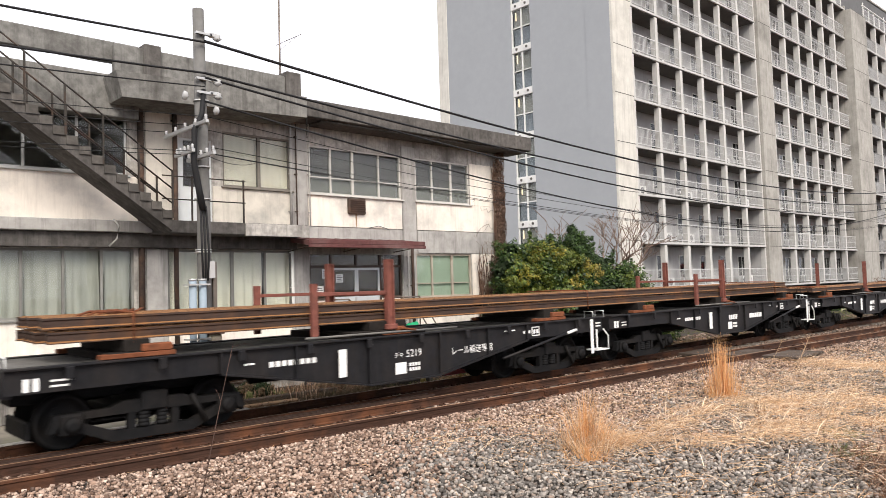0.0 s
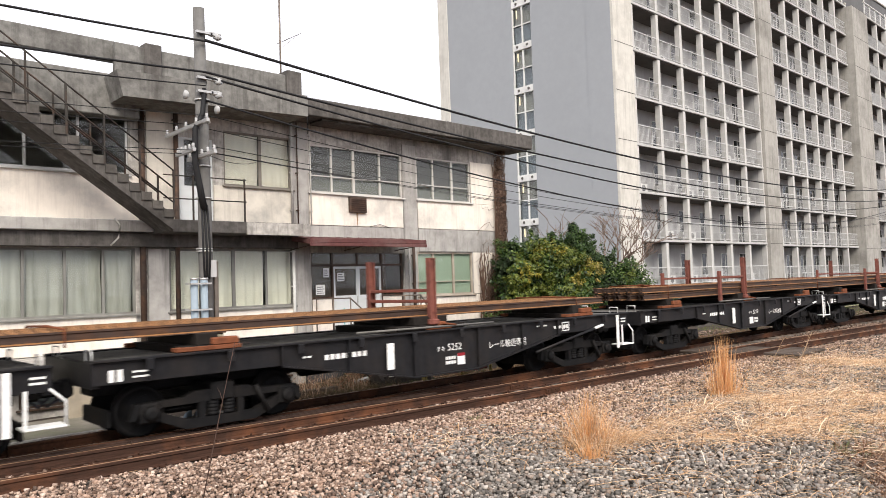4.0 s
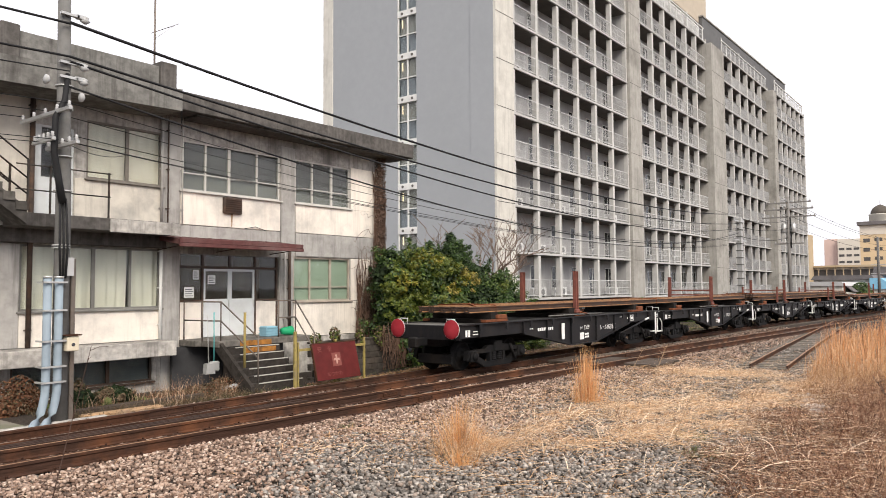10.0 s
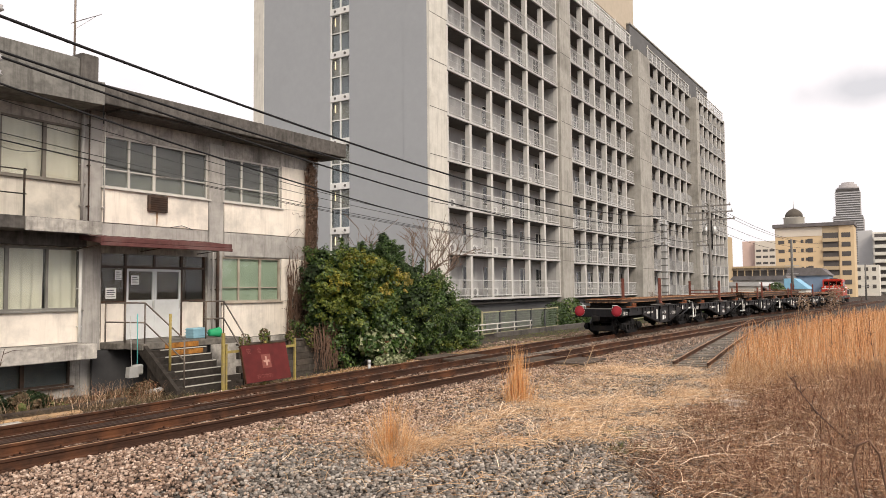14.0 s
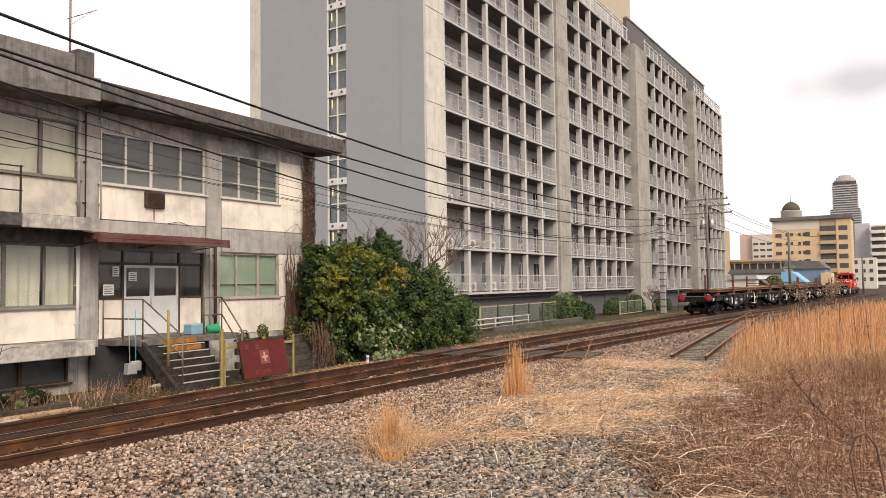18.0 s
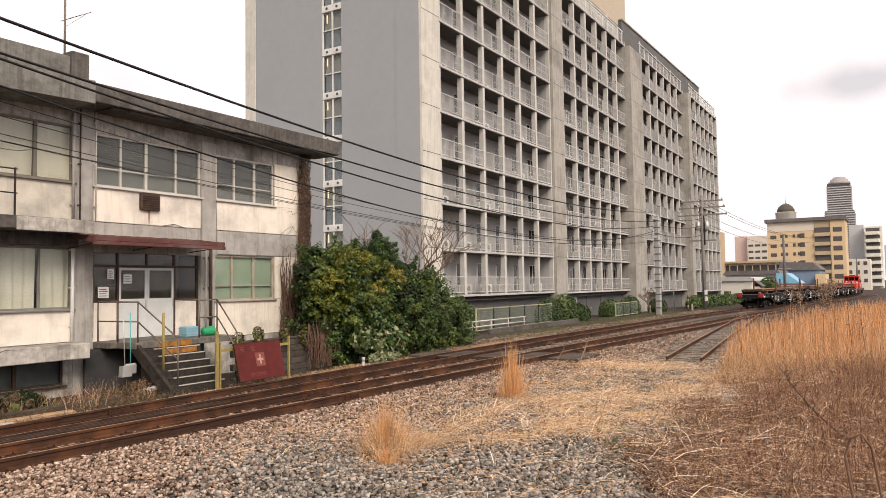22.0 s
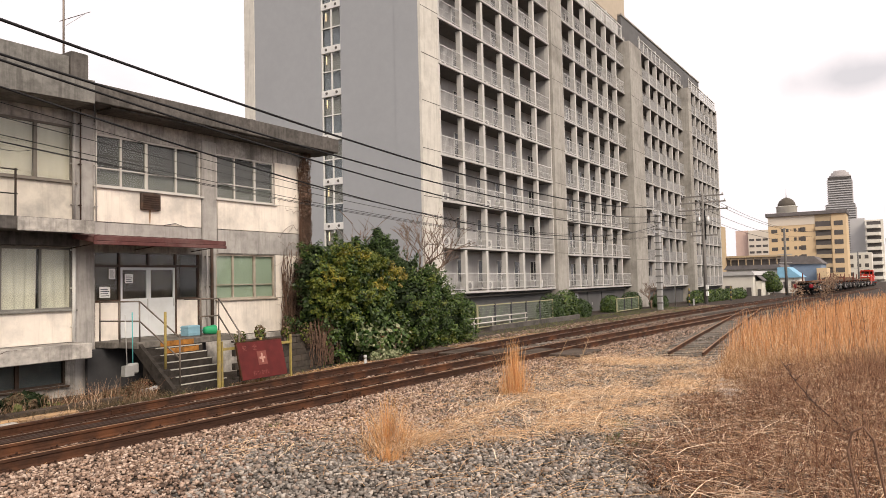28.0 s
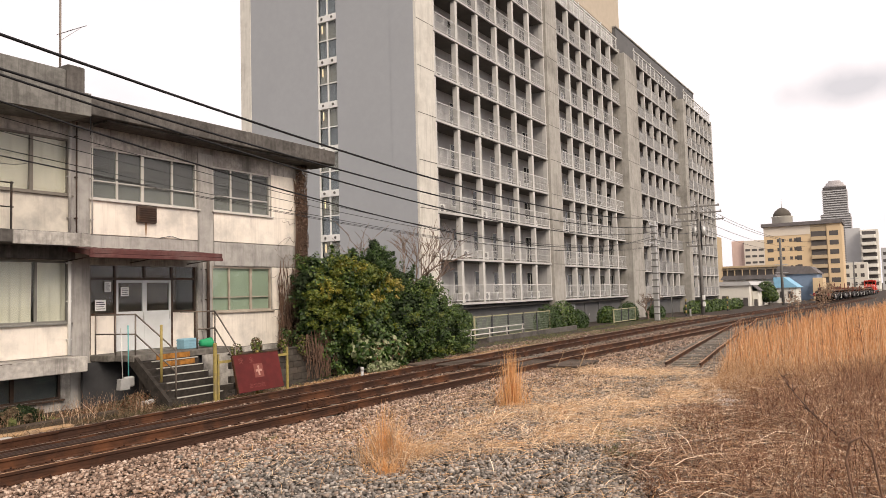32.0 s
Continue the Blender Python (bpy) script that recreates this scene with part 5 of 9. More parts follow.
def side_frame_mesh(s):
    y0, y1 = s * 0.86, s * 1.0
    m = Mesh().prism([(-1.6, 0.34), (-1.52, 0.6), (-0.7, 0.62), (-0.5, 0.7), (0.5, 0.7), (0.7, 0.62), (1.52, 0.6), (1.6, 0.34), (1.5, 0.34), (1.42, 0.5), (-1.42, 0.5), (-1.5, 0.34)], y0, y1, "y")
    m.prism([(-1.45, 0.3), (-1.1, 0.44), (-0.62, 0.24), (0.62, 0.24), (1.1, 0.44), (1.45, 0.3), (1.1, 0.27), (0.66, 0.08), (-0.66, 0.08), (-1.1, 0.27)], y0, y1, "y")
    m.box(-0.42, s * 0.87, 0.23, -0.3, s * 0.99, 0.52).box(0.3, s * 0.87, 0.23, 0.42, s * 0.99, 0.52)
    for x in (-WB, WB):
        m.box(x - 0.17, s * 0.84, 0.27, x + 0.17, s * 1.06, 0.6, 0.03)
        m.lathe((x, s * 1.06, 0.43), "y", [(0.0, 0.13), (s * 0.05, 0.12), (s * 0.07, 0.05)], 12)
    return m


FRAME_DATA = {s: side_frame_mesh(s).data("side_frame", BOGIE) for s in (-1, 1)}
SPRING_DATA = Mesh().lathe((0, 0, 0.25), "z", [p for k in range(4) for p in ((k * 0.062, 0.09), (k * 0.062 + 0.02, 0.105), (k * 0.062 + 0.04, 0.105), (k * 0.062 + 0.061, 0.09))], 10).data("coil_spring", BOGIE)
BOLSTER_DATA = Mesh().box(-0.22, -1.05, 0.5, 0.22, 1.05, 0.82, 0.03).box(-0.6, -0.5, 0.48, 0.6, 0.5, 0.6, 0.02).data("bogie", BOGIE)
BRAKE_DATA = Mesh().tube([(-1.75, -0.35, 0.34), (1.75, -0.35, 0.34)], 0.03, 6).box(-1.82, -0.62, 0.22, -1.74, 0.62, 0.5, 0.02).box(1.74, -0.62, 0.22, 1.82, 0.62, 0.5, 0.02).data("brake_gear", BOGIE)


def bogie(wagon, x):
    b = part("bogie", BOLSTER_DATA, BOGIE, wagon)
    b.matrix_basis = pose(x, 0, 0)
    for s in (-1, 1):
        part("side_frame", FRAME_DATA[s], BOGIE, b)
        for u in (-0.15, 0.15):
            part("coil_spring", SPRING_DATA, BOGIE, b).matrix_basis = pose(u, s * 0.93, 0)
        dm = part("damper", Mesh().tube([(0.62, s * 1.05, 0.68), (0.86, s * 1.07, 0.2)], 0.045, 8), BOGIE, b)
    part("brake_gear", BRAKE_DATA, BOGIE, b)
    for u in (-WB, WB):
        w = part("wheelset", WHEEL_DATA, BOGIE, b)
        w.matrix_basis = pose(u, 0, 0.43)
    return b


def rail_wagon():
    """A long flat wagon for rails: deep-bellied side girders on two bogies."""
    w = thing("rail_wagon", "black bogie flat wagon with deep side girders and white stencils", "railway wagon", group="wagons of the rail train")
    part("deck", Mesh().box(0.12, -1.2, 1.3, BODY - 0.12, 1.2, 1.36, 0.008), DECKM, w, "worn grey deck plate")
    belly = [(0.0, 1.0), (0.0, 1.35), (BODY, 1.35), (BODY, 1.0), (11.45, 0.99), (8.4, 0.44), (6.5, 0.44), (3.3, 0.99)]
    for s in (-1, 1):
        part("side_girder", Mesh().prism(belly, s * 1.2, s * 1.235, "y"), BLACKP, w, "black fish-bellied side girder")
        part("girder_flange", Mesh().box(0.0, s * 1.1, 1.352, BODY, s * 1.32, 1.385, 0.006), BLACKP, w)
        m = Mesh()
        for a, b in zip(belly[4:], belly[5:]):
            m.prism([(a[0], a[1] - 0.03), (a[0], a[1] - 0.002), (b[0], b[1] - 0.002), (b[0], b[1] - 0.03)], s * 1.12, s * 1.31, "y")
        part("lower_flange", m, BLACKP, w)
        for x in (0.9, 3.3, 4.8, 6.5, 8.45, 10.0, 11.4, 13.4):
            zb = 1.0 if x <= 3.3 or x >= 11.45 else 1.0 - 0.54 * min((x - 3.3) / 3.2, (11.45 - x) / 3.05, 1.0)
            part("web_stiffener", Mesh().box(x - 0.02, s * 1.236, zb, x + 0.02, s * 1.3, 1.35), BLACKP, w)
        for k in range(10):
            x = 0.8 + k * 1.4
            part("stake_pocket", Mesh().box(x, s * 1.322, 1.18, x + 0.12, s * 1.37, 1.36, 0.01), BLACKP, w)
    for x in (0.0, BODY - 0.12):
        part("end_sill", Mesh().box(x, -1.199, 0.95, x + 0.12, 1.199, 1.35, 0.01), BLACKP, w)
    part("centre_sill", Mesh().box(0.3, -0.3, 0.72, BODY - 0.3, 0.3, 1.29, 0.02), BOGIE, w)
    for x in (4.2, 7.1, 10.4):
        part("cross_bearer", Mesh().box(x, -1.19, 0.95, x + 0.15, 1.19, 1.22, 0.01), BOGIE, w)
    part("air_tank", Mesh().lathe((4.8, 0.65, 0.68), "x", [(0, 0.1), (0.06, 0.19), (0.9, 0.19), (0.96, 0.1)], 14), BOGIE, w)
    part("brake_cylinder", Mesh().lathe((7.4, -0.6, 0.68), "x", [(0, 0.08), (0.05, 0.15), (0.5, 0.15), (0.55, 0.05), (0.9, 0.03)], 12), BOGIE, w)
    for x, d in ((0.0, -1), (BODY, 1)):
        cp = part("coupler", Mesh().box(x, -0.1, 0.78, x + d * 0.42, 0.1, 1.0, 0.02).box(x + d * 0.42, -0.17, 0.74, x + d * 0.62, 0.15, 1.04, 0.04), BOGIE, w)
        part("brake_hose", Mesh().tube([(x, 0.35, 0.9), (x + d * 0.18, 0.36, 0.72), (x + d * 0.34, 0.3, 0.58), (x + d * 0.5, 0.2, 0.7)], 0.025, 8), INK, cp)
        for s in (-1, 1):
            part("hand_hold", Mesh().tube([(x - d * 0.08, s * 1.0, 1.36), (x - d * 0.08, s * 1.0, 1.53), (x - d * 0.08, s * 0.72, 1.53), (x - d * 0.08, s * 0.72, 1.36)], 0.014, 6), WHITEP, w, "white hand hold")
    # hand-brake post and white step at the leading end
    part("brake_post", Mesh().box(13.97, -1.345, 0.42, 14.09, -1.325, 1.34, 0.004), WHITEP, w, "white brake lever post")
    part("brake_step", Mesh().box(14.25, -1.33, 0.47, 14.85, -0.95, 0.505, 0.008).box(14.25, -1.33, 0.505, 14.3, -1.3, 1.05).tube([(14.82, -1.31, 0.5), (14.82, -1.31, 0.85), (14.6, -1.31, 1.05)], 0.02, 6), WHITEP, w, "white brakeman's step")
    # white marks
    part("white_plate", Mesh().box(5.72, -1.33, 0.66, 5.9, -1.302, 1.2, 0.004), WHITEP, w, "white label plate")
    for x in (0.25, 0.38):
        part("white_square", Mesh().box(x, -1.2395, 1.03, x + 0.09, -1.2355, 1.22), WHITEP, w)
    bars(w, 0.62, -1.2355, 1.15, 1, 0.32, 0.03, 0.03)
    bars(w, 0.62, -1.2355, 1.07, 1, 0.26, 0.03, 0.03)
    bars(w, 4.25, -1.2355, 1.0, 8, 0.095, 0.1, 0.035)
    bars(w, 3.75, -1.2355, 1.08, 2, 0.09, 0.035, 0.02)
    bars(w, 14.35, -1.2355, 1.2, 1, 0.22, 0.035, 0.02)
    bars(w, 14.35, -1.2355, 1.12, 1, 0.22, 0.035, 0.02)
    for s in (-1, 1):
        lv = part("brake_lever", Mesh().tube([(10.5, s * 1.28, 0.6), (13.0, s * 1.28, 1.03)], 0.035, 8), BLACKP, w, "long black brake rod")
        part("lever_tip", Mesh().tube([(13.0, s * 1.28, 1.03), (13.4, s * 1.28, 1.1)], 0.04, 8), WHITEP, lv, "white lever tip")
    bars(w, 10.6, -1.2355, 1.22, 6, 0.05, 0.035, 0.02)
    part("number_frame", border(11.63, 11.93, 1.05, 1.28, 0.025, -1.2385, -1.2355), WHITEP, w)
    bars(w, 11.68, -1.2355, 1.11, 2, 0.085, 0.1, 0.03)
    bars(w, 11.3, -1.2355, 1.13, 3, 0.07, 0.07, 0.03)
    for x in (2.25, BODY - 2.05):
        bogie(w, x)
    # bolsters that carry the rails
    for x in (1.95, 12.5):
        bo = part("bolster", Mesh().box(x - 0.45, -1.15, 1.36, x + 0.45, 1.15, 1.48, 0.01).box(x - 0.2, -1.1, 1.48, x + 0.2, 1.1, 1.68, 0.01), TIMBER, w)
        for s in (-1, 1):
            part("clamp", Mesh().box(x - 0.6, s * 1.18, 1.392, x + 0.6, s * 1.0, 1.47, 0.01).box(x + 0.05, s * 1.19, 1.47, x + 0.55, s * 1.02, 1.6, 0.02), RUSTO, bo, "orange rusty clamp")
    mid = part("middle_bolster", Mesh().box(6.15, -1.15, 1.36, 8.15, 1.15, 1.5, 0.01).box(6.65, -1.1, 1.5, 7.65, 1.1, 1.68, 0.01), TIMBER, w)
    part("turntable_bar", Mesh().tube([(5.05, -1.2, 1.46), (9.05, -1.2, 1.44)], 0.025, 6), DECKM, mid)
    for s in (-1, 1):
        st = Mesh().box(7.110, s * 1.09, 1.5, 7.290, s * 1.12, 2.95).box(7.105, s * 1.03, 1.5, 7.140, s * 1.16, 2.95, 0.006).box(7.260, s * 1.03, 1.5, 7.295, s * 1.16, 2.95, 0.006)
        st.box(7.105, s * 1.03, 2.951, 7.295, s * 1.16, 2.975).box(7.050, s * 1.0, 1.5, 7.350, s * 1.19, 1.62, 0.02)
        sp = part("stanchion", st, POSTR, w, "red-brown steel stanchion")
        part("stanchion_foot", Mesh().box(6.950, s * 1.0, 1.39, 7.700, s * 1.2, 1.47, 0.015).box(7.300, s * 1.02, 1.47, 7.550, s * 1.18, 1.56, 0.02).tube([(7.400, s * 1.2, 1.52), (7.800, s * 1.22, 1.46)], 0.025, 6), RUSTO, sp, "rusty locking foot")
    return w


first_wagon = rail_wagon()
wagons = [first_wagon]
for k in range(1, 6):
    wagons.append(copy_thing(first_wagon, pose(PITCHES[k], main_y(PITCHES[k]), 0.15)))
first_wagon.matrix_basis = pose(0, main_y(0), 0.15)
for k, (w, num) in enumerate(zip(wagons, ("5309", "5252", "5219", "", "", ""))):
    if num:
        lettering(num, 0.22, (7.72, -1.2385, 0.9), w)
        lettering("チキ", 0.13, (7.3, -1.2385, 0.91), w)
        lettering("レール輸送専用", 0.2, (9.5, -1.2385, 0.84), w, squeeze=0.98)
    else:
        bars(w, 7.3, -1.2355, 0.88, 5, 0.1, 0.16, 0.03)
        bars(w, 8.9, -1.2355, 0.86, 7, 0.12, 0.16, 0.03)
    pan, fine = (7.8, 7.44) if k == 1 else (7.2, 7.58)
    part("white_panel", Mesh().box(pan, -1.2395, 0.56, pan + (0.23 if k == 1 else 0.3), -1.2355, 0.8), WHITEP, w)
    for z in (0.7, 0.6):
        bars(w, fine, -1.2355, z, 4, 0.06, 0.07, 0.02)
    w["label"] = ("black bogie flat wagon with two red tail discs and white stencils", "black bogie flat wagon carrying rails, white stencils",
                  "black bogie flat wagon with a braced stanchion frame", "black bogie flat wagon under two layers of rails", "black bogie flat wagon carrying rails near the train's head", "black bogie flat wagon behind the locomotive")[k]
part("red_patch", Mesh().box(7.8, -1.2415, 0.75, 8.03, -1.2396, 0.82), REDM, wagons[1], "small red paint patch")
for y in (1.06, 1.13):
    part("white_square", Mesh().box(-0.004, y, 1.03, 0.0, y + 0.05, 1.22), WHITEP, first_wagon)
for s in (-1, 1):
    d = part("tail_disc", Mesh().lathe((-0.06, s * 0.98, 1.25), "x", [(-0.012, 0.0), (-0.012, 0.255), (0.0, 0.27), (0.012, 0.255)], 28), REDM, first_wagon, "round red tail disc")
    part("disc_rim", Mesh().lathe((-0.06, s * 0.98, 1.25), "x", [(0.0, 0.255), (0.0, 0.271), (0.014, 0.271), (0.014, 0.255)], 28), WHITEP, d, "pale worn rim")
    part("disc_bracket", Mesh().box(-0.05, s * 0.98 - 0.03, 0.98, 0.0, s * 0.98 + 0.03, 1.1), BLACKP, d)
for k in (1, 2, 3):      # braced frame between the stanchions
    for z in (1.98, 2.22):
        part("frame_bar", Mesh().box(7.14, -1.06, z, 7.26, 1.06, z + 0.07, 0.01), POSTR, wagons[k])
    for s in () if k == 1 else (-1, 1):
        part("frame_arm", Mesh().box(5.35, s * 1.1 - 0.03, 2.25, 7.09, s * 1.1 + 0.03, 2.32, 0.008), POSTR, wagons[k])
        part("frame_post", Mesh().box(5.25, s * 1.1 - 0.05, 1.47, 5.39, s * 1.1 + 0.05, 2.5, 0.01), POSTR, wagons[k])

# loads of long rails, each across two wagons
RAIL_END = [(u * 1.12, w * 1.22) for u, w in RAILHEAD]


def rail_load(length, layers, count, label):
    ld = thing("rail_load", label, "steel rails", group="loads of the rail train")
    up = Mesh().prism(RAIL_END, 0, length, "x").data("long_rail", NEWRAIL)
    down = Mesh().prism([(u, 0.187 - w) for u, w in RAIL_END], 0.15, length + 0.08, "x").data("long_rail", NEWRAIL)
    for j in range(layers):
        for i in range(count):
            r = part("long_rail", up if i % 2 == 0 else down, NEWRAIL, ld)
            r.matrix_basis = pose(random.uniform(-0.06, 0.06), -0.95 + i * 1.9 / (count - 1), 1.68 + j * 0.22)
        if j + 1 < layers:
            for x in (0.8, length * 0.35, length * 0.65, length - 0.8):
                part("packing", Mesh().box(x, -1.0, 1.868 + j * 0.22, x + 0.15, 1.0, 1.899 + j * 0.22), TIMBER, ld)
    top = 1.68 + layers * 0.22 - 0.033
    for x in (1.3, length * 0.5, length - 1.3):
        part("chain", Mesh().tube([(x, -1.08, 1.62), (x, -1.08, top + 0.03), (x + 0.05, 0, top + 0.05), (x, 1.08, top + 0.03), (x, 1.08, 1.62)], 0.022, 6), RUSTO, ld, "rusty lashing chain")
    for q in range(7):
        part("lashing", Mesh().tube([(0.5 + q * 0.22, -0.9 + q * 0.2, top + 0.005), (0.8 + q * 0.2, -0.5 + q * 0.15, top + 0.06), (1.3 + q * 0.1, -0.3 + q * 0.12, top + 0.01)], 0.02, 6), RUSTO, ld, "loose rusty lashing rod")
    return ld


LOADS = [(rail_load(28.25, 1, 10, "single layer of rusty new rails spanning two wagons"), 0.75, 28.25),
         (rail_load(27.3, 2, 10, "two layers of rusty new rails spanning two wagons"), PITCHES[2] + 0.6, 27.3),
         (rail_load(27.3, 1, 9, "single layer of rusty rails behind the locomotive"), PITCHES[4] + 0.9, 27.3)]

# ---------------------------------------------------------------- locomotive
RED = mat("red_locomotive_paint", (0.50, 0.045, 0.025), 0.4, var=0.08, scale=3, stain=(0.3, 0.05, 0.04), stain_scale=0.8, stain_amt=0.4, bump=0.03)
GREYU = mat("dark_grey_underframe", (0.06, 0.06, 0.062), 0.7, var=0.2, scale=4, bump=0.1)
loco = thing("diesel_locomotive", "red diesel locomotive with white bands and a raised centre cab", "locomotive")
part("underframe", Mesh().box(0.2, -1.4, 0.95, 13.9, 1.4, 1.3, 0.03), GREYU, loco)
part("long_hood", Mesh().box(7.6, -1.12, 1.3, 13.2, 1.12, 2.85, 0.12), RED, loco, "red long engine hood")
part("short_hood", Mesh().box(0.9, -1.12, 1.3, 4.6, 1.12, 2.8, 0.12), RED, loco, "red short engine hood")
cab = part("cab", Mesh().box(4.6, -1.4, 1.3, 7.6, 1.4, 3.75, 0.1), RED, loco, "red driving cab")
part("cab_roof", Mesh().prism([(-1.45, 3.74), (-1.2, 3.95), (1.2, 3.95), (1.45, 3.74)], 4.45, 7.75, "x"), RED, cab)
part("roof_vent", Mesh().box(5.4, -0.5, 3.951, 6.8, 0.5, 4.1, 0.03), GREYU, cab)
for s in (-1, 1):
    for x in (4.85, 6.3):
        part("cab_window", Mesh().box(x, s * 1.402, 2.6, x + 1.1, s * 1.43, 3.55, 0.01), DGLASS, cab)
    part("white_band", Mesh().box(0.9, s * 1.122, 2.5, 4.58, s * 1.135, 2.62), WHITEP, loco)
    part("white_band", Mesh().box(7.62, s * 1.122, 2.5, 13.2, s * 1.135, 2.62), WHITEP, loco)
    part("white_band", Mesh().box(4.62, s * 1.402, 1.9, 7.58, s * 1.415, 2.08), WHITEP, cab)
    part("handrail", Mesh().tube([(0.4, s * 1.35, 1.3), (0.4, s * 1.35, 2.3), (4.5, s * 1.35, 2.3)], 0.025, 6), WHITEP, loco, "white handrail")
    part("handrail", Mesh().tube([(13.7, s * 1.35, 1.3), (13.7, s * 1.35, 2.3), (7.7, s * 1.35, 2.3)], 0.025, 6), WHITEP, loco, "white handrail")
    part("fuel_tank", Mesh().box(5.2, s * 0.7, 0.35, 7.4, s * 1.3, 0.94, 0.04), GREYU, loco)
for y in (-1.2, -0.5, 0.55):
    for x in (4.585, 7.615):
        part("cab_window", Mesh().box(x - 0.012, y, 2.95, x + 0.012, y + (0.95 if y == -0.5 else 0.6), 3.6, 0.005), DGLASS, cab)
for x in (0.88, 13.22):
    for y in (-0.55, 0.55):
        part("headlight", Mesh().lathe((x, y, 2.75), "x", [(-0.03, 0.14), (0.03, 0.14)], 14), WHITEF, loco)
    part("white_band", Mesh().box(x - 0.012, -1.0, 2.4, x + 0.012, 1.0, 2.52), WHITEP, loco)
    part("end_grille", Mesh().box(x - 0.014, -0.6, 1.5, x + 0.014, 0.6, 2.2), GREYU, loco)
part("exhaust", Mesh().lathe((8.6, 0, 3.05), "z", [(0, 0.2), (0.35, 0.18), (0.4, 0.12)], 12), GREYU, loco)
for x in (0.2, 13.9):
    part("buffer_beam", Mesh().box(x - 0.1, -1.35, 0.75, x + 0.1, 1.35, 1.3, 0.02), RED, loco)
    part("snow_plough", Mesh().box(x - 0.06, -1.2, 0.15, x + 0.06, 1.2, 0.74, 0.02), GREYU, loco)
for x in (2.6, 11.0):
    bogie(loco, x)

# how far the rear end of the train has come
REAR = [(0, -28.0), (1, -23.95), (2, -19.9), (3, -15.75), (3.5, -13.6), (5.5, -4.95), (6, -2.7), (7, 2.0), (8, 6.8), (9, 11.6), (10, 16.45), (11, 21.25), (12, 26.05), (13, 30.95), (14, 35.9),
        (15, 40.9), (16, 46.01), (17, 51.18), (18, 56.38), (19, 61.58), (20, 66.84), (22, 77.08), (24, 87.54), (26, 98.01), (28, 108.59), (30, 119.27), (32, 130.19)]


def rear_at(t):
    return float(np.interp(t, [a for a, b in REAR], [b for a, b in REAR]))


def on_track(x, length):
    a, b = main_y(x + length * 0.15), main_y(x + length * 0.85)
    yaw = math.degrees(math.atan2(b - a, length * 0.7))
    return pose(x, a - math.tan(math.radians(yaw)) * length * 0.15, 0.15 + grade(x + length / 2), 0, 0, yaw)


def motions():
    riders = [(w, PITCHES[k], BODY) for k, w in enumerate(wagons)] + LOADS + [(loco, PITCHES[6], 14.1)]
    for e, off, length in riders:
        walk(e, [(float(t), on_track(rear_at(t) + off, length)) for t in range(33)])
    for e, off, length in riders:
        for o in e.children_recursive:
            if o.name.startswith("wheelset"):
                here = o.matrix_basis.translation.copy()
                rows = []
                for i in range(int(SECONDS / 0.125) + 1):
                    t = i * 0.125
                    turn = math.degrees((rear_at(t) - rear_at(0)) / 0.43)
                    rows.append((t, Matrix.Translation(here) @ Matrix.Rotation(math.radians(turn), 4, "Y")))
                walk(o, rows)

# ---------------------------------------------------------------- plants
DRYO = island_mat("orange_dry_grass", [(0.50, 0.22, 0.085), (0.72, 0.38, 0.16), (0.80, 0.50, 0.25), (0.60, 0.28, 0.11), (0.85, 0.60, 0.35)], 0.85, 0, 20, 0.2, 0.25)
DRYT = island_mat("tall_orange_grass", [(0.40, 0.16, 0.062), (0.67, 0.33, 0.145), (0.80, 0.46, 0.24), (0.50, 0.21, 0.085), (0.84, 0.60, 0.38)], 0.85, 0, 20, 0.2, 0.25)
STRAW = island_mat("pale_straw", [(0.16, 0.085, 0.045), (0.60, 0.40, 0.235), (0.90, 0.72, 0.52), (0.22, 0.115, 0.06), (0.78, 0.48, 0.25), (0.40, 0.22, 0.11)], 0.85, 0, 20, 0.25, 0.2)
BRUSH = island_mat("red_brown_brush", [(0.035, 0.016, 0.011), (0.17, 0.08, 0.048), (0.38, 0.205, 0.13), (0.085, 0.038, 0.023), (0.62, 0.40, 0.26)], 0.9, 0, 20, 0.2, 0.15)
TANGLE = island_mat("tangled_dead_stalk", [(0.06, 0.027, 0.017), (0.28, 0.14, 0.082), (0.60, 0.38, 0.24), (0.09, 0.04, 0.024), (0.84, 0.63, 0.45), (0.17, 0.08, 0.045)], 0.85, 0, 20, 0.25, 0.15)
# Stem litter, darkened so its colour carries the shade between stalks.
MULCH = island_mat("stem_mulch_with_gap_shade", [(0.016, 0.009, 0.006), (0.06, 0.03, 0.019), (0.13, 0.068, 0.042), (0.03, 0.016, 0.010)], 0.95, 0, 20, 0.1, 0.1)
CANE = island_mat("bleached_long_stalk", [(0.72, 0.52, 0.35), (0.90, 0.74, 0.56), (0.80, 0.62, 0.44), (0.55, 0.36, 0.22)], 0.8, 0, 20, 0.25, 0.1)
EDGE = island_mat("faded_tan_grass", [(0.20, 0.10, 0.055), (0.46, 0.25, 0.12), (0.68, 0.44, 0.25), (0.30, 0.155, 0.08), (0.80, 0.60, 0.40)], 0.85, 0, 20, 0.2, 0.2)
DUST = island_mat("grey_seed_heads", [(0.27, 0.18, 0.125), (0.42, 0.31, 0.23), (0.18, 0.115, 0.08)], 0.95, 0, 20, 0.1, 0.2)
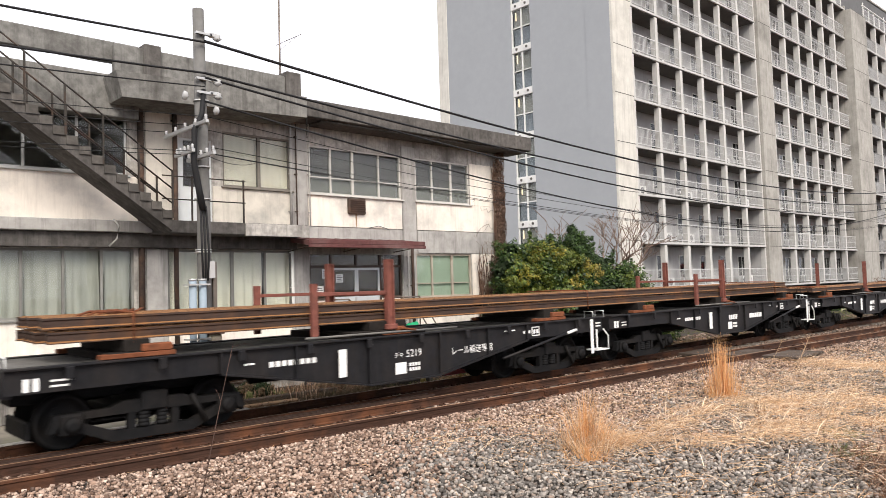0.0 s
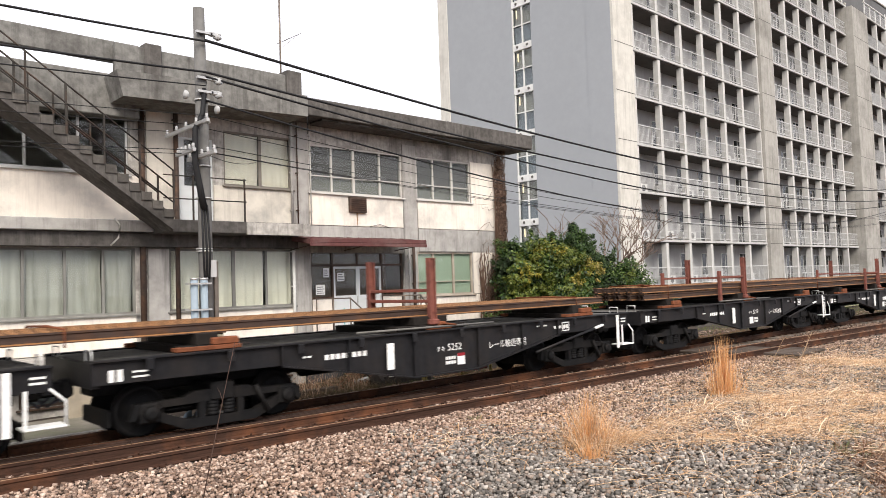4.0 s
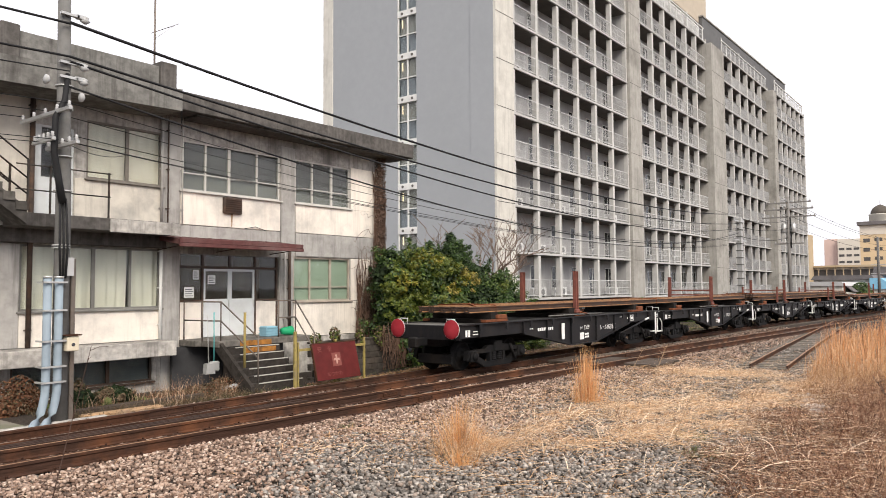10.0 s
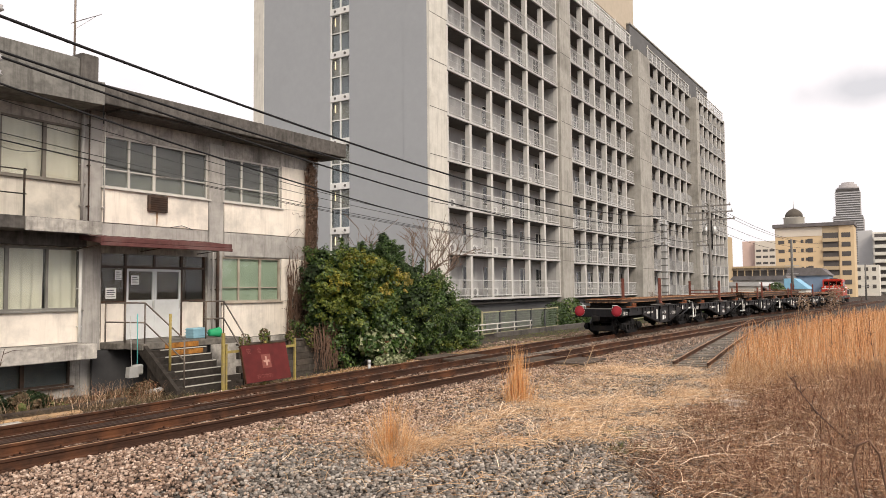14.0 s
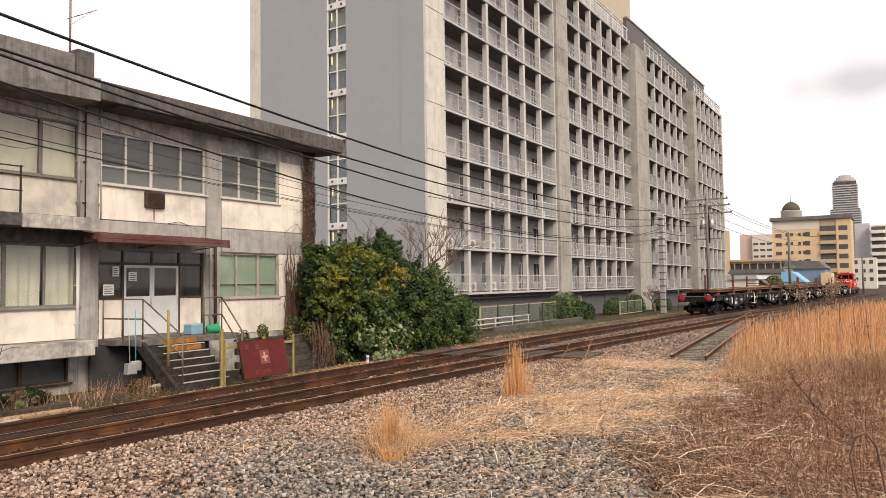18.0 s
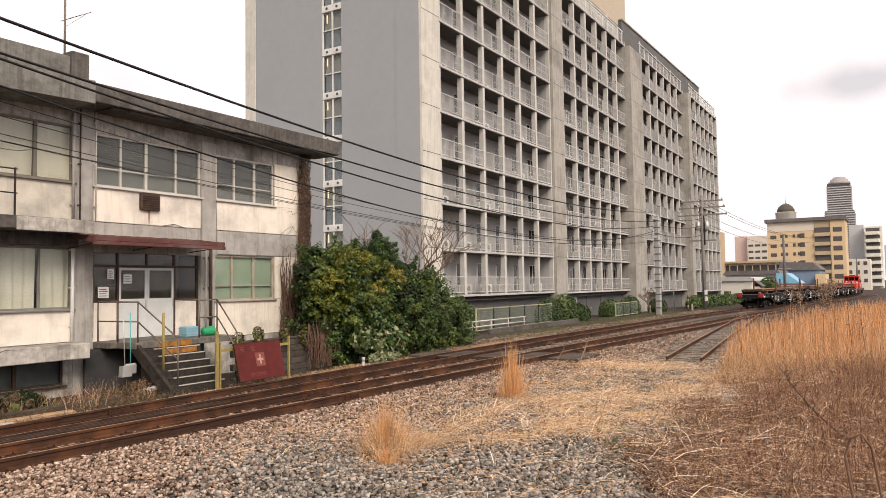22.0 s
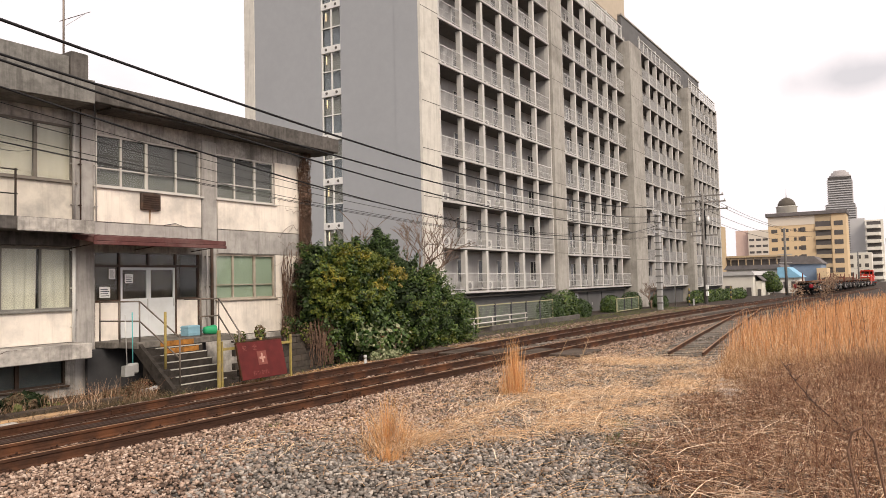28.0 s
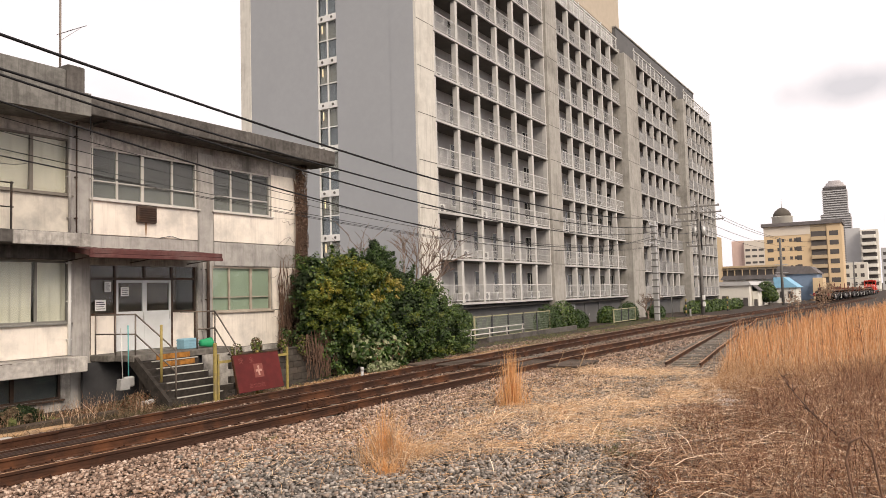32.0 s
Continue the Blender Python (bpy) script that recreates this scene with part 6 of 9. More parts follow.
LEAFD = island_mat("dark_glossy_leaf", [(0.010, 0.026, 0.006), (0.035, 0.075, 0.013), (0.075, 0.135, 0.022), (0.014, 0.034, 0.007), (0.16, 0.22, 0.045)], 0.5, 0, 20, 0.5, 0.18)
LEAFB = island_mat("blue_green_leaf", [(0.010, 0.025, 0.006), (0.028, 0.060, 0.012), (0.055, 0.098, 0.02), (0.014, 0.034, 0.008)], 0.55, 0, 20, 0.45, 0.18)
LEAFY = island_mat("yellow_green_leaf", [(0.12, 0.15, 0.02), (0.22, 0.21, 0.03), (0.40, 0.32, 0.05), (0.14, 0.16, 0.03)], 0.5, 0, 20, 0.4, 0.25)
LEAFP = island_mat("pale_broad_leaf", [(0.12, 0.16, 0.07), (0.20, 0.23, 0.12), (0.32, 0.33, 0.20), (0.15, 0.19, 0.08)], 0.55, 0, 20, 0.4, 0.2)
GREEN = island_mat("fresh_weed", [(0.07, 0.11, 0.03), (0.11, 0.15, 0.04), (0.16, 0.17, 0.06), (0.22, 0.19, 0.09)], 0.7, 0, 20, 0.3, 0.2)
IVYB = island_mat("brown_dead_leaf", [(0.12, 0.055, 0.03), (0.19, 0.085, 0.045), (0.09, 0.045, 0.028), (0.24, 0.12, 0.065)], 0.85, 0, 20, 0.2, 0.1)
BARK = mat("grey_brown_bark", (0.20, 0.145, 0.115), 0.95, var=0.3, scale=10, grain=(4, 4, 0.6), bump=0.5)


def blades(spots, height, lean, width, curl=1.7, droop=0.0, az=None, seg=3):
    """Ribbons of grass from the given spots: vertices and faces."""
    b = np.asarray(spots, dtype=float)
    n = len(b)
    az = RNG.uniform(0, 6.283, n) if az is None else az
    d = np.stack([np.cos(az), np.sin(az), np.zeros(n)], 1)
    wa = RNG.uniform(0, 6.283, n)
    w = np.stack([np.cos(wa), np.sin(wa), np.zeros(n)], 1)
    height = np.broadcast_to(height, (n,)) if np.ndim(height) == 0 else height
    rows_ = []
    for i in range(seg + 1):
        s = i / seg
        c = b + d * (lean * height * s ** curl)[:, None]
        c[:, 2] += height * s - droop * height * s ** 3
        hw = width * 0.5 * (1.0 - 0.85 * s)
        rows_ += [c - w * hw, c + w * hw]
    v = np.stack(rows_, 1)
    f = np.array([(2 * i, 2 * i + 1, 2 * i + 3, 2 * i + 2) for i in range(seg)])
    return v.reshape(-1, 3), (f[None] + (np.arange(n) * 2 * (seg + 1))[:, None, None]).reshape(-1, 4)


def strands(spots, length, rise, width, az=None, curve=0.16):
    """Stalks that lie on the ground, arching a little."""
    b = np.asarray(spots, dtype=float)
    n = len(b)
    az = RNG.uniform(0, 6.283, n) if az is None else az
    d = np.stack([np.cos(az), np.sin(az), np.zeros(n)], 1)
    bend = RNG.normal(0, curve, n)
    side = np.stack([-np.sin(az), np.cos(az), np.zeros(n)], 1)
    rows_ = []
    for i in range(5):
        s = i / 4
        c = b + d * (length * s)[:, None] + side * (bend * length * s * s)[:, None]
        c[:, 2] += 0.02 + rise * (math.sin(math.pi * min(1, s * 0.9 + 0.05))) + RNG.normal(0, 0.008, n)
        rows_ += [c - side * width / 2 * (1 - 0.6 * s), c + side * width / 2 * (1 - 0.6 * s) + np.array([0, 0, 0.3]) * width]
    v = np.stack(rows_, 1)
    f = np.array([(2 * i, 2 * i + 1, 2 * i + 3, 2 * i + 2) for i in range(4)])
    return v.reshape(-1, 3), (f[None] + (np.arange(n) * 10)[:, None, None]).reshape(-1, 4)


def sticks(p0, p1, width):
    """Thin straight twigs from p0 to p1, each a narrow tapering blade."""
    d = p1 - p0
    side = np.cross(d, RNG.normal(size=d.shape))
    side /= np.linalg.norm(side, axis=1)[:, None] + 1e-9
    w = side * width / 2
    v = np.stack([p0 - w, p0 + w, p1 + w * 0.4, p1 - w * 0.4], 1)
    return v.reshape(-1, 3), np.arange(len(v) * 4).reshape(-1, 4)


def sprigs(spots, height, lean, width, twigs, reach):
    """Small dead weeds: an upright stem with side twigs, as sticks."""
    b = np.asarray(spots, dtype=float)
    n = len(b)
    az = RNG.uniform(0, 6.283, n)
    off = lean * height
    tip = b + np.stack([np.cos(az) * off, np.sin(az) * off, height], 1)
    sets = [sticks(b, tip, width)]
    own = np.repeat(np.arange(n), twigs)
    f = RNG.uniform(0.25, 1.0, len(own))[:, None]
    p = b[own] * (1 - f) + tip[own] * f
    d = RNG.normal(size=(len(own), 3)) + np.array([0, 0, 0.9])
    d /= np.linalg.norm(d, axis=1)[:, None]
    sets.append(sticks(p, p + d * (reach * RNG.uniform(0.3, 1.2, len(own)))[:, None], width * 0.6))
    return joined(sets)


def joined(sets):
    vs, fs, k = [], [], 0
    for v, f in sets:
        vs.append(v)
        fs.append(f + k)
        k += len(v)
    return np.concatenate(vs), np.concatenate(fs)


def around(x, y, r, n, squash=1.0):
    a, q = RNG.uniform(0, 6.283, n), r * np.sqrt(RNG.random(n))
    return [(x + q[i] * math.cos(a[i]), y + q[i] * squash * math.sin(a[i]), ground_z(x, y) - 0.02) for i in range(n)]


def stuff(name, sets, material, label, category):
    v, f = joined(sets)
    return tagged(new(name, bulk(name, v, f, material)), label, category, kind="stuff")


def fountain(x, y, r, n_, hi, spread, width, droop=0.05):
    """A tuft whose stems fan out from its middle: the outer ones shorter and bent further."""
    a = RNG.uniform(0, 6.283, n_)
    q = np.abs(RNG.normal(0, 0.5, n_))
    z = ground_z(x, y) - 0.02
    sp_ = np.stack([x + r * q * np.cos(a), y + r * q * np.sin(a), np.full(n_, z)], 1)
    h = hi * RNG.uniform(0.5, 1.0, n_) * (1 - 0.35 * np.clip(q, 0, 1.2))
    return blades(sp_, h, spread * (0.15 + q) * RNG.uniform(0.3, 1.3, n_), width, 1.5, droop, a + RNG.normal(0, 0.7, n_), 4)


# upright orange tuft on the gravel
v, f = joined([fountain(15.1, 7.5, 0.34, 420, 1.55, 0.22, 0.009), fountain(15.1, 7.5, 0.36, 190, 0.9, 0.75, 0.007, 0.35)])
tuft = new("grass_tuft", bulk("grass_tuft", v, f, DRYO))
tagged(tuft, "tall upright tuft of orange dry grass on the gravel", "dry grass")
# sprawling straw tuft, with most stems bent over along the track
n = 230
up = fountain(9.5, 6.9, 0.5, n, 1.2, 0.6, 0.007, 0.2)
n = 420
sp2 = around(9.4, 6.75, 0.45, n)
dn = blades(sp2, RNG.uniform(0.3, 0.75, n), RNG.uniform(0.5, 1.8, n), 0.007, 1.2, 0.6)
n = 170
sp3 = around(9.75, 6.7, 0.35, n)
ly = blades(sp3, RNG.uniform(0.25, 0.45, n), RNG.uniform(2.0, 4.2, n), 0.008, 1.1, 0.75, RNG.normal(-0.25, 0.4, n), 4)
v, f = joined([up, dn, ly])
tuft2 = new("grass_tuft", bulk("grass_tuft", v, f, STRAW))
tagged(tuft2, "sprawling tuft of straw-coloured dry grass on the gravel", "dry grass")
tuft3 = new("grass_tuft", bulk("grass_tuft", *joined([fountain(9.45, 6.95, 0.36, 190, 1.3, 0.45, 0.008, 0.2), fountain(9.6, 6.85, 0.5, 260, 0.8, 1.1, 0.008, 0.45)]), DRYO))
tagged(tuft3, "orange dry stems standing in the straw tuft", "dry grass")
tuft4 = new("grass_tuft", bulk("grass_tuft", *fountain(8.8, 6.45, 0.34, 260, 0.5, 0.9, 0.007, 0.3), DRYO))
tagged(tuft4, "small drooping orange grass clump on the gravel", "dry grass")

# flattened straw between the tufts and across the gravel
def straw_density(x, y):
    lo = np.interp(x, (8.8, 9.5, 11.0, 12.0, 14.0, 21.5), (6.6, 6.3, 5.2, 4.2, 3.6, 3.6))
    hi = np.interp(x, (8.8, 9.5, 11.0, 12.5, 14.5, 16.3, 18.4, 20.6, 21.5), (6.8, 7.3, 7.2, 7.2, 7.3, 6.3, 5.7, 4.9, 4.3))
    inner = min(y - lo, hi - y) / 0.8 + 0.5
    a = max(0.0, min(1.0, inner)) if 8.8 < x < 21.5 else 0.0
    c = 0.8 * math.exp(-(((x - 22.0) / 1.0) ** 2 + ((y - 7.0) / 1.6) ** 2))
    e = 0.05 + 0.16 * math.exp(-(((x - 17.5) / 4.0) ** 2 + ((y - 7.0) / 1.4) ** 2)) if y < 9.6 else 0.0
    return max(a * min(1.0, max(0.06, 0.5 + 1.9 * noise.noise(Vector((x * 0.9, y * 1.2, 2.0))) + 0.7 * noise.noise(Vector((x * 2.6, y * 2.6, 6.0))))), c, e)


pts = scatter(66000, lambda x, y: RNG.random() < straw_density(x, y), 7.5, 27, 1.5, 9.8, 0.04)
n = len(pts)
stuff("fallen_straw", [strands(pts, RNG.uniform(0.15, 0.8, n), RNG.uniform(0.005, 0.09, n), 0.0075, RNG.normal(-0.6, 1.1, n), 0.1)], STRAW, "flattened pale straw lying over the gravel", "dry grass")
pts = scatter(22000, lambda x, y: RNG.random() < straw_density(x, y), 8, 27, 1.5, 9.5, 0.02)
n = len(pts)
stuff("standing_straw", [blades(pts, RNG.uniform(0.06, 0.3, n), RNG.uniform(0.3, 1.8, n), 0.007, 1.4, 0.2)], STRAW, "short bent straw standing among the stones", "dry grass")
pts = scatter(6500, lambda x, y: RNG.random() < (0.6 if x > 8.5 and 3.0 < y < 9.0 else 0.22) and not near_rails(x, y) and 7.5 < math.hypot(x, y), 3, 30, 1, 11.0, 0.03)
n = len(pts)
stuff("scattered_stalks", [strands(pts, RNG.uniform(0.08, 0.42, n), 0.02, 0.008, None, 0.14)], STRAW, "stray dry stalks strewn over the ballast", "dry grass")
pts = scatter(420, lambda x, y: RNG.random() < 0.3 + 0.7 * straw_density(x, y), 9.5, 24, 2.5, 8.8)
n = len(pts)
stuff("dead_weed_stems", [sprigs(pts, RNG.uniform(0.12, 0.42, n), RNG.uniform(0.0, 0.4, n), 0.008, 5, 0.09)], BRUSH, "short dark-brown dead weed stems between the straw", "weeds")

# bleached stems that arch up out of the mat
pts = scatter(11000, lambda x, y: RNG.random() < 0.04 + 0.5 * straw_density(x, y), 8.5, 25, 1.5, 8.8)
n = len(pts)
stuff("arching_straw", [blades(pts, RNG.uniform(0.14, 0.5, n), RNG.uniform(0.8, 2.6, n), RNG.uniform(0.007, 0.016, n)[:, None], 1.25, 0.55, None, 5)], CANE, "long bleached stems arching over the gravel", "dry grass")

# the stand of tall orange grass
def stand(x, y):
    edge = min(siding_y(x) - 1.15, 5.7 - max(0.0, x - 41.0) * 0.1) + noise.noise(Vector((x * 0.25, 0, 3))) * 0.5
    front = 22.7 + noise.noise(Vector((y * 0.6, 1, 0))) * 1.2 + max(0.0, 2.0 - y) * 0.9
    return y < edge and x > front


def stand_keep(x, y):
    near = min(1.0, (30.0 / x) ** 1.4)
    return stand(x, y) and RNG.random() < near and y > -0.16 * x - 3


pts = scatter(90000, stand_keep, 21, 120, -20, 9)
n = len(pts)
px0 = np.array([p[0] for p in pts])
hgt = RNG.uniform(0.55, 1.3, n) * np.clip(0.45 + (px0 - 22.0) * 0.22, 0.45, 1.0) * (1 + 0.3 * np.array([noise.noise(Vector((p[0] * 0.4, p[1] * 0.4, 0))) for p in pts]))
stuff("tall_dry_grass", [blades(pts, hgt, RNG.uniform(0.0, 0.28, n), np.clip(0.019 * px0 / 25, 0.018, 0.07)[:, None], 1.6, 0.04)], DRYT, "dense stand of tall orange dry grass", "dry grass")
pts = scatter(30000, lambda x, y: stand_keep(x, y) and x < 60, 21, 60, -12, 8)
n = len(pts)
stuff("grass_litter", [blades(pts, RNG.uniform(0.3, 0.8, n), RNG.uniform(0.2, 0.8, n), 0.014, 1.5, 0.1)], STRAW, "bent straw under the tall grass", "dry grass")

def grass_edge(x, y):
    """The thinning rim of the stand towards the brush."""
    front = 22.7 + max(0.0, 2.0 - y) * 0.9
    d = front - x + noise.noise(Vector((x * 0.5, y * 0.5, 11))) * 1.2
    return y < siding_y(x) - 1.3 and -1.5 < d < 6.0 and RNG.random() < 1.0 - max(0.0, d) / 6.0


pts = scatter(60000, grass_edge, 16, 27, -6, 6)
n = len(pts)
stuff("grass_edge", [blades(pts, RNG.uniform(0.15, 0.62, n), RNG.uniform(0.1, 0.9, n), 0.009, 1.5, 0.1)], EDGE, "faded tan grass thinning out before the stand", "dry grass")
pts = scatter(420, lambda x, y: stand(x + 1.5, y) and RNG.random() < 0.6, 21, 38, -8, 5)
n = len(pts)
stuff("dark_weed_stalks", [sprigs(pts, RNG.uniform(0.7, 1.75, n), RNG.uniform(0.0, 0.16, n), 0.013, 6, 0.14)], BRUSH, "thin dark weed stalks standing in the tall grass", "weeds")


# reddish brush in front of it
def brush_lift(pts_):
    """Low at the edge towards the gravel, higher further in."""
    return np.array([min(1.0, max(0.3, 0.25 + 0.27 * (3.9 + 0.035 * (p[0] - 15) - max(0, 14 - p[0]) * 0.28 - p[1]))) for p in pts_])


def brush(x, y):
    lim = 4.0 + noise.noise(Vector((x * 0.5, y * 0.5, 7))) * 0.9
    d = math.hypot(x, y)
    return d > 7.4 and y < lim - max(0, 12.5 - x) * 0.4 and x < 21.5 and RNG.random() < 0.15 + 0.85 * min(1.0, (lim - y) / 1.8)


pts = scatter(15000, brush, 7, 24, -3.5, 5.5)
n = len(pts)
lump = np.array([0.55 + 0.9 * max(0.0, 0.5 + noise.noise(Vector((p[0] * 0.8, p[1] * 0.8, 9)))) for p in pts])
stuff("brown_brush", [sprigs(pts, RNG.uniform(0.2, 0.8, n) * brush_lift(pts) * lump, RNG.uniform(0.0, 0.7, n), 0.008, 9, 0.15)], BRUSH, "twiggy reddish-brown dead brush", "brush")
pts = scatter(24000, brush, 7, 24, -3.5, 5.5, 0.26)
n = len(pts)
stuff("brush_stalks", [strands(pts, RNG.uniform(0.2, 0.9, n), RNG.uniform(0.0, 0.12, n) * brush_lift(pts), 0.0065, None, 0.09)], TANGLE, "tangled dead stalks through the brush", "brush")
pts = scatter(34000, brush, 7, 24, -3.5, 5.0)
n = len(pts)
# Litter whose dark tone paints shade into the gaps of the brush.
stuff("brush_litter", [strands(pts, RNG.uniform(0.15, 0.5, n), 0.04, 0.013, None, 0.1)], MULCH, "litter of broken stems, coloured dark as shade under the brush", "brush")
pts = [(p[0], p[1], p[2] + RNG.uniform(0.12, 0.5)) for p in scatter(1500, lambda x, y: brush(x, y) and RNG.random() < 0.6, 9, 24, -3.5, 3.2)]
stones("seed_heads", pts, 0.013, DUST, "small pale seed heads over the brush")

pts = scatter(3400, lambda x, y: brush(x, y) and RNG.random() < 0.5, 8, 23, -2.5, 5.0, 0.2)
n = len(pts)
stuff("long_stalks", [strands(pts, RNG.uniform(0.5, 1.6, n), RNG.uniform(0.02, 0.25, n) * brush_lift(pts), 0.011, None, 0.16)], CANE, "long bleached stalks lying over the brush", "dry grass")
pts = scatter(8000, lambda x, y: brush(x, y) and RNG.random() < 0.6, 8, 23, -3.0, 5.2)
n = len(pts)
stuff("arching_stalks", [blades(pts, RNG.uniform(0.25, 0.8, n) * brush_lift(pts), RNG.uniform(0.6, 2.2, n), RNG.uniform(0.007, 0.015, n)[:, None], 1.3, 0.5, None, 5)], EDGE, "dead stems arching through the brush", "brush")
pts = scatter(1000, lambda x, y: straw_density(x, y) > 0.3 and RNG.random() < 0.5, 8, 24, 2.5, 8.5)
n = len(pts)
stuff("long_straw", [strands(pts, RNG.uniform(0.5, 1.4, n), RNG.uniform(0.03, 0.22, n), 0.012, None, 0.16)], CANE, "long pale straw stalks crossing the gravel", "dry grass")

# single tall stalks
def stalk(name, base, tip, r, material, label, twigs=8, seed=1):
    rr = random.Random(seed)
    e = thing(name, label, "dead stalk", base)
    t = Vector(tip) - Vector(base)
    side = Vector((-t.y, t.x, 0)) * 0.08
    path = [t * s + side * math.sin(s * 3) for s in (0, 0.25, 0.5, 0.75, 1.0)]
    part("stem", Mesh().tube(path, r, 6, r * 0.4), BARK if material is None else material, e)
    for k in range(twigs):
        s = rr.uniform(0.35, 1.0)
        p = t * s + side * math.sin(s * 3)
        q = p + Vector((rr.uniform(-1, 1), rr.uniform(-1, 1), rr.uniform(0.2, 1))) * 0.16
        part("twig", Mesh().tube([p, (p + q) / 2 + Vector((0, 0, 0.02)), q], r * 0.5, 5, r * 0.25), BARK if material is None else material, e)
    return e


WOODY = mat("dark_woody_stem", (0.08, 0.05, 0.04), 0.9, var=0.2, bump=0.1)
PALES = mat("pale_dry_stem", (0.40, 0.28, 0.18), 0.9, var=0.2, bump=0.1)
stalk("dead_stalk", (4.02, 8.75, -0.05), (4.42, 8.6, 1.9), 0.008, WOODY, "thin bare forked stem before the rails", 5, 2)
stalk("dead_stalk", (12.4, 0.35, -0.1), (14.0, 1.75, 1.05), 0.014, WOODY, "long dark leaning bramble stem over the brush", 10, 3)
VINEW = mat("brown_curled_stem", (0.17, 0.10, 0.07), 0.9, var=0.3, scale=12, bump=0.2)
curl = thing("dead_stalk", "thick brown curled vine stem rising out of the brush", "dead stalk", (8.1, 0.3, -0.1))
part("stem", Mesh().tube([(0.1, 0.0, 0), (0.02, 0.08, 0.35), (0.0, 0.14, 0.7), (0.0, 0.17, 0.95), (0.0, 0.13, 1.12), (0.0, 0.03, 1.18), (0.02, -0.05, 1.05), (0.05, -0.1, 0.7), (0.1, -0.2, 0.05)], 0.014, 8, 0.012), VINEW, curl)
for k, (x, y, h) in enumerate(((30.5, 3.2, 1.9), (33, 2.1, 2.0), (29.0, 1.3, 1.8), (36, 4.1, 2.2), (41, 4.4, 2.3), (38, 1.5, 2.1), (27.8, 4.0, 1.5), (31.0, -0.3, 1.7), (44.5, 3.3, 2.5), (45.5, 3.1, 2.4), (26.5, 2.0, 1.5), (26.0, 0.8, 1.6))):
    stalk("dead_stalk", (x, y, ground_z(x, y)), (x + 0.25, y + 0.15 * (k % 3 - 1), ground_z(x, y) + h), 0.012, WOODY if k % 3 else PALES, "tall dry weed stalk standing out of the grass", 9, 10 + k)
for k, (x, y) in enumerate(((20.0, 8.6), (20.9, 8.2), (17.2, 6.9), (24.3, 6.6), (12.6, 4.6), (17.6, 5.1), (15.5, 4.2))):
    stalk("dead_stalk", (x, y, ground_z(x, y)), (x + 0.3, y - 0.3, 0.75 + 0.12 * (k % 3)), 0.009, PALES, "pale dry branching weed on the gravel", 8, 40 + k)
for k, (x, y, z) in enumerate(((44.7, 3.2, 1.9), (45.3, 3.0, 2.2), (44.9, 3.4, 1.5), (41, 4.3, 1.7))):
    pp = [(x + RNG.normal(0, 0.25), y + RNG.normal(0, 0.2), z + RNG.normal(0, 0.22)) for _ in range(160)]
    stones("seed_heads", pp, 0.035, DUST, "fluffy grey-brown seed heads on tall weeds")

# green specks in the gravel and the verge behind the rails
def weed(x, y, r, h, n_, label):
    sp_ = around(x, y, r, n_)
    o = new("weed", bulk("weed", *blades(sp_, RNG.uniform(h * 0.5, h, n_), RNG.uniform(0.2, 1.2, n_), 0.014, 1.3, 0.2), GREEN))
    return tagged(o, label, "weed", "small green weeds")


for x, y in ((9.75, 9.65), (15.6, 15.9), (13.6, 3.0), (17.0, 3.6)):
    weed(x, y, 0.16, 0.16, 70, "small fresh green weed growing between stones")


weed(11.4, 3.7, 0.4, 0.2, 260, "low patch of fresh green weeds in the straw")
weed(12.6, 4.3, 0.35, 0.18, 200, "low patch of fresh green weeds in the straw")


YARDW = island_mat("dark_dead_weed", [(0.045, 0.032, 0.02), (0.11, 0.072, 0.042), (0.19, 0.135, 0.085), (0.06, 0.06, 0.028), (0.26, 0.19, 0.13)], 0.9, 0, 20, 0.2, 0.15)


def verge(x, y):
    return RNG.random() < max(0.0, min(1.0, 0.45 + noise.noise(Vector((x * 0.5, y * 0.8, 4))))) * (math.exp(-((y - 15.6) / 0.85) ** 2) if x < 29 else 0.9)


pts = scatter(34000, verge, 11, 75, 14.4, 20.0)
n = len(pts)
stuff("verge_weeds", [blades(pts, RNG.uniform(0.04, 0.14, n), RNG.uniform(0.3, 1.5, n), 0.018, 1.3, 0.2)], GREEN, "low green weeds on the verge behind the track", "weeds")
pts = scatter(16000, lambda x, y: RNG.random() < 0.25 + 0.75 * max(0.0, 0.6 + noise.noise(Vector((x * 0.7, y, 14)))), 14.5, 34, 14.75, 16.0)
n = len(pts)
stuff("verge_straw", [blades(pts, RNG.uniform(0.03, 0.12, n), RNG.uniform(0.5, 2.5, n), 0.016, 1.2, 0.3)], EDGE, "low dry grass on the verge before the shrubs", "dry grass")
pts = scatter(7000, lambda x, y: RNG.random() < 0.6, 7.4, 12.6, 15.1, 17.6)
n = len(pts)
stuff("dry_verge", [blades(pts, RNG.uniform(0.05, 0.3, n), RNG.uniform(0.3, 1.5, n), 0.012, 1.3, 0.2)], YARDW, "dead brown weeds under the house ledge", "weeds")
pts = [p for x, y in ((8.6, 16.6), (9.8, 16.5), (10.9, 16.6), (11.6, 16.2), (10.3, 16.1)) for p in around(x, y, 0.5, 110)]
n = len(pts)
stuff("yard_weeds", [blades(pts, RNG.uniform(0.2, 0.75, n), RNG.uniform(0.1, 0.9, n), 0.010, 1.4, 0.15)], TANGLE, "dead tangled weeds by the cellar windows", "weeds")


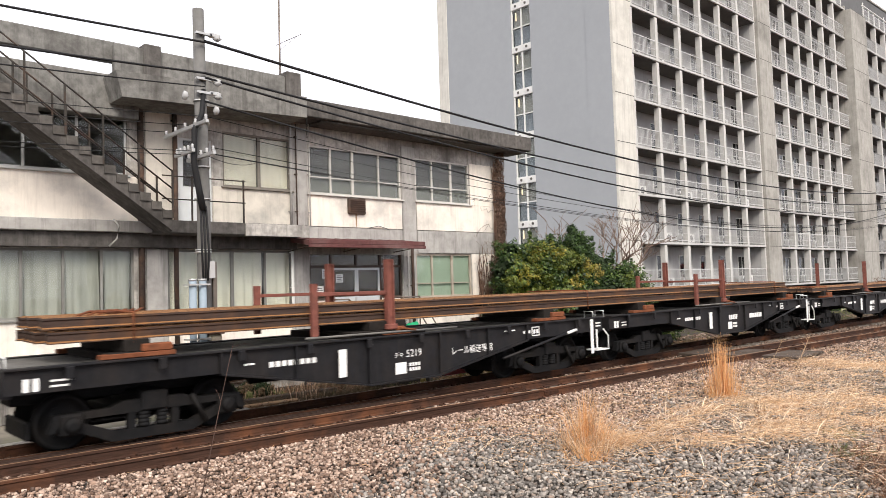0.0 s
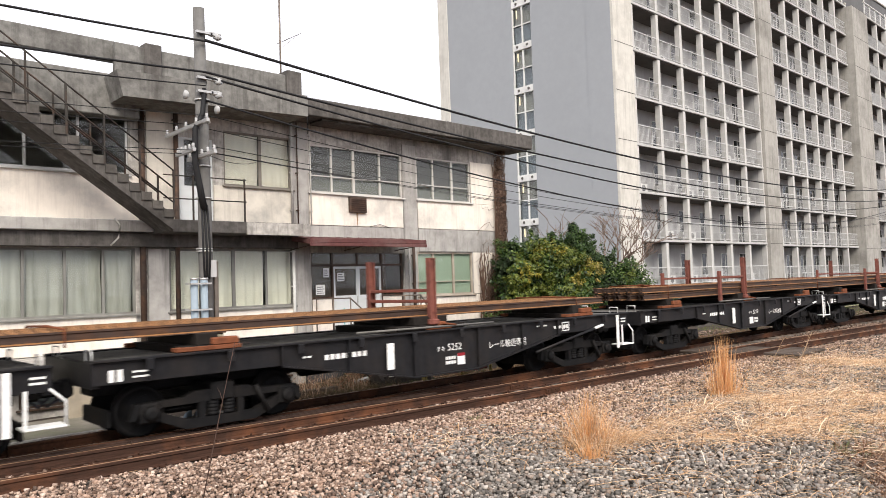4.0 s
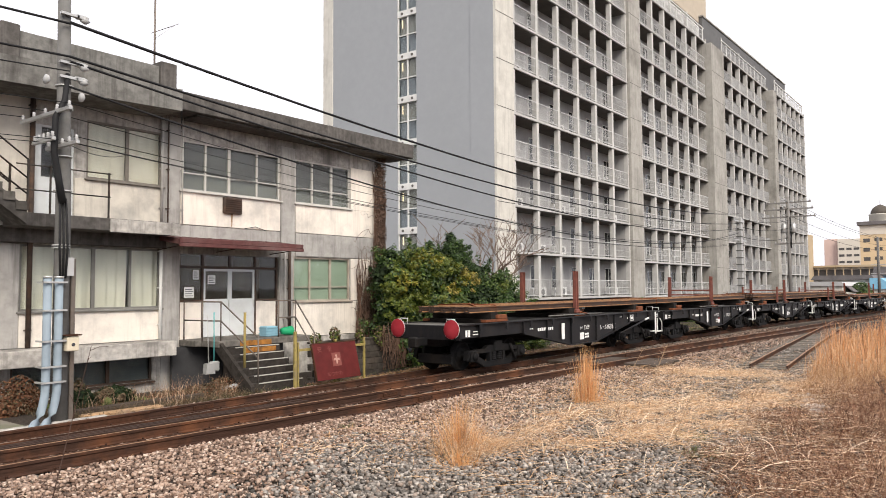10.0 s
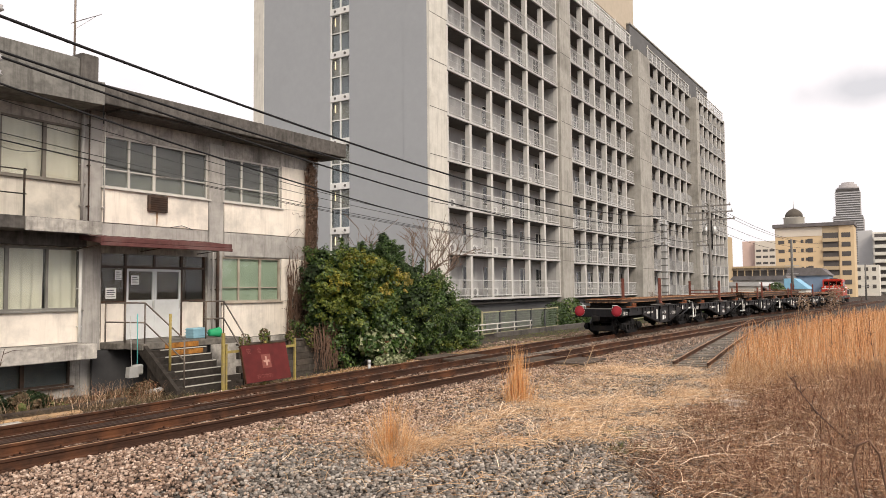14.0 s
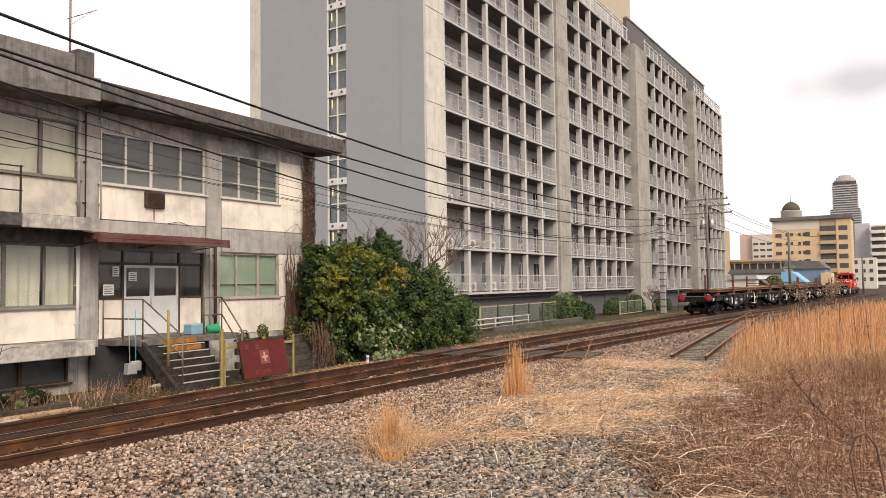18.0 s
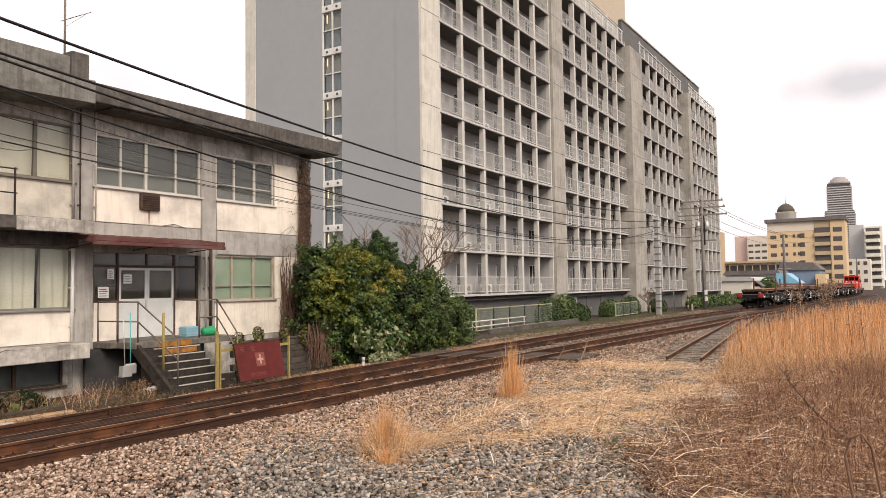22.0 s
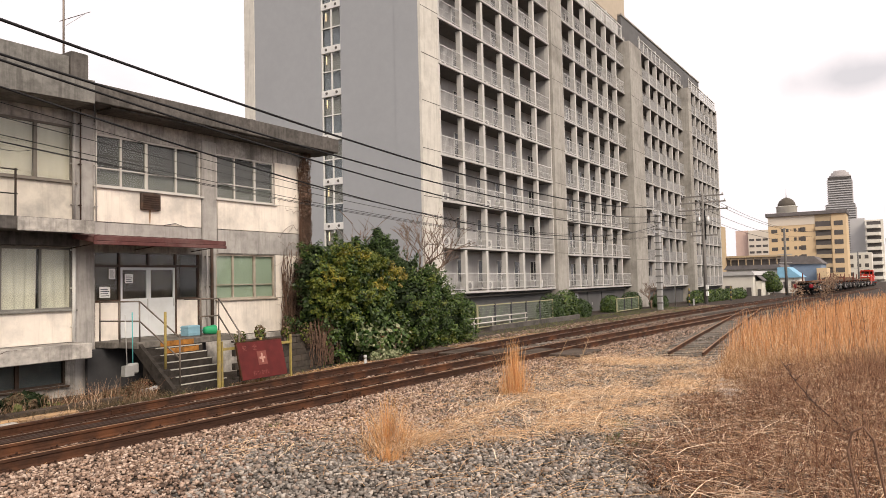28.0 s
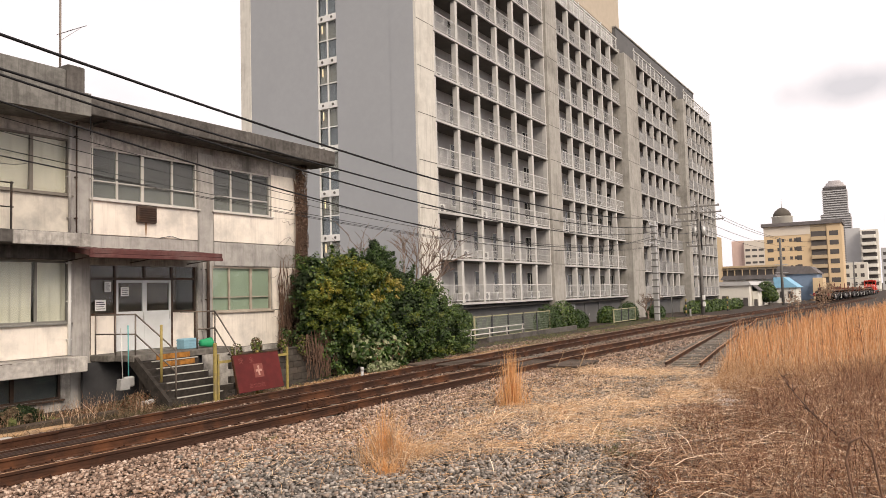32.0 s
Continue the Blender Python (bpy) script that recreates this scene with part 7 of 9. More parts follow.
# ---------------------------------------------------------------- shrubs and trees
def leaf_cloud(blobs, count, size, lift=0.35, hollow=0.55, long=1.6, clump=0.0, per=90):
    """Leaves over lumpy blobs (x, y, z, rx, ry, rz), gathered in sprays, facing outward and up."""
    wts = np.array([b[3] * b[4] + b[3] * b[5] + b[4] * b[5] for b in blobs])
    if clump:
        k = max(1, count // per)
        pick = RNG.choice(len(blobs), k, p=wts / wts.sum())
        bl = np.array(blobs)[pick]
        d = RNG.normal(size=(k, 3))
        d /= np.linalg.norm(d, axis=1)[:, None]
        rad = 1.05 - hollow * RNG.random(k) ** 2.0
        mid = bl[:, :3] + d * bl[:, 3:] * rad[:, None]
        out = d + np.array([0, 0, 0.45])
        out /= np.linalg.norm(out, axis=1)[:, None]
        own = np.repeat(np.arange(k), per)
        count = len(own)
        rs = clump * RNG.uniform(0.55, 1.35, k)
        e = RNG.normal(size=(count, 3))
        e /= np.linalg.norm(e, axis=1)[:, None]
        e *= (RNG.random(count) ** 0.45)[:, None]
        along = RNG.random(count)
        c = mid[own] + e * (rs[own] * (1.0 - 0.6 * along))[:, None] + out[own] * (rs[own] * (along * 1.5 - 0.4))[:, None]
        nrm = e * 0.9 + out[own] * 0.5 + RNG.normal(0, 0.4, (count, 3)) + np.array([0, 0, lift])
    else:
        pick = RNG.choice(len(blobs), count, p=wts / wts.sum())
        bl = np.array(blobs)[pick]
        d = RNG.normal(size=(count, 3))
        d /= np.linalg.norm(d, axis=1)[:, None]
        rad = 1 - hollow * RNG.random(count) ** 2.2
        c = bl[:, :3] + d * bl[:, 3:] * rad[:, None]
        nrm = d + RNG.normal(0, 0.55, (count, 3)) + np.array([0, 0, lift])
    nrm /= np.linalg.norm(nrm, axis=1)[:, None]
    t = np.cross(nrm, RNG.normal(size=(count, 3)))
    t /= np.linalg.norm(t, axis=1)[:, None]
    b = np.cross(nrm, t)
    s = (size * RNG.uniform(0.6, 1.3, count))[:, None]
    v = np.stack([c - t * s * long * 0.5, c + b * s * 0.5 - nrm * s * 0.12, c + t * s * long * 0.5, c - b * s * 0.5 - nrm * s * 0.12], 1)
    keep = c[:, 2] > -0.15
    v = v[keep]
    f = np.arange(len(v) * 4).reshape(-1, 4)
    return v.reshape(-1, 3), f


def trunk(path, r, r1, parent, name="trunk"):
    return part(name, Mesh().tube(path, r, 9, r1), BARK, parent)


def shrub(name, label, at, blobs, leaves, yellow=(), seed=0, clump=0.0):
    """leaves: (count, size, material)."""
    e = thing(name, label, "shrub", at)
    rel = lambda bs: [(b[0] - at[0], b[1] - at[1], b[2] - at[2], *b[3:]) for b in bs]
    for i, (count, size, mt) in enumerate(leaves):
        part("crown", bulk("crown", *leaf_cloud(rel(blobs), count, size, clump=clump), mt), mt, e)
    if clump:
        # Added dark leaf fill: the shade inside the crown is in its colour.
        part("inner_growth", bulk("inner_growth", *leaf_cloud([(b[0], b[1] + 0.1, b[2], b[3] * 0.82, b[4] * 0.75, b[5] * 0.82) for b in rel(blobs)], 9000, 0.13, hollow=0.5), LEAFX), LEAFX, e, "added inner leaves coloured dark as crown shade")
    for bs, count, size, mt in yellow:
        part("young_spray", bulk("young_spray", *leaf_cloud(rel(bs), count, size, hollow=0.35, clump=0.16, per=45), mt), mt, e, "sprays of yellow-green young leaves")["kind"] = "stuff"
    rr = random.Random(seed)
    for b in rel(blobs)[:6]:
        trunk([(b[0] * 0.25, b[1] * 0.3, -0.1), (b[0] * 0.6, b[1] * 0.6, b[2] * 0.5), (b[0], b[1], b[2] + b[5] * 0.4)], 0.06, 0.02, e, "limb")
    return e


# Near-black greens paint the shade between outer leaves.
LEAFX = island_mat("painted_shade_leaf", [(0.006, 0.013, 0.004), (0.014, 0.028, 0.007), (0.022, 0.042, 0.01)], 0.7, 0, 20, 0.3, 0.1)
LEAFG = island_mat("clear_green_leaf", [(0.016, 0.042, 0.008), (0.04, 0.085, 0.016), (0.085, 0.15, 0.03)], 0.5, 0, 20, 0.45, 0.2)
LEAFO = island_mat("golden_young_leaf", [(0.20, 0.18, 0.035), (0.34, 0.28, 0.06), (0.46, 0.37, 0.12), (0.16, 0.15, 0.03)], 0.5, 0, 20, 0.4, 0.25)
LEAFM = island_mat("mid_green_leaf", [(0.04, 0.07, 0.01), (0.09, 0.125, 0.017), (0.18, 0.20, 0.03), (0.065, 0.095, 0.013)], 0.5, 0, 20, 0.45, 0.2)
shrub("evergreen_shrub", "broad dark evergreen shrub with yellow-green young leaves", (20.6, 16.9, -0.2),
      [(19.4, 17.0, 1.1, 0.75, 0.8, 1.2), (20.1, 16.8, 2.5, 1.35, 1.0, 1.0), (21.4, 16.6, 1.5, 1.4, 1.0, 1.4), (21.5, 16.9, 3.0, 0.9, 0.8, 0.8), (19.3, 17.0, 3.0, 0.7, 0.7, 0.7), (20.5, 17.1, 3.6, 0.45, 0.5, 0.55), (19.5, 17.1, 3.65, 0.3, 0.3, 0.3), (21.7, 17.0, 3.75, 0.35, 0.4, 0.4), (19.6, 16.6, 0.6, 0.7, 0.5, 0.8), (20.6, 16.5, 0.7, 1.1, 0.5, 0.9), (22.0, 16.5, 0.8, 1.1, 0.5, 0.9), (20.8, 16.9, 1.8, 1.6, 0.9, 1.2)],
      [(26000, 0.075, LEAFD), (10000, 0.075, LEAFB)],
      [([(20.0, 16.3, 3.3, 1.1, 0.7, 0.6), (19.3, 16.3, 2.6, 0.9, 0.6, 0.5), (21.3, 16.3, 3.2, 0.7, 0.6, 0.5), (20.6, 16.1, 2.3, 1.0, 0.5, 0.45), (18.8, 16.2, 1.9, 0.5, 0.4, 0.4), (21.7, 16.1, 2.0, 0.6, 0.4, 0.4), (19.9, 16.0, 1.6, 0.7, 0.4, 0.3)], 15000, 0.06, LEAFM),
       ([(20.1, 16.0, 3.5, 0.7, 0.35, 0.3), (19.2, 16.1, 2.75, 0.5, 0.3, 0.25), (21.2, 15.95, 2.35, 0.35, 0.25, 0.25), (22.2, 16.0, 3.0, 0.35, 0.25, 0.3)], 2600, 0.055, LEAFY),
       ([(21.2, 15.85, 2.55, 0.28, 0.18, 0.16), (22.27, 15.9, 3.15, 0.26, 0.18, 0.16), (22.5, 15.9, 2.75, 0.3, 0.2, 0.3)], 900, 0.05, LEAFO)], 1, 0.34)
shrub("conifer_shrub", "dark pointed evergreen standing behind the shrubs", (23.6, 17.5, -0.2),
      [(23.6, 17.5, 2.2, 1.0, 0.8, 1.7), (23.5, 17.5, 3.6, 0.6, 0.5, 0.8), (23.6, 17.5, 4.35, 0.22, 0.25, 0.5), (24.0, 17.4, 4.0, 0.3, 0.3, 0.4), (22.5, 17.4, 3.5, 0.4, 0.4, 0.5), (25.2, 17.4, 3.0, 0.6, 0.5, 0.6), (23.5, 17.1, 3.0, 0.7, 0.5, 0.9)], [(14000, 0.06, LEAFB), (9000, 0.06, LEAFG)], (), 2, 0.26)
shrub("evergreen_shrub", "rounded dark green shrub sloping down to the verge", (26.0, 16.9, -0.3),
      [(24.2, 16.5, 1.5, 1.4, 1.0, 1.4), (25.8, 16.7, 1.6, 1.5, 1.0, 1.3), (27.4, 16.9, 1.0, 1.4, 0.9, 1.0), (28.6, 17.0, 0.4, 1.0, 0.7, 0.7), (26.2, 17.1, 2.5, 1.0, 0.7, 0.7), (23.5, 16.5, 0.7, 1.0, 0.5, 0.8), (25.0, 16.5, 0.6, 1.1, 0.5, 0.8), (26.6, 16.6, 0.5, 1.1, 0.5, 0.7)], [(22000, 0.06, LEAFD), (9000, 0.06, LEAFG), (5000, 0.06, LEAFM)], (), 3, 0.28)
shrub("broadleaf_shrub", "pale broad-leaved plant at the foot of the shrubs", (21.3, 15.7, -0.2),
      [(20.4, 15.75, 0.7, 0.6, 0.4, 0.5), (21.5, 15.7, 0.8, 0.7, 0.4, 0.45), (21.1, 15.6, 0.35, 0.6, 0.3, 0.3), (22.4, 15.7, 0.6, 0.5, 0.3, 0.4)], [(420, 0.13, LEAFP), (700, 0.13, LEAFG), (120, 0.08, IVYB)], (), 4)
shrub("low_shrub", "low pale flowering clump on the verge", (21.0, 15.3, -0.2), [(20.6, 15.35, 0.05, 0.5, 0.3, 0.2), (21.4, 15.3, 0.05, 0.4, 0.25, 0.18)], [(500, 0.09, LEAFP)], (), 5)
shrub("dead_ivy", "brown dead ivy climbing the cellar wall", (7.2, 17.5, -0.2), [(6.98, 17.5, 0.2, 0.33, 0.18, 0.42), (7.4, 17.5, 0.22, 0.38, 0.2, 0.46), (7.1, 17.45, -0.05, 0.55, 0.3, 0.25), (7.68, 17.5, 0.1, 0.2, 0.15, 0.3)], [(3200, 0.042, IVYB), (1200, 0.04, YARDW)], (), 6)
for k, (x, z, r) in enumerate(((15.3, 1.0, 0.22), (16.1, 1.15, 0.2), (18.2, 1.0, 0.3), (17.2, 1.1, 0.15))):
    shrub("wall_weed", "small brown and green weed growing over the block wall", (x, 16.55, z - 0.2), [(x, 16.5, z, r, 0.14, r * 1.2), (x + 0.1, 16.48, z - 0.3, r * 0.7, 0.1, r)], [(240, 0.05, YARDW), (160, 0.055, LEAFM)], (), 50 + k)
shrub("soil_heap", "low heap of brown earth and dead leaves under the platform", (11.4, 16.6, -0.3), [(10.4, 16.5, -0.25, 1.0, 0.5, 0.3), (11.5, 16.5, -0.2, 0.9, 0.5, 0.33), (12.1, 16.6, -0.1, 0.5, 0.4, 0.33)], [(9000, 0.034, YARDW), (5000, 0.03, IVYB)], (), 41)
shrub("dead_weeds", "tangle of dead and green weeds by the cellar windows", (9.0, 16.7, -0.3), [(8.3, 16.8, 0.0, 0.5, 0.4, 0.4), (9.2, 16.8, -0.05, 0.6, 0.4, 0.35)], [(1500, 0.06, YARDW), (700, 0.06, GREEN)], (), 42, 0.18)
for k, (x, y, r, h) in enumerate(((48.6, 21.0, 1.7, 1.3), (51.0, 20.9, 2.0, 1.5), (53.3, 20.7, 1.3, 0.9), (61.5, 21.0, 1.5, 1.0), (66.5, 20.8, 1.8, 1.2), (38.5, 22.2, 1.0, 1.2), (73.5, 20.2, 1.6, 0.9))):
    shrub("clipped_bush", "dense green bush by the apartment fence", (x, y, grade(x) - 0.4), [(x, y, grade(x) + h * 0.3, r, 0.9, h), (x + r * 0.5, y + 0.2, grade(x) + h * 0.5, r * 0.6, 0.7, h * 0.7)], [(3200, 0.11, LEAFD if k % 2 else LEAFB)], (), 7 + k)
for k, (x, y) in enumerate(((87, 19.6), (92, 19.5), (97, 19.3), (102, 19.0), (107, 18.6))):
    shrub("far_hedge", "dark clipped hedge beside the line", (x, y, grade(x) - 0.6), [(x, y, grade(x) + 0.3, 2.8, 0.9, 1.0), (x + 2, y, grade(x) + 0.4, 1.6, 0.8, 0.9)], [(2000, 0.16, LEAFD)], (), 20 + k)
shrub("round_tree", "small dark round tree by the houses", (128.5, 17.4, -0.8), [(128.5, 17.4, 1.4, 1.6, 1.5, 1.7), (127.5, 16.4, 0.7, 1.0, 1.0, 1.0)], [(3000, 0.2, LEAFD)], (), 30)


VINEB = mat("red_brown_vine_bark", (0.115, 0.07, 0.05), 0.95, var=0.35, scale=10, grain=(4, 4, 0.6), bump=0.5)
VINEL = island_mat("dead_vine_leaf", [(0.10, 0.062, 0.044), (0.17, 0.105, 0.075), (0.065, 0.042, 0.032), (0.24, 0.16, 0.12)], 0.9, 0, 20, 0.2, 0.1)


def bare_tree(at, height, seed, spread=1.0):
    """A leafless tree: trunk, limbs and fine twigs."""
    rr = random.Random(seed)
    e = thing("bare_tree", "leafless small tree with fine spreading twigs", "tree", at)
    fine = Mesh()

    def grow(p, d, length, r, depth, holder):
        q = p + d * length
        mid = (p + q) / 2 + Vector((rr.uniform(-1, 1), rr.uniform(-1, 1), rr.uniform(-0.3, 0.6))) * length * 0.07
        if depth <= 1:
            part("trunk" if depth == 0 else "limb", Mesh().tube([p, mid, q], r, 7, r * 0.65), BARK, e)
        else:
            fine.tube([p, mid, q], r, 4, r * 0.5, caps=False)
        if depth >= 5:
            return
        for k in range(rr.choice((2, 3, 3)) if depth < 4 else 2):
            nd = (d + Vector((rr.uniform(-1, 1) * spread, rr.uniform(-1, 1) * spread, rr.uniform(-0.1, 0.6)))).normalized()
            grow(p + (q - p) * rr.uniform(0.6, 1.0), nd, length * rr.uniform(0.6, 0.85), max(r * 0.62, 0.014), depth + 1, holder)

    grow(Vector((0, 0, -0.1)), Vector((0.05, 0, 1)), height * 0.3, 0.11, 0, e)
    part("twig", fine, BARK, e, fix=False)["kind"] = "stuff"
    return e


hung = shrub("dead_vine_curtain", "dead brown vine stems hanging over the block wall", (18.9, 16.5, 0.6), [(18.5, 16.48, 0.75, 0.35, 0.12, 0.6), (19.2, 16.48, 0.8, 0.35, 0.12, 0.65), (18.8, 16.4, 0.2, 0.6, 0.16, 0.4)], [(2600, 0.03, VINEL)], (), 61)
for k in range(46):
    x = RNG.uniform(-0.75, 0.7)
    part("vine_stem", Mesh().tube([(x, -0.1, 0.75 + RNG.uniform(-0.3, 0.15)), (x + RNG.normal(0, 0.06), -0.16, 0.2), (x + RNG.normal(0, 0.09), -0.17, -0.3), (x + RNG.normal(0, 0.12), -0.2, -0.72)], RNG.uniform(0.008, 0.018), 5, 0.006), VINEB, hung)
bare_tree((30.6, 20.2, -0.3), 9.0, 4, 1.05)
bare_tree((28.6, 20.4, -0.3), 8.8, 9, 1.1)
bare_tree((69.5, 19.8, -0.6), 3.8, 6, 1.1)

# vine on the corner of the house
vine = thing("vine", "thick brown leafless vine climbing the house corner", "climbing plant", (20.2, 18.45, -0.2))
rr = random.Random(12)
for k in range(84):
    x = rr.uniform(-0.3, 0.26) if k < 44 else rr.uniform(-1.2, -0.3)
    path = []
    top = rr.uniform(5.5, 7.4) if k < 44 else rr.uniform(2.0, 4.2)
    for i in range(9):
        z = top * i / 8
        path.append((x + math.sin(z * rr.uniform(0.8, 1.6) + k) * 0.1 * (1 - 0.4 * i / 8), -0.03 - rr.uniform(0, 0.16), z))
    part("vine_stem", Mesh().tube(path, rr.uniform(0.012, 0.035), 6, 0.01), VINEB, vine)
for k in range(16):
    x, z = rr.uniform(-0.5, -0.2), rr.uniform(0.8, 6.8)
    path = [(x, -0.02, z)]
    for i in range(5):
        path.append((path[-1][0] - rr.uniform(0.05, 0.28), -0.015, path[-1][2] + rr.uniform(-0.22, 0.2)))
    part("tendril", Mesh().tube(path, 0.009, 5, 0.004), BARK, vine)
part("dead_foliage", bulk("dead_foliage", *leaf_cloud([(-0.02 + 0.06 * (k % 2), -0.14, 0.5 + k * 0.62, 0.27, 0.14, 0.6) for k in range(12)] + [(-0.7, -0.1, 1.2, 0.35, 0.09, 1.4), (-0.45, -0.1, 2.6, 0.2, 0.07, 1.2)], 11000, 0.028, long=4.5), VINEL), VINEL, vine)

# ---------------------------------------------------------------- poles and wires
POLEC = mat("spun_concrete_pole", (0.145, 0.142, 0.136), 0.85, var=0.18, scale=5, stain=(0.12, 0.11, 0.1), stain_scale=1.5, stain_amt=0.6, streak=(0.09, 0.083, 0.075), streak_amt=0.5, bump=0.1)
CONDUIT = mat("pale_blue_conduit", (0.25, 0.305, 0.35), 0.6, var=0.08, scale=4, streak=(0.2, 0.235, 0.265), streak_amt=0.5, bump=0.05)
GALV = mat("galvanised_steel", (0.48, 0.48, 0.47), 0.45, metal=0.6, var=0.12, scale=8, bump=0.05)
CERAM = mat("white_porcelain", (0.40, 0.40, 0.40), 0.2, var=0.04, bump=0)
CABLE = mat("black_cable_sheath", (0.018, 0.018, 0.019), 0.6, var=0.15, bump=0.05)
PX, PY = 7.12, 15.1
pole = thing("utility_pole", "tall weathered concrete utility pole with cables and pale blue conduits", "utility pole", (PX, PY, -0.2))
part("shaft", Mesh().tube([(0, 0, -0.1), (0, 0, 4.5), (-0.06, 0, 8.95)], 0.165, 18, 0.12), POLEC, pole)
for k, x in enumerate((-0.36, -0.14)):
    path = [(x - 0.5 * (1 - math.sin(q * math.pi / 14)), -0.3 + 0.1 * q / 7, 0.02 + 0.95 * (1 - math.cos(q * math.pi / 14))) for q in range(8)] + [(x, -0.2, 1.5), (x, -0.2, 3.0)]
    c = part("conduit", Mesh().tube(path, 0.078, 12), CONDUIT, pole, "pale blue cable conduit")
    part("conduit_cap", Mesh().tube([(x, -0.2, 3.0), (x, -0.2, 3.04)], 0.088, 12), GALV, c)
for z in (0.95, 1.25, 1.75, 2.35, 2.9):
    part("conduit_band", Mesh().box(-0.48, -0.32, z, -0.02, -0.285, z + 0.035).box(-0.48, -0.284, z, -0.45, 0.0, z + 0.035).box(-0.05, -0.284, z, -0.02, 0.0, z + 0.035), GALV, pole)
mb = part("meter_box", Mesh().box(-0.02, -0.33, 1.55, 0.22, -0.17, 1.85, 0.015), mat("cream_plastic_box", (0.62, 0.55, 0.42), 0.6, var=0.06, bump=0.05), pole, "small cream box with a dark button")
part("box_roof", Mesh().box(-0.06, -0.36, 1.855, 0.26, -0.15, 1.88), RUST, mb)
part("button", Mesh().lathe((0.1, -0.335, 1.68), "y", [(-0.02, 0.03), (0.0, 0.035)], 10), INK, mb)
part("tall_duct", Mesh().box(0.15, -0.1, 0.1, 0.24, 0.05, 3.4, 0.01), STEELR, pole)
part("white_label", Mesh().box(0.02, -0.175, 3.05, 0.16, -0.166, 3.42), CERAM, pole)
for z in (3.6, 3.65, 4.75, 5.45, 6.42, 6.9):
    part("steel_band", Mesh().tube([(-0.02, 0, z), (-0.02, 0, z + 0.03)], 0.172, 16), GALV, pole)
part("cable_boot", Mesh().tube([(-0.02, -0.12, 7.15), (-0.1, -0.2, 6.6), (-0.3, -0.25, 6.2), (-0.3, -0.22, 5.5), (-0.2, -0.2, 5.0), (-0.1, -0.19, 4.5)], 0.05, 10, 0.075), CABLE, pole, "bundle of black cables")
for k in range(3):
    part("cable", Mesh().tube([(-0.16 + k * 0.06, -0.2, 4.6), (-0.14 + k * 0.08, -0.19, 3.6), (-0.12 + k * 0.05, -0.2, 3.0)], 0.022, 7), CABLE, pole)
for z, y0, y1, x in ((6.28, -0.8, 1.35, -0.06), (5.6, -0.95, 0.35, 0.02), (5.72, -0.35, 0.55, -0.16)):
    arm = part("crossarm", Mesh().box(x - 0.24, y0, z, x - 0.17, y1, z + 0.075, 0.006), GALV, pole, "light steel crossarm")
    for k in range(5):
        y = y0 + 0.07 + k * (y1 - y0 - 0.14) / 4
        part("insulator", Mesh().lathe((x - 0.205, y, z + 0.075), "z", [(0, 0.018), (0.03, 0.038), (0.06, 0.026), (0.09, 0.034), (0.11, 0.012)], 10), CERAM, arm)
for z in (8.35, 7.35, 7.05):
    hd = part("dead_end_clamp", Mesh().box(-0.2, -0.2, z, 0.16, -0.12, z + 0.05).box(0.1, -0.2, z - 0.02, 0.34, -0.1, z + 0.08, 0.02), GALV, pole)
    part("insulator", Mesh().lathe((0.3, -0.15, z - 0.08), "z", [(0, 0.03), (0.05, 0.1), (0.09, 0.06), (0.13, 0.08), (0.16, 0.02)], 12), CERAM, hd)
for z, x in ((6.72, 0.25), (6.95, -0.45)):
    part("disc_insulator", Mesh().lathe((x, -0.15, z), "x", [(-0.05, 0.03), (-0.02, 0.1), (0.03, 0.09), (0.07, 0.03)], 12), CERAM, pole)


def hang(a, b, sag, r, name, label, n=26):
    """A wire that sags between two points."""
    a, b = Vector(a), Vector(b)
    path = []
    for i in range(n + 1):
        s = i / n
        p = a.lerp(b, s)
        p.z -= 4 * sag * s * (1 - s)
        path.append(p)
    return solid(name, Mesh().tube(path, r, 6, caps=False), CABLE, label, "cable", group="overhead cables")


P2 = (66.3, 18.1)
P3 = (82.8, 17.65)
WESTP = (-24.0, 14.6)
for z0, z1, sag, r in ((8.0, 8.85, 1.15, 0.033), (7.3, 8.0, 1.05, 0.028), (7.2, 7.6, 1.4, 0.026), (6.68, 7.2, 1.9, 0.022)):
    hang((PX - 0.02, PY - 0.2, z0), (P2[0], P2[1], z1), sag, r, "overhead_cable", "thick black cable sagging between poles")
for z0, dy, sag in ((6.42, -0.7, 1.5), (6.42, 0.3, 1.45), (5.75, -0.85, 1.15), (5.75, -0.3, 1.1), (5.86, 0.2, 1.2)):
    hang((PX - 0.22, PY + dy, z0 - 0.2), (P2[0], P2[1] - 0.2, z0 + 0.55), sag, 0.008, "overhead_wire", "thin overhead wire sagging between poles")
for z0, z1, sag, r in ((7.98, 7.8, 0.35, 0.024), (7.3, 7.25, 0.5, 0.024), (7.0, 6.9, 0.6, 0.014)):
    hang((PX - 0.02, PY - 0.2, z0), (WESTP[0], WESTP[1], z1 + 0.3), sag, r, "overhead_cable", "thick black cable running along the house")
for z0, dy in ((6.42, -0.7), (6.42, 0.3), (6.42, 1.2), (5.75, -0.3), (5.75, 0.2)):
    hang((PX - 0.26, PY + dy, z0 - 0.2), (WESTP[0], WESTP[1] + dy, z0 - 0.2), 0.5, 0.008, "overhead_wire", "thin overhead wire past the stair")
hang((PX + 0.1, PY - 0.1, 5.5), (10.2, 18.4, 6.1), 0.1, 0.008, "service_wire", "pale service wire to the house wall", 10)
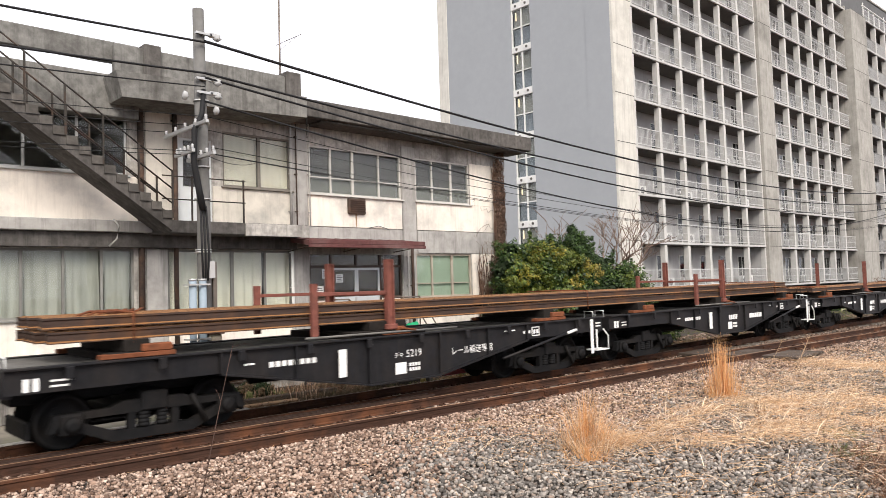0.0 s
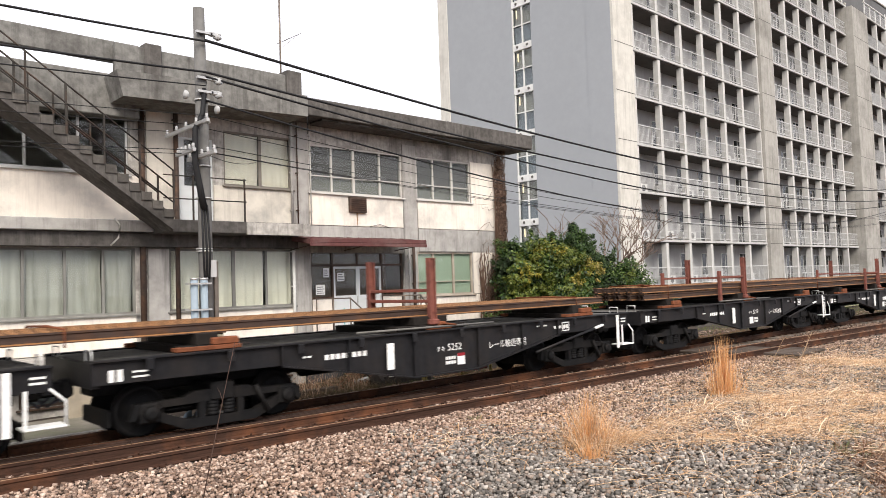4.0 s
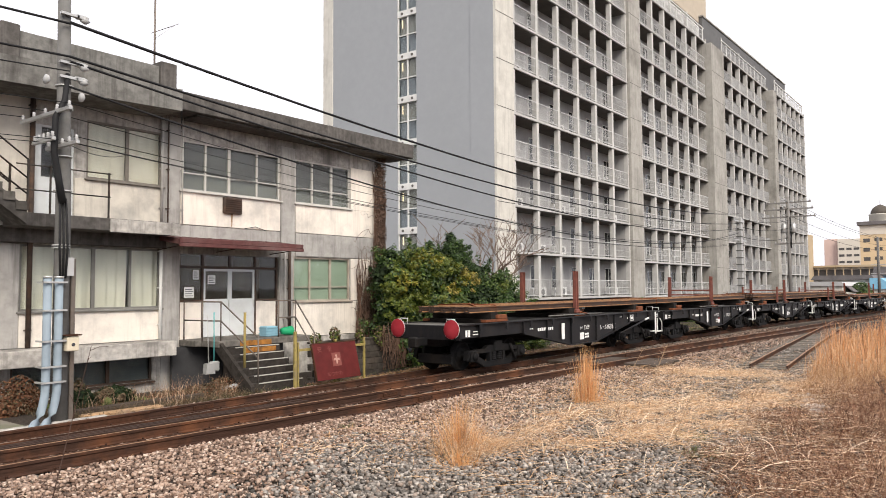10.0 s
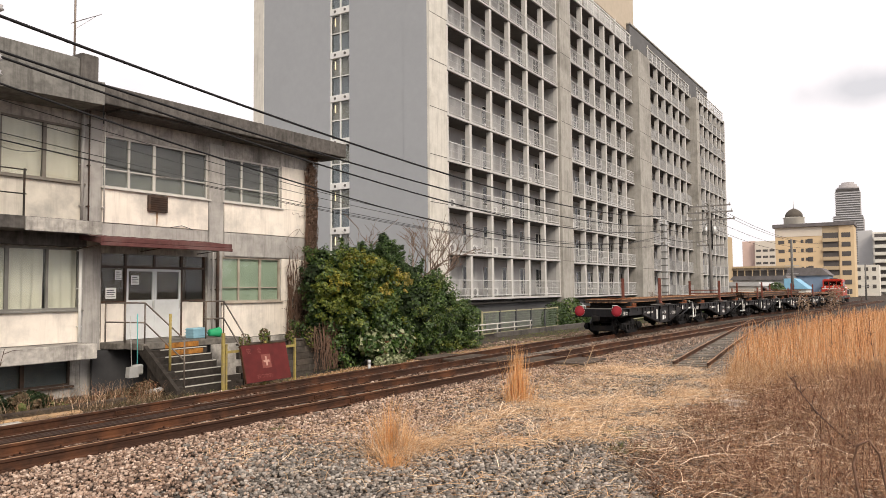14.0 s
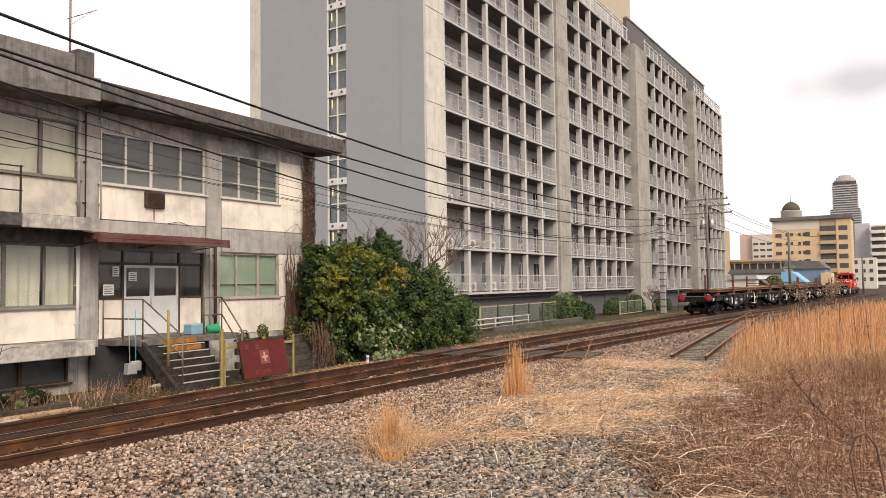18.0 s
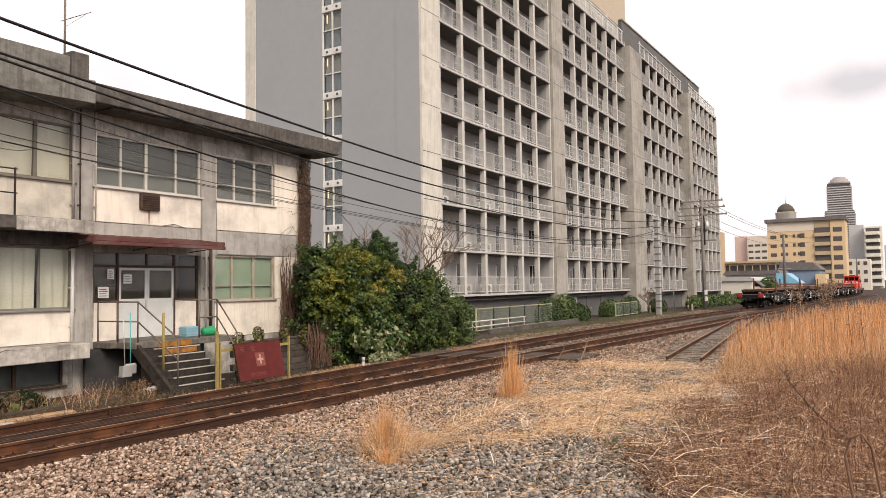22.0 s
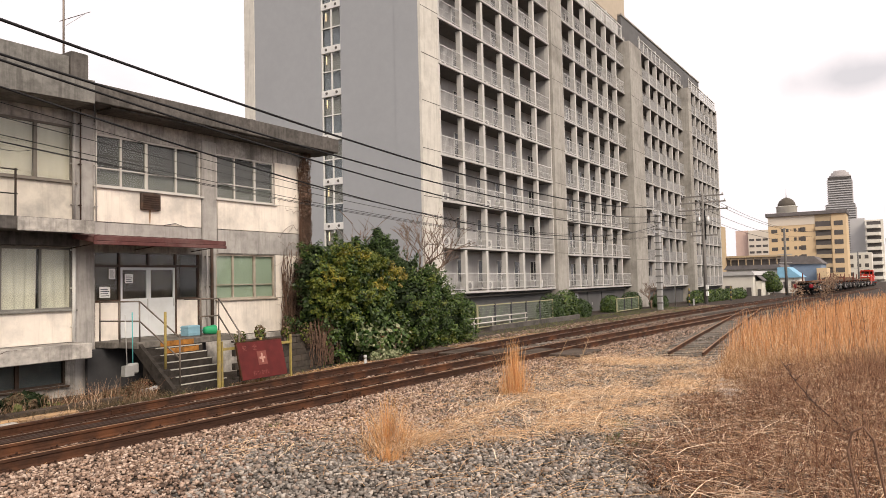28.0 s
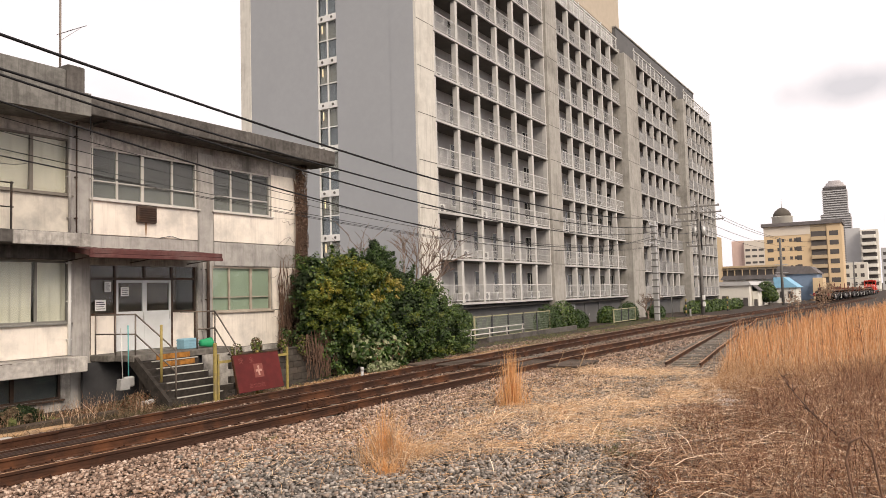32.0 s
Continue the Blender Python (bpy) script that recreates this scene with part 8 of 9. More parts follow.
hang((11.35, 17.5, 7.98), (11.38, 17.55, 6.9), 0.0, 0.012, "service_wire", "wire hanging at the roof step", 4)
for z1, z2 in ((8.5, 9.4), (7.75, 8.6), (6.9, 7.6)):
    hang((P2[0], P2[1], z1), (P3[0], P3[1], z2), 0.35, 0.025, "overhead_cable", "black cable between the far poles", 10)
for k, (dy, z) in enumerate(((-0.9, 11.0), (-0.3, 11.0), (0.4, 10.2), (0.9, 9.5))):
    hang((P3[0], P3[1] + dy, z), (150, 12.5 + dy, z - 0.8), 1.2, 0.02, "overhead_wire", "thin wire running along the line", 16)

# stepped steel-banded pole beside the apartments
mast = thing("lattice_mast", "pale segmented steel mast beside the apartments", "utility pole", (P2[0], P2[1], grade(P2[0]) - 0.2))
part("shaft", Mesh().box(-0.22, -0.22, 0, 0.22, 0.22, 8.9, 0.04), GALV, mast)
for k in range(14):
    part("band", Mesh().box(-0.26, -0.26, 0.6 + k * 0.6, 0.26, 0.26, 0.7 + k * 0.6), POLEC, mast)
for z, a, b in ((8.55, -1.6, 1.4), (6.9, -1.7, 1.9)):
    part("arm", Mesh().box(a, -0.06, z, b, 0.06, z + 0.12), GALV, mast)
    for x in (a + 0.1, a + 0.6, b - 0.5, b - 0.1):
        part("insulator", Mesh().lathe((x, 0, z + 0.12), "z", [(0, 0.03), (0.06, 0.08), (0.12, 0.05), (0.2, 0.02)], 8), CERAM, mast)
# tall pole with its crossarms
tallp = thing("utility_pole", "tall dark utility pole with three crossarms and transformers", "utility pole", (P3[0], P3[1], grade(P3[0]) - 0.2))
FARPOLE = mat("grey_far_pole", (0.22, 0.21, 0.20), 0.85, var=0.1, scale=3, bump=0.05)
part("shaft", Mesh().tube([(0, 0, 0), (0, 0, 12.4)], 0.21, 12, 0.15), FARPOLE, tallp)
for z, a in ((11.7, 2.2), (11.0, 2.4), (10.2, 2.6), (7.4, 1.4)):
    ar = part("arm", Mesh().box(-0.07, -a, z, 0.07, a, z + 0.14).box(-a * 0.7, -0.06, z + 0.141, a * 0.9, 0.06, z + 0.22), FARPOLE, tallp)
    for k in range(6):
        y = -a + 0.1 + k * (2 * a - 0.2) / 5
        part("insulator", Mesh().lathe((0, y, z + 0.1), "z", [(0, 0.03), (0.08, 0.09), (0.16, 0.05), (0.26, 0.02)], 8), CERAM, ar)
for s in (-1, 1):
    part("transformer", Mesh().lathe((0, s * 0.45, 8.6), "z", [(0, 0.2), (0.05, 0.26), (0.85, 0.26), (0.95, 0.15)], 14), GALV, tallp, "grey drum transformer")
part("cable", Mesh().tube([(-0.1, -0.2, 10.2), (-0.2, -0.28, 9.0), (-0.15, -0.25, 7.0)], 0.06, 8), CABLE, tallp)
for z in (0.9, 1.6):
    part("switch_box", Mesh().box(-0.5, -0.35, z, -0.15, -0.1, z + 0.5, 0.02), ACW, tallp, "white switch box")
for x, y, h in ((118.0, 13.75, 10.1), (190.0, 7.2, 8.5)):
    fp = thing("utility_pole", "distant slim utility pole beside the line", "utility pole", (x, y, grade(x) - 0.3))
    part("shaft", Mesh().tube([(0, 0, 0), (0, 0, h)], 0.22, 10, 0.14), POLEC, fp)
    for z in (h - 3.9, h - 5.1):
        part("arm", Mesh().box(-0.06, -0.9, z, 0.06, 0.9, z + 0.1), GALV, fp)

# ---------------------------------------------------------------- small things round the house and the line
SIGNR = mat("dark_red_sign_paint", (0.10, 0.017, 0.016), 0.6, var=0.2, scale=4, stain=(0.06, 0.018, 0.014), stain_scale=1.5, stain_amt=0.6, bump=0.1)
SIGNP = mat("faded_pink_paint", (0.19, 0.06, 0.05), 0.7, var=0.2, scale=10, bump=0)
sign = thing("safety_board", "dark red board with a faded cross leaning by the steps", "sign board", (14.75, 15.0, -0.12))
board = part("board", Mesh().box(-0.74, 0, 0, 0.95, 0.04, 1.02, 0.006).moved(pose(0, 0, 0.15, -14, 0, 0)), SIGNR, sign)
tilt = pose(0, 0, 0.15, -14, 0, 0)
part("cross_panel", Mesh().box(-0.08, -0.005, 0.36, 0.26, -0.001, 0.74).moved(tilt), SIGNP, sign)
part("cross", Mesh().box(0.06, -0.009, 0.42, 0.12, -0.0055, 0.68).box(-0.02, -0.009, 0.52, 0.06, -0.0055, 0.58).box(0.12, -0.009, 0.52, 0.2, -0.0055, 0.58).moved(tilt), mat("faded_cross_paint", (0.40, 0.22, 0.18), 0.8, var=0.2, scale=12, bump=0), sign)
for body, x, z, sz in (("安", -0.5, 0.8, 0.17), ("全", -0.12, 0.8, 0.17), ("おつかれ", -0.05, 0.1, 0.15)):
    o = lettering(body, sz, (0, 0, 0), sign, SIGNP)
    o.matrix_basis = tilt @ pose(x, -0.004, z, 90, 0, 0)
part("board_edge", Mesh().box(-0.77, -0.004, 0, -0.741, 0.05, 1.02).box(-0.74, -0.004, 1.021, 0.95, 0.05, 1.05).moved(tilt), RUST, sign)
bar_frame = thing("yellow_barrier", "worn yellow steel barrier behind the red board", "barrier", (14.9, 15.35, -0.15))
for x, w in ((-1.42, 0.09), (-1.3, 0.05), (0.1, 0.06), (1.3, 0.06)):
    part("post", Mesh().box(x, 0, 0, x + w, 0.06, 1.55 if x < -1.35 else 1.25, 0.006), YELLOW, bar_frame)
part("bar", Mesh().box(-1.3, 0.01, 1.0, 1.36, 0.05, 1.07), YELLOW, bar_frame)
BLOCKM = mat("sooty_block", (0.06, 0.052, 0.044), 0.95, var=0.35, scale=5, stain=(0.08, 0.062, 0.05), stain_scale=1.2, stain_amt=0.6, bump=0.4, per=0.25)
lw = thing("block_wall", "low dark concrete-block wall beside the steps", "wall", (15.2, 16.6, -0.3), kind="structure")
for r in range(6):
    for k in range(13):
        x = k * 0.4 + (0.2 if r % 2 else 0)
        part("block", Mesh().box(x + 0.004, 0, r * 0.2 + 0.004, x + 0.396, 0.15, r * 0.2 + 0.196, 0.008), BLOCKM, lw)
part("coping", Mesh().box(0, -0.02, 1.204, 5.4, 0.17, 1.26, 0.01), BLOCKM, lw)
yp = thing("marker_post", "slim yellow post at the foot of the steps", "post", (12.25, 15.9, 0.55))
part("post", Mesh().tube([(0, 0, -0.05), (0, 0, 1.4)], 0.035, 10), YELLOW, yp)
TEAL = mat("teal_plastic", (0.08, 0.36, 0.36), 0.5, var=0.1, bump=0.03)
GREENP = mat("green_plastic", (0.02, 0.36, 0.16), 0.45, var=0.08, bump=0.03)
BLUEP = mat("pale_blue_plastic", (0.22, 0.40, 0.48), 0.5, var=0.1, bump=0.03)
broom = thing("broom", "broom with a teal handle leaning on the platform railing", "broom", (11.95, 16.8, 0.4))
part("handle", Mesh().tube([(0, 0, 0.25), (0.03, 0.06, 1.55)], 0.014, 8), TEAL, broom)
part("head", Mesh().box(-0.16, -0.05, -0.02, 0.16, 0.05, 0.25, 0.03), ALU, broom)
pan = thing("dustpan", "pale grey long-handled dustpan hanging by the platform", "dustpan", (11.75, 16.75, 0.3))
part("handle", Mesh().tube([(0, 0, 0.3), (-0.02, 0.05, 1.6)], 0.012, 8), ALU, pan)
part("pan", Mesh().prism([(-0.14, 0.04), (0.14, 0.04), (0.115, 0.31), (-0.115, 0.31)], -0.1, 0.06, "y"), ALU, pan)
crate = thing("crate", "pale blue plastic crate by the entrance door", "crate", (14.46, 17.6, 1.15))
part("body", Mesh().box(-0.25, -0.17, 0, 0.25, 0.17, 0.3, 0.02), BLUEP, crate)
for z in (0.08, 0.16, 0.24):
    part("rib", Mesh().box(-0.262, -0.182, z, 0.262, 0.182, z + 0.02), BLUEP, crate)
bucket = thing("bucket", "green plastic bucket lying by the door", "bucket", (14.95, 17.4, 1.15))
part("body", Mesh().lathe((0, 0, 0.14), "x", [(-0.18, 0.02), (-0.18, 0.1), (0.16, 0.14), (0.18, 0.15), (0.16, 0.125), (-0.15, 0.09)], 18), GREENP, bucket)
pipe_e = solid("pipe", Mesh().tube([(11.9, 16.4, -0.05), (12.5, 16.2, 0.05)], 0.06, 10), CERAM, "short white pipe on the soil under the platform", "pipe")
kerb = solid("kerb", Mesh().box(2.0, 14.82, -0.25, 8.0, 15.0, -0.02, 0.02), CONC, "pale concrete kerb along the track bed", "kerb", kind="structure")
ytim = solid("timber", Mesh().box(-0.9, -0.12, -0.2, 0.9, 0.12, 0.0, 0.02), mat("faded_orange_tan_timber", (0.42, 0.27, 0.15), 0.9, var=0.2, scale=4, grain=(1, 6, 6), stain=(0.22, 0.18, 0.15), stain_scale=1.5, stain_amt=0.8, bump=0.3), "faded orange-tan timber lying by the track", "timber", (8.6, 15.35, -0.04), -3)
tim2 = solid("timber", Mesh().box(8.0, 16.1, -0.22, 11.2, 16.3, -0.04, 0.02), PLANK, "grey old board lying below the ledge", "timber")
stub = solid("track_marker", Mesh().tube([(19.0, 14.75, -0.2), (19.0, 14.75, 0.12)], 0.05, 8).tube([(19.0, 14.75, 0.12), (19.0, 14.75, 0.25)], 0.055, 8), CERAM, "small white-topped track marker", "marker")
for k, (x, y, r) in enumerate(((17.3, 3.3, 0.45), (18.1, 3.5, 0.35), (18.9, 3.75, 0.4), (16.7, 3.15, 0.25))):
    solid("concrete_lump", Mesh().lathe((x, y, -0.02), "z", [(0, r * 0.7), (0.03, r * 0.6), (0.05, r * 0.4)], 9), CONC, "pale flat lump of concrete in the grass", "rubble", group="concrete lumps")
# pale apron and boards before the cellar wall
APRON = mat("pale_worn_apron", (0.22, 0.20, 0.165), 0.95, var=0.2, scale=3, stain=(0.17, 0.18, 0.11), stain_scale=0.8, stain_amt=0.8, bump=0.3)
solid("apron", Mesh().box(-8.0, 15.05, -0.4, 6.7, 17.74, -0.12, 0.02), APRON, "pale worn concrete apron with mossy edges", "pavement", kind="structure")
solid("board", Mesh().box(5.0, 17.42, -0.13, 5.64, 17.46, 0.70, 0.005), mat("tan_board", (0.36, 0.31, 0.24), 0.85, var=0.15, scale=3, stain=(0.22, 0.2, 0.17), stain_scale=1.0, stain_amt=0.6, bump=0.1), "tan weathered board leaning on the cellar wall", "board")
# panel in front of the cellar wall
solid("sheet", Mesh().box(5.66, 17.4, -0.13, 6.66, 17.45, 0.65, 0.005), mat("peeling_blue_grey_sheet", (0.075, 0.085, 0.095), 0.8, var=0.3, scale=3, stain=(0.40, 0.42, 0.42), stain_scale=1.6, stain_amt=0.7, bump=0.1), "peeling blue-grey sheet leaning on the cellar wall", "sheet")

# fence, guard rail and posts by the apartments
FENCE = mat("faded_yellow_fence", (0.36, 0.345, 0.22), 0.7, var=0.15, scale=5, stain=(0.25, 0.2, 0.12), stain_scale=1.5, stain_amt=0.5, bump=0.05)
MESHW = mat("green_wire", (0.22, 0.27, 0.2), 0.6, metal=0.3, var=0.1, bump=0)


def mesh_fence(x0, x1, y, bays, h, label):
    e = thing("mesh_fence", label, "fence", (x0, y, grade(x0) - 0.15))
    w = (x1 - x0) / bays
    for k in range(bays + 1):
        part("post", Mesh().box(k * w - 0.04, -0.04, 0, k * w + 0.04, 0.04, h + 0.1), FENCE if k in (0, bays) else INK, e)
    for z in (0.06, h):
        part("rail", Mesh().box(0, -0.03, z, x1 - x0, 0.03, z + 0.06), FENCE, e)
    for b in range(bays):
        m = Mesh()
        n_ = int(w / 0.14)
        for k in range(1, n_):
            x = b * w + k * w / n_
            m.box(x - 0.008, -0.008, 0.12, x + 0.008, 0.008, h)
        for k in range(1, 8):
            z = 0.12 + k * (h - 0.12) / 8
            m.box(b * w + 0.04, -0.006, z - 0.006, (b + 1) * w - 0.04, 0.006, z + 0.006)
        part("mesh_panel", m, MESHW, e)
    return e


mesh_fence(36.9, 47.7, 20.5, 5, 1.3, "faded yellow framed wire-mesh fence")
mesh_fence(60.0, 66.0, 20.0, 3, 1.1, "short green wire-mesh fence")
gr = thing("guard_rail", "low white pipe guard rail before the fence", "guard rail", (33.0, 19.8, -0.2))
for k in range(5):
    part("post", Mesh().tube([(k * 2.2, 0, 0), (k * 2.2, 0, 0.72)], 0.04, 8), WHITEF, gr)
for z in (0.4, 0.7):
    part("rail", Mesh().tube([(-0.2, 0, z), (9.0, 0, z)], 0.04, 8), WHITEF, gr)
part("low_wall", Mesh().box(36.6, 19.4, -0.5, 50, 19.6, 0.02, 0.02), DARKC, None, "low dark retaining wall")["kind"] = "structure"
bpy.data.objects["low_wall"]["category"] = "wall"
for x, y in ((78.0, 18.3), (96.0, 17.5)):
    sp_ = thing("striped_post", "yellow and black striped warning post", "post", (x, y, grade(x) - 0.2))
    for k in range(6):
        part("stripe", Mesh().tube([(0, 0, k * 0.3), (0, 0, k * 0.3 + 0.299)], 0.08, 8), YELLOW if k % 2 else INK, sp_)
wp = solid("marker_post", Mesh().box(78.8, 18.0, grade(78) - 0.2, 78.95, 18.15, grade(78) + 0.5, 0.01), CERAM, "short white marker post beside the line", "post")
sl = thing("street_lamp", "slim grey street lamp beside the apartments", "street lamp", (76.0, 19.2, grade(76) - 0.2))
part("post", Mesh().tube([(0, 0, 0), (0, 0, 2.6), (0.5, -0.2, 3.1)], 0.05, 8), GALV, sl)
part("head", Mesh().box(0.4, -0.3, 3.05, 0.9, -0.15, 3.15, 0.03), GALV, sl)

# ---------------------------------------------------------------- the distance
# Far walls are kept lighter, with haze put into their colours.
FARB = mat("far_beige_render", (0.60, 0.455, 0.29), 0.9, var=0.04, scale=0.5, stain=(0.56, 0.42, 0.27), stain_scale=0.1, stain_amt=0.4, bump=0)
FARC = mat("far_cream_render", (0.62, 0.56, 0.48), 0.9, var=0.04, scale=0.5, bump=0)
FARBR = mat("far_brown_render", (0.43, 0.34, 0.23), 0.9, var=0.05, scale=0.5, bump=0)
FARG = mat("far_grey_render", (0.46, 0.46, 0.46), 0.9, var=0.04, scale=0.5, bump=0)
FARP = mat("far_pink_render", (0.60, 0.44, 0.38), 0.9, var=0.04, scale=0.5, bump=0)
FARW = mat("far_white_render", (0.66, 0.64, 0.58), 0.9, var=0.05, scale=1, stain=(0.5, 0.48, 0.42), stain_scale=0.3, stain_amt=0.4, bump=0)
FART = mat("far_tower_facade", (0.32, 0.30, 0.30), 0.8, var=0.05, scale=0.3, bump=0)
FARD = mat("far_dark_opening", (0.09, 0.083, 0.08), 0.6, var=0.1, scale=0.5, bump=0)
FART2 = mat("far_tower_window", (0.14, 0.135, 0.135), 0.6, var=0.2, scale=0.5, bump=0)
ROOFD = mat("far_dark_roof", (0.14, 0.13, 0.13), 0.9, var=0.2, scale=1, bump=0)
DOMEB = mat("brown_dome_sheet", (0.088, 0.077, 0.064), 0.7, var=0.15, scale=1, bump=0)
BLUER = mat("pale_blue_roof", (0.20, 0.42, 0.58), 0.6, var=0.08, scale=1, bump=0)
BLUEW = mat("blue_grey_sheet", (0.17, 0.24, 0.34), 0.7, var=0.1, scale=1, bump=0)


def far_house(name, label, x, y0, y1, depth, z1, wall, openings, z0=-2.0, opening=None):
    """A distant building: walls, roof edge, and its openings towards the line."""
    e = thing(name, label, "building", (x, (y0 + y1) / 2, z0))
    c = (y0 + y1) / 2
    part("wall", Mesh().box(0, y0 - c, 0, depth, y1 - c, z1 - z0, 0.05), wall, e)
    for k, (a, b, c0, d0_) in enumerate(openings):
        part("window", Mesh().box(-0.06, a - c, c0 - z0, 0.002, b - c, d0_ - z0), opening or FARD, e)
    return e


def rows_of(y0, y1, n_, w, z0, step, count, h):
    out = []
    for r in range(count):
        for k in range(n_):
            yc = y0 + (k + 0.5) * (y1 - y0) / n_
            out.append((yc - w / 2, yc + w / 2, z0 + r * step, z0 + r * step + h))
    return out


# beige apartments with three differently faced parts
bz = far_house("beige_apartments", "seven-storey beige apartment house with a dark flat roof edge", 230, 18.9, 31.0, 14, 19.0, FARB,
               rows_of(19.4, 24.5, 1, 1.3, 1.6, 2.55, 7, 1.3) + rows_of(22.2, 24.6, 2, 0.7, 1.8, 2.55, 7, 0.9) + rows_of(25.4, 27.8, 2, 0.7, 1.8, 2.55, 7, 0.9) + rows_of(28.4, 30.4, 1, 1.6, 1.6, 2.55, 7, 1.0))
part("top_storey", Mesh().box(-0.1, -6.05, 18.4, 0.0, 6.05, 21.0), FARC, bz, "cream top storey")
part("balcony_bay", Mesh().box(-0.12, -10.2, 0, 12, -6.06, 21.0), FARBR, bz, "brown recessed balcony bay")
for k in range(7):
    part("balcony", Mesh().box(-0.7, -10.1, 1.0 + k * 2.6, -0.13, -6.1, 2.0 + k * 2.6), FARBR, bz)
    # dark sheet that paints the shade inside each balcony
    part("balcony_shadow", Mesh().box(-0.16, -10.0, 2.0 + k * 2.6, -0.125, -6.2, 3.5 + k * 2.6), FARD, bz)
    part("side_window", Mesh().box(-0.46, -13.0, 2.1 + k * 2.6, -0.405, -10.8, 3.4 + k * 2.6), FARD, bz)
part("side_bay", Mesh().box(-0.4, -13.8, 0, 12, -10.21, 21.4), FARB, bz)
part("roof_edge", Mesh().box(-0.9, -14.1, 21.0, 13, 6.6, 22.0, 0.05), ROOFD, bz, "dark roof edge")
dm = thing("domed_turret", "cream round turret with a dark dome and a spike", "building", (262, 29.5, -2))
part("drum", Mesh().lathe((0, 0, 0), "z", [(0, 3.1), (26.2, 3.1), (26.3, 3.3), (26.5, 3.3)], 28), FARW, dm)
part("dome", Mesh().lathe((0, 0, 26.5), "z", [(0, 2.75), (0.9, 2.6), (1.8, 2.1), (2.5, 1.3), (2.9, 0.5), (3.0, 0.1)], 28), DOMEB, dm)
part("spike", Mesh().tube([(0, 0, 29.4), (0, 0, 32.2)], 0.12, 6, 0.03), FARG, dm)
# round-topped high-rise
tw = thing("high_rise_tower", "grey stepped high-rise tower with a rounded top", "building", (700, 37, -5))
part("lower_shaft", Mesh().box(-10, -11, 0, 10, 11, 64, 1.5), FART, tw)
part("upper_shaft", Mesh().box(-9, -9, 64, 9, 9, 87, 2.0), FART, tw)
part("crown", Mesh().lathe((0, 0, 87), "z", [(0, 8.4), (2.2, 8.2), (2.3, 6.9), (4.4, 6.6), (4.5, 5.2), (6.2, 4.6), (6.4, 0.5)], 24), FART, tw)
for k in range(43):
    z = 3 + k * 1.92
    hw = 11.4 if z < 63 else 9.4
    part("balcony_band", Mesh().box(-hw, -hw, z, -hw + 1.2, hw, z + 0.8), FARG, tw)
    part("window_band", Mesh().box(-hw + 0.35, -hw + 0.6, z + 0.85, -hw + 1.25, hw - 0.6, z + 1.88), FART2, tw)
part("crown_band", Mesh().box(-9.3, -8.6, 85.6, -8.6, 8.6, 87.2), FARD, tw)
gh = far_house("grey_apartments", "plain grey apartment slab", 300, 8.8, 13.4, 14, 21.8, FARG, [])
wh = far_house("balcony_apartments", "white apartment house with rounded balcony tiers", 296, 3.2, 8.7, 14, 20.8, FARW, rows_of(3.6, 8.4, 1, 4.2, 1.2, 2.55, 8, 1.2))
for k in range(8):
    part("balcony", Mesh().prism([(-1.4, -2.3 + 0.12 * k), (-1.4, 2.3), (-0.07, 2.7), (-0.07, -2.8 + 0.12 * k)], 2.0 + k * 2.55, 3.1 + k * 2.55, "z"), FARW, wh)
far_house("grey_office", "distant grey office block", 330, -3.5, 3.0, 14, 15.5, FARG, rows_of(-3.2, 2.8, 3, 1.2, 1.5, 2.8, 5, 1.2))
far_house("white_shop", "white low building beyond the line", 255, 6.0, 12.6, 10, 8.5, FARW, rows_of(6.4, 12.4, 3, 1.0, 1.5, 2.6, 3, 1.1))
far_house("pink_apartments", "pale pink apartment house", 330, 52.2, 57.3, 14, 21.2, FARP, [])
far_house("cream_apartments", "cream apartment house with rows of balconies", 328, 44.0, 52.1, 14, 21.0, FARC, rows_of(44.2, 52, 3, 1.9, 1.0, 2.6, 7, 0.9))
far_house("pink_apartments", "pale pink apartment house", 340, 36.0, 44.0, 14, 23.5, FARP, rows_of(36.5, 43.5, 2, 1.0, 1.5, 2.8, 8, 1.2))
far_house("brown_flats", "brown brick flats behind the apartments", 200, 39.0, 42.4, 10, 15.6, FARBR, rows_of(39.2, 42.2, 3, 0.6, 1.5, 2.4, 6, 1.1))
tb = far_house("terrace_block", "low cream building with open upper decks", 210, 24.0, 40.0, 12, 7.2, FARC, rows_of(24.5, 39.5, 5, 2.7, 5.2, 1.6, 1, 1.2))
# Flat dark sheet on the wall paints the shade of the open deck.
part("deck_opening", Mesh().box(-0.12, -7.4, 7.0, -0.065, 7.4, 8.6), FARD, tb, "dark sheet standing for the shade in the open deck")
part("deck_roof", Mesh().box(-1.2, -8.2, 9.2, 12.4, 8.2, 9.7), FARBR, tb, "brown flat deck roof")
for k in range(9):
    part("deck_post", Mesh().box(-0.9, -7.6 + k * 1.9, 6.6, -0.7, -7.4 + k * 1.9, 9.2), FARBR, tb)
part("deck_parapet", Mesh().box(-1.0, -8.1, 6.3, -0.9, 8.1, 7.1), FARBR, tb)
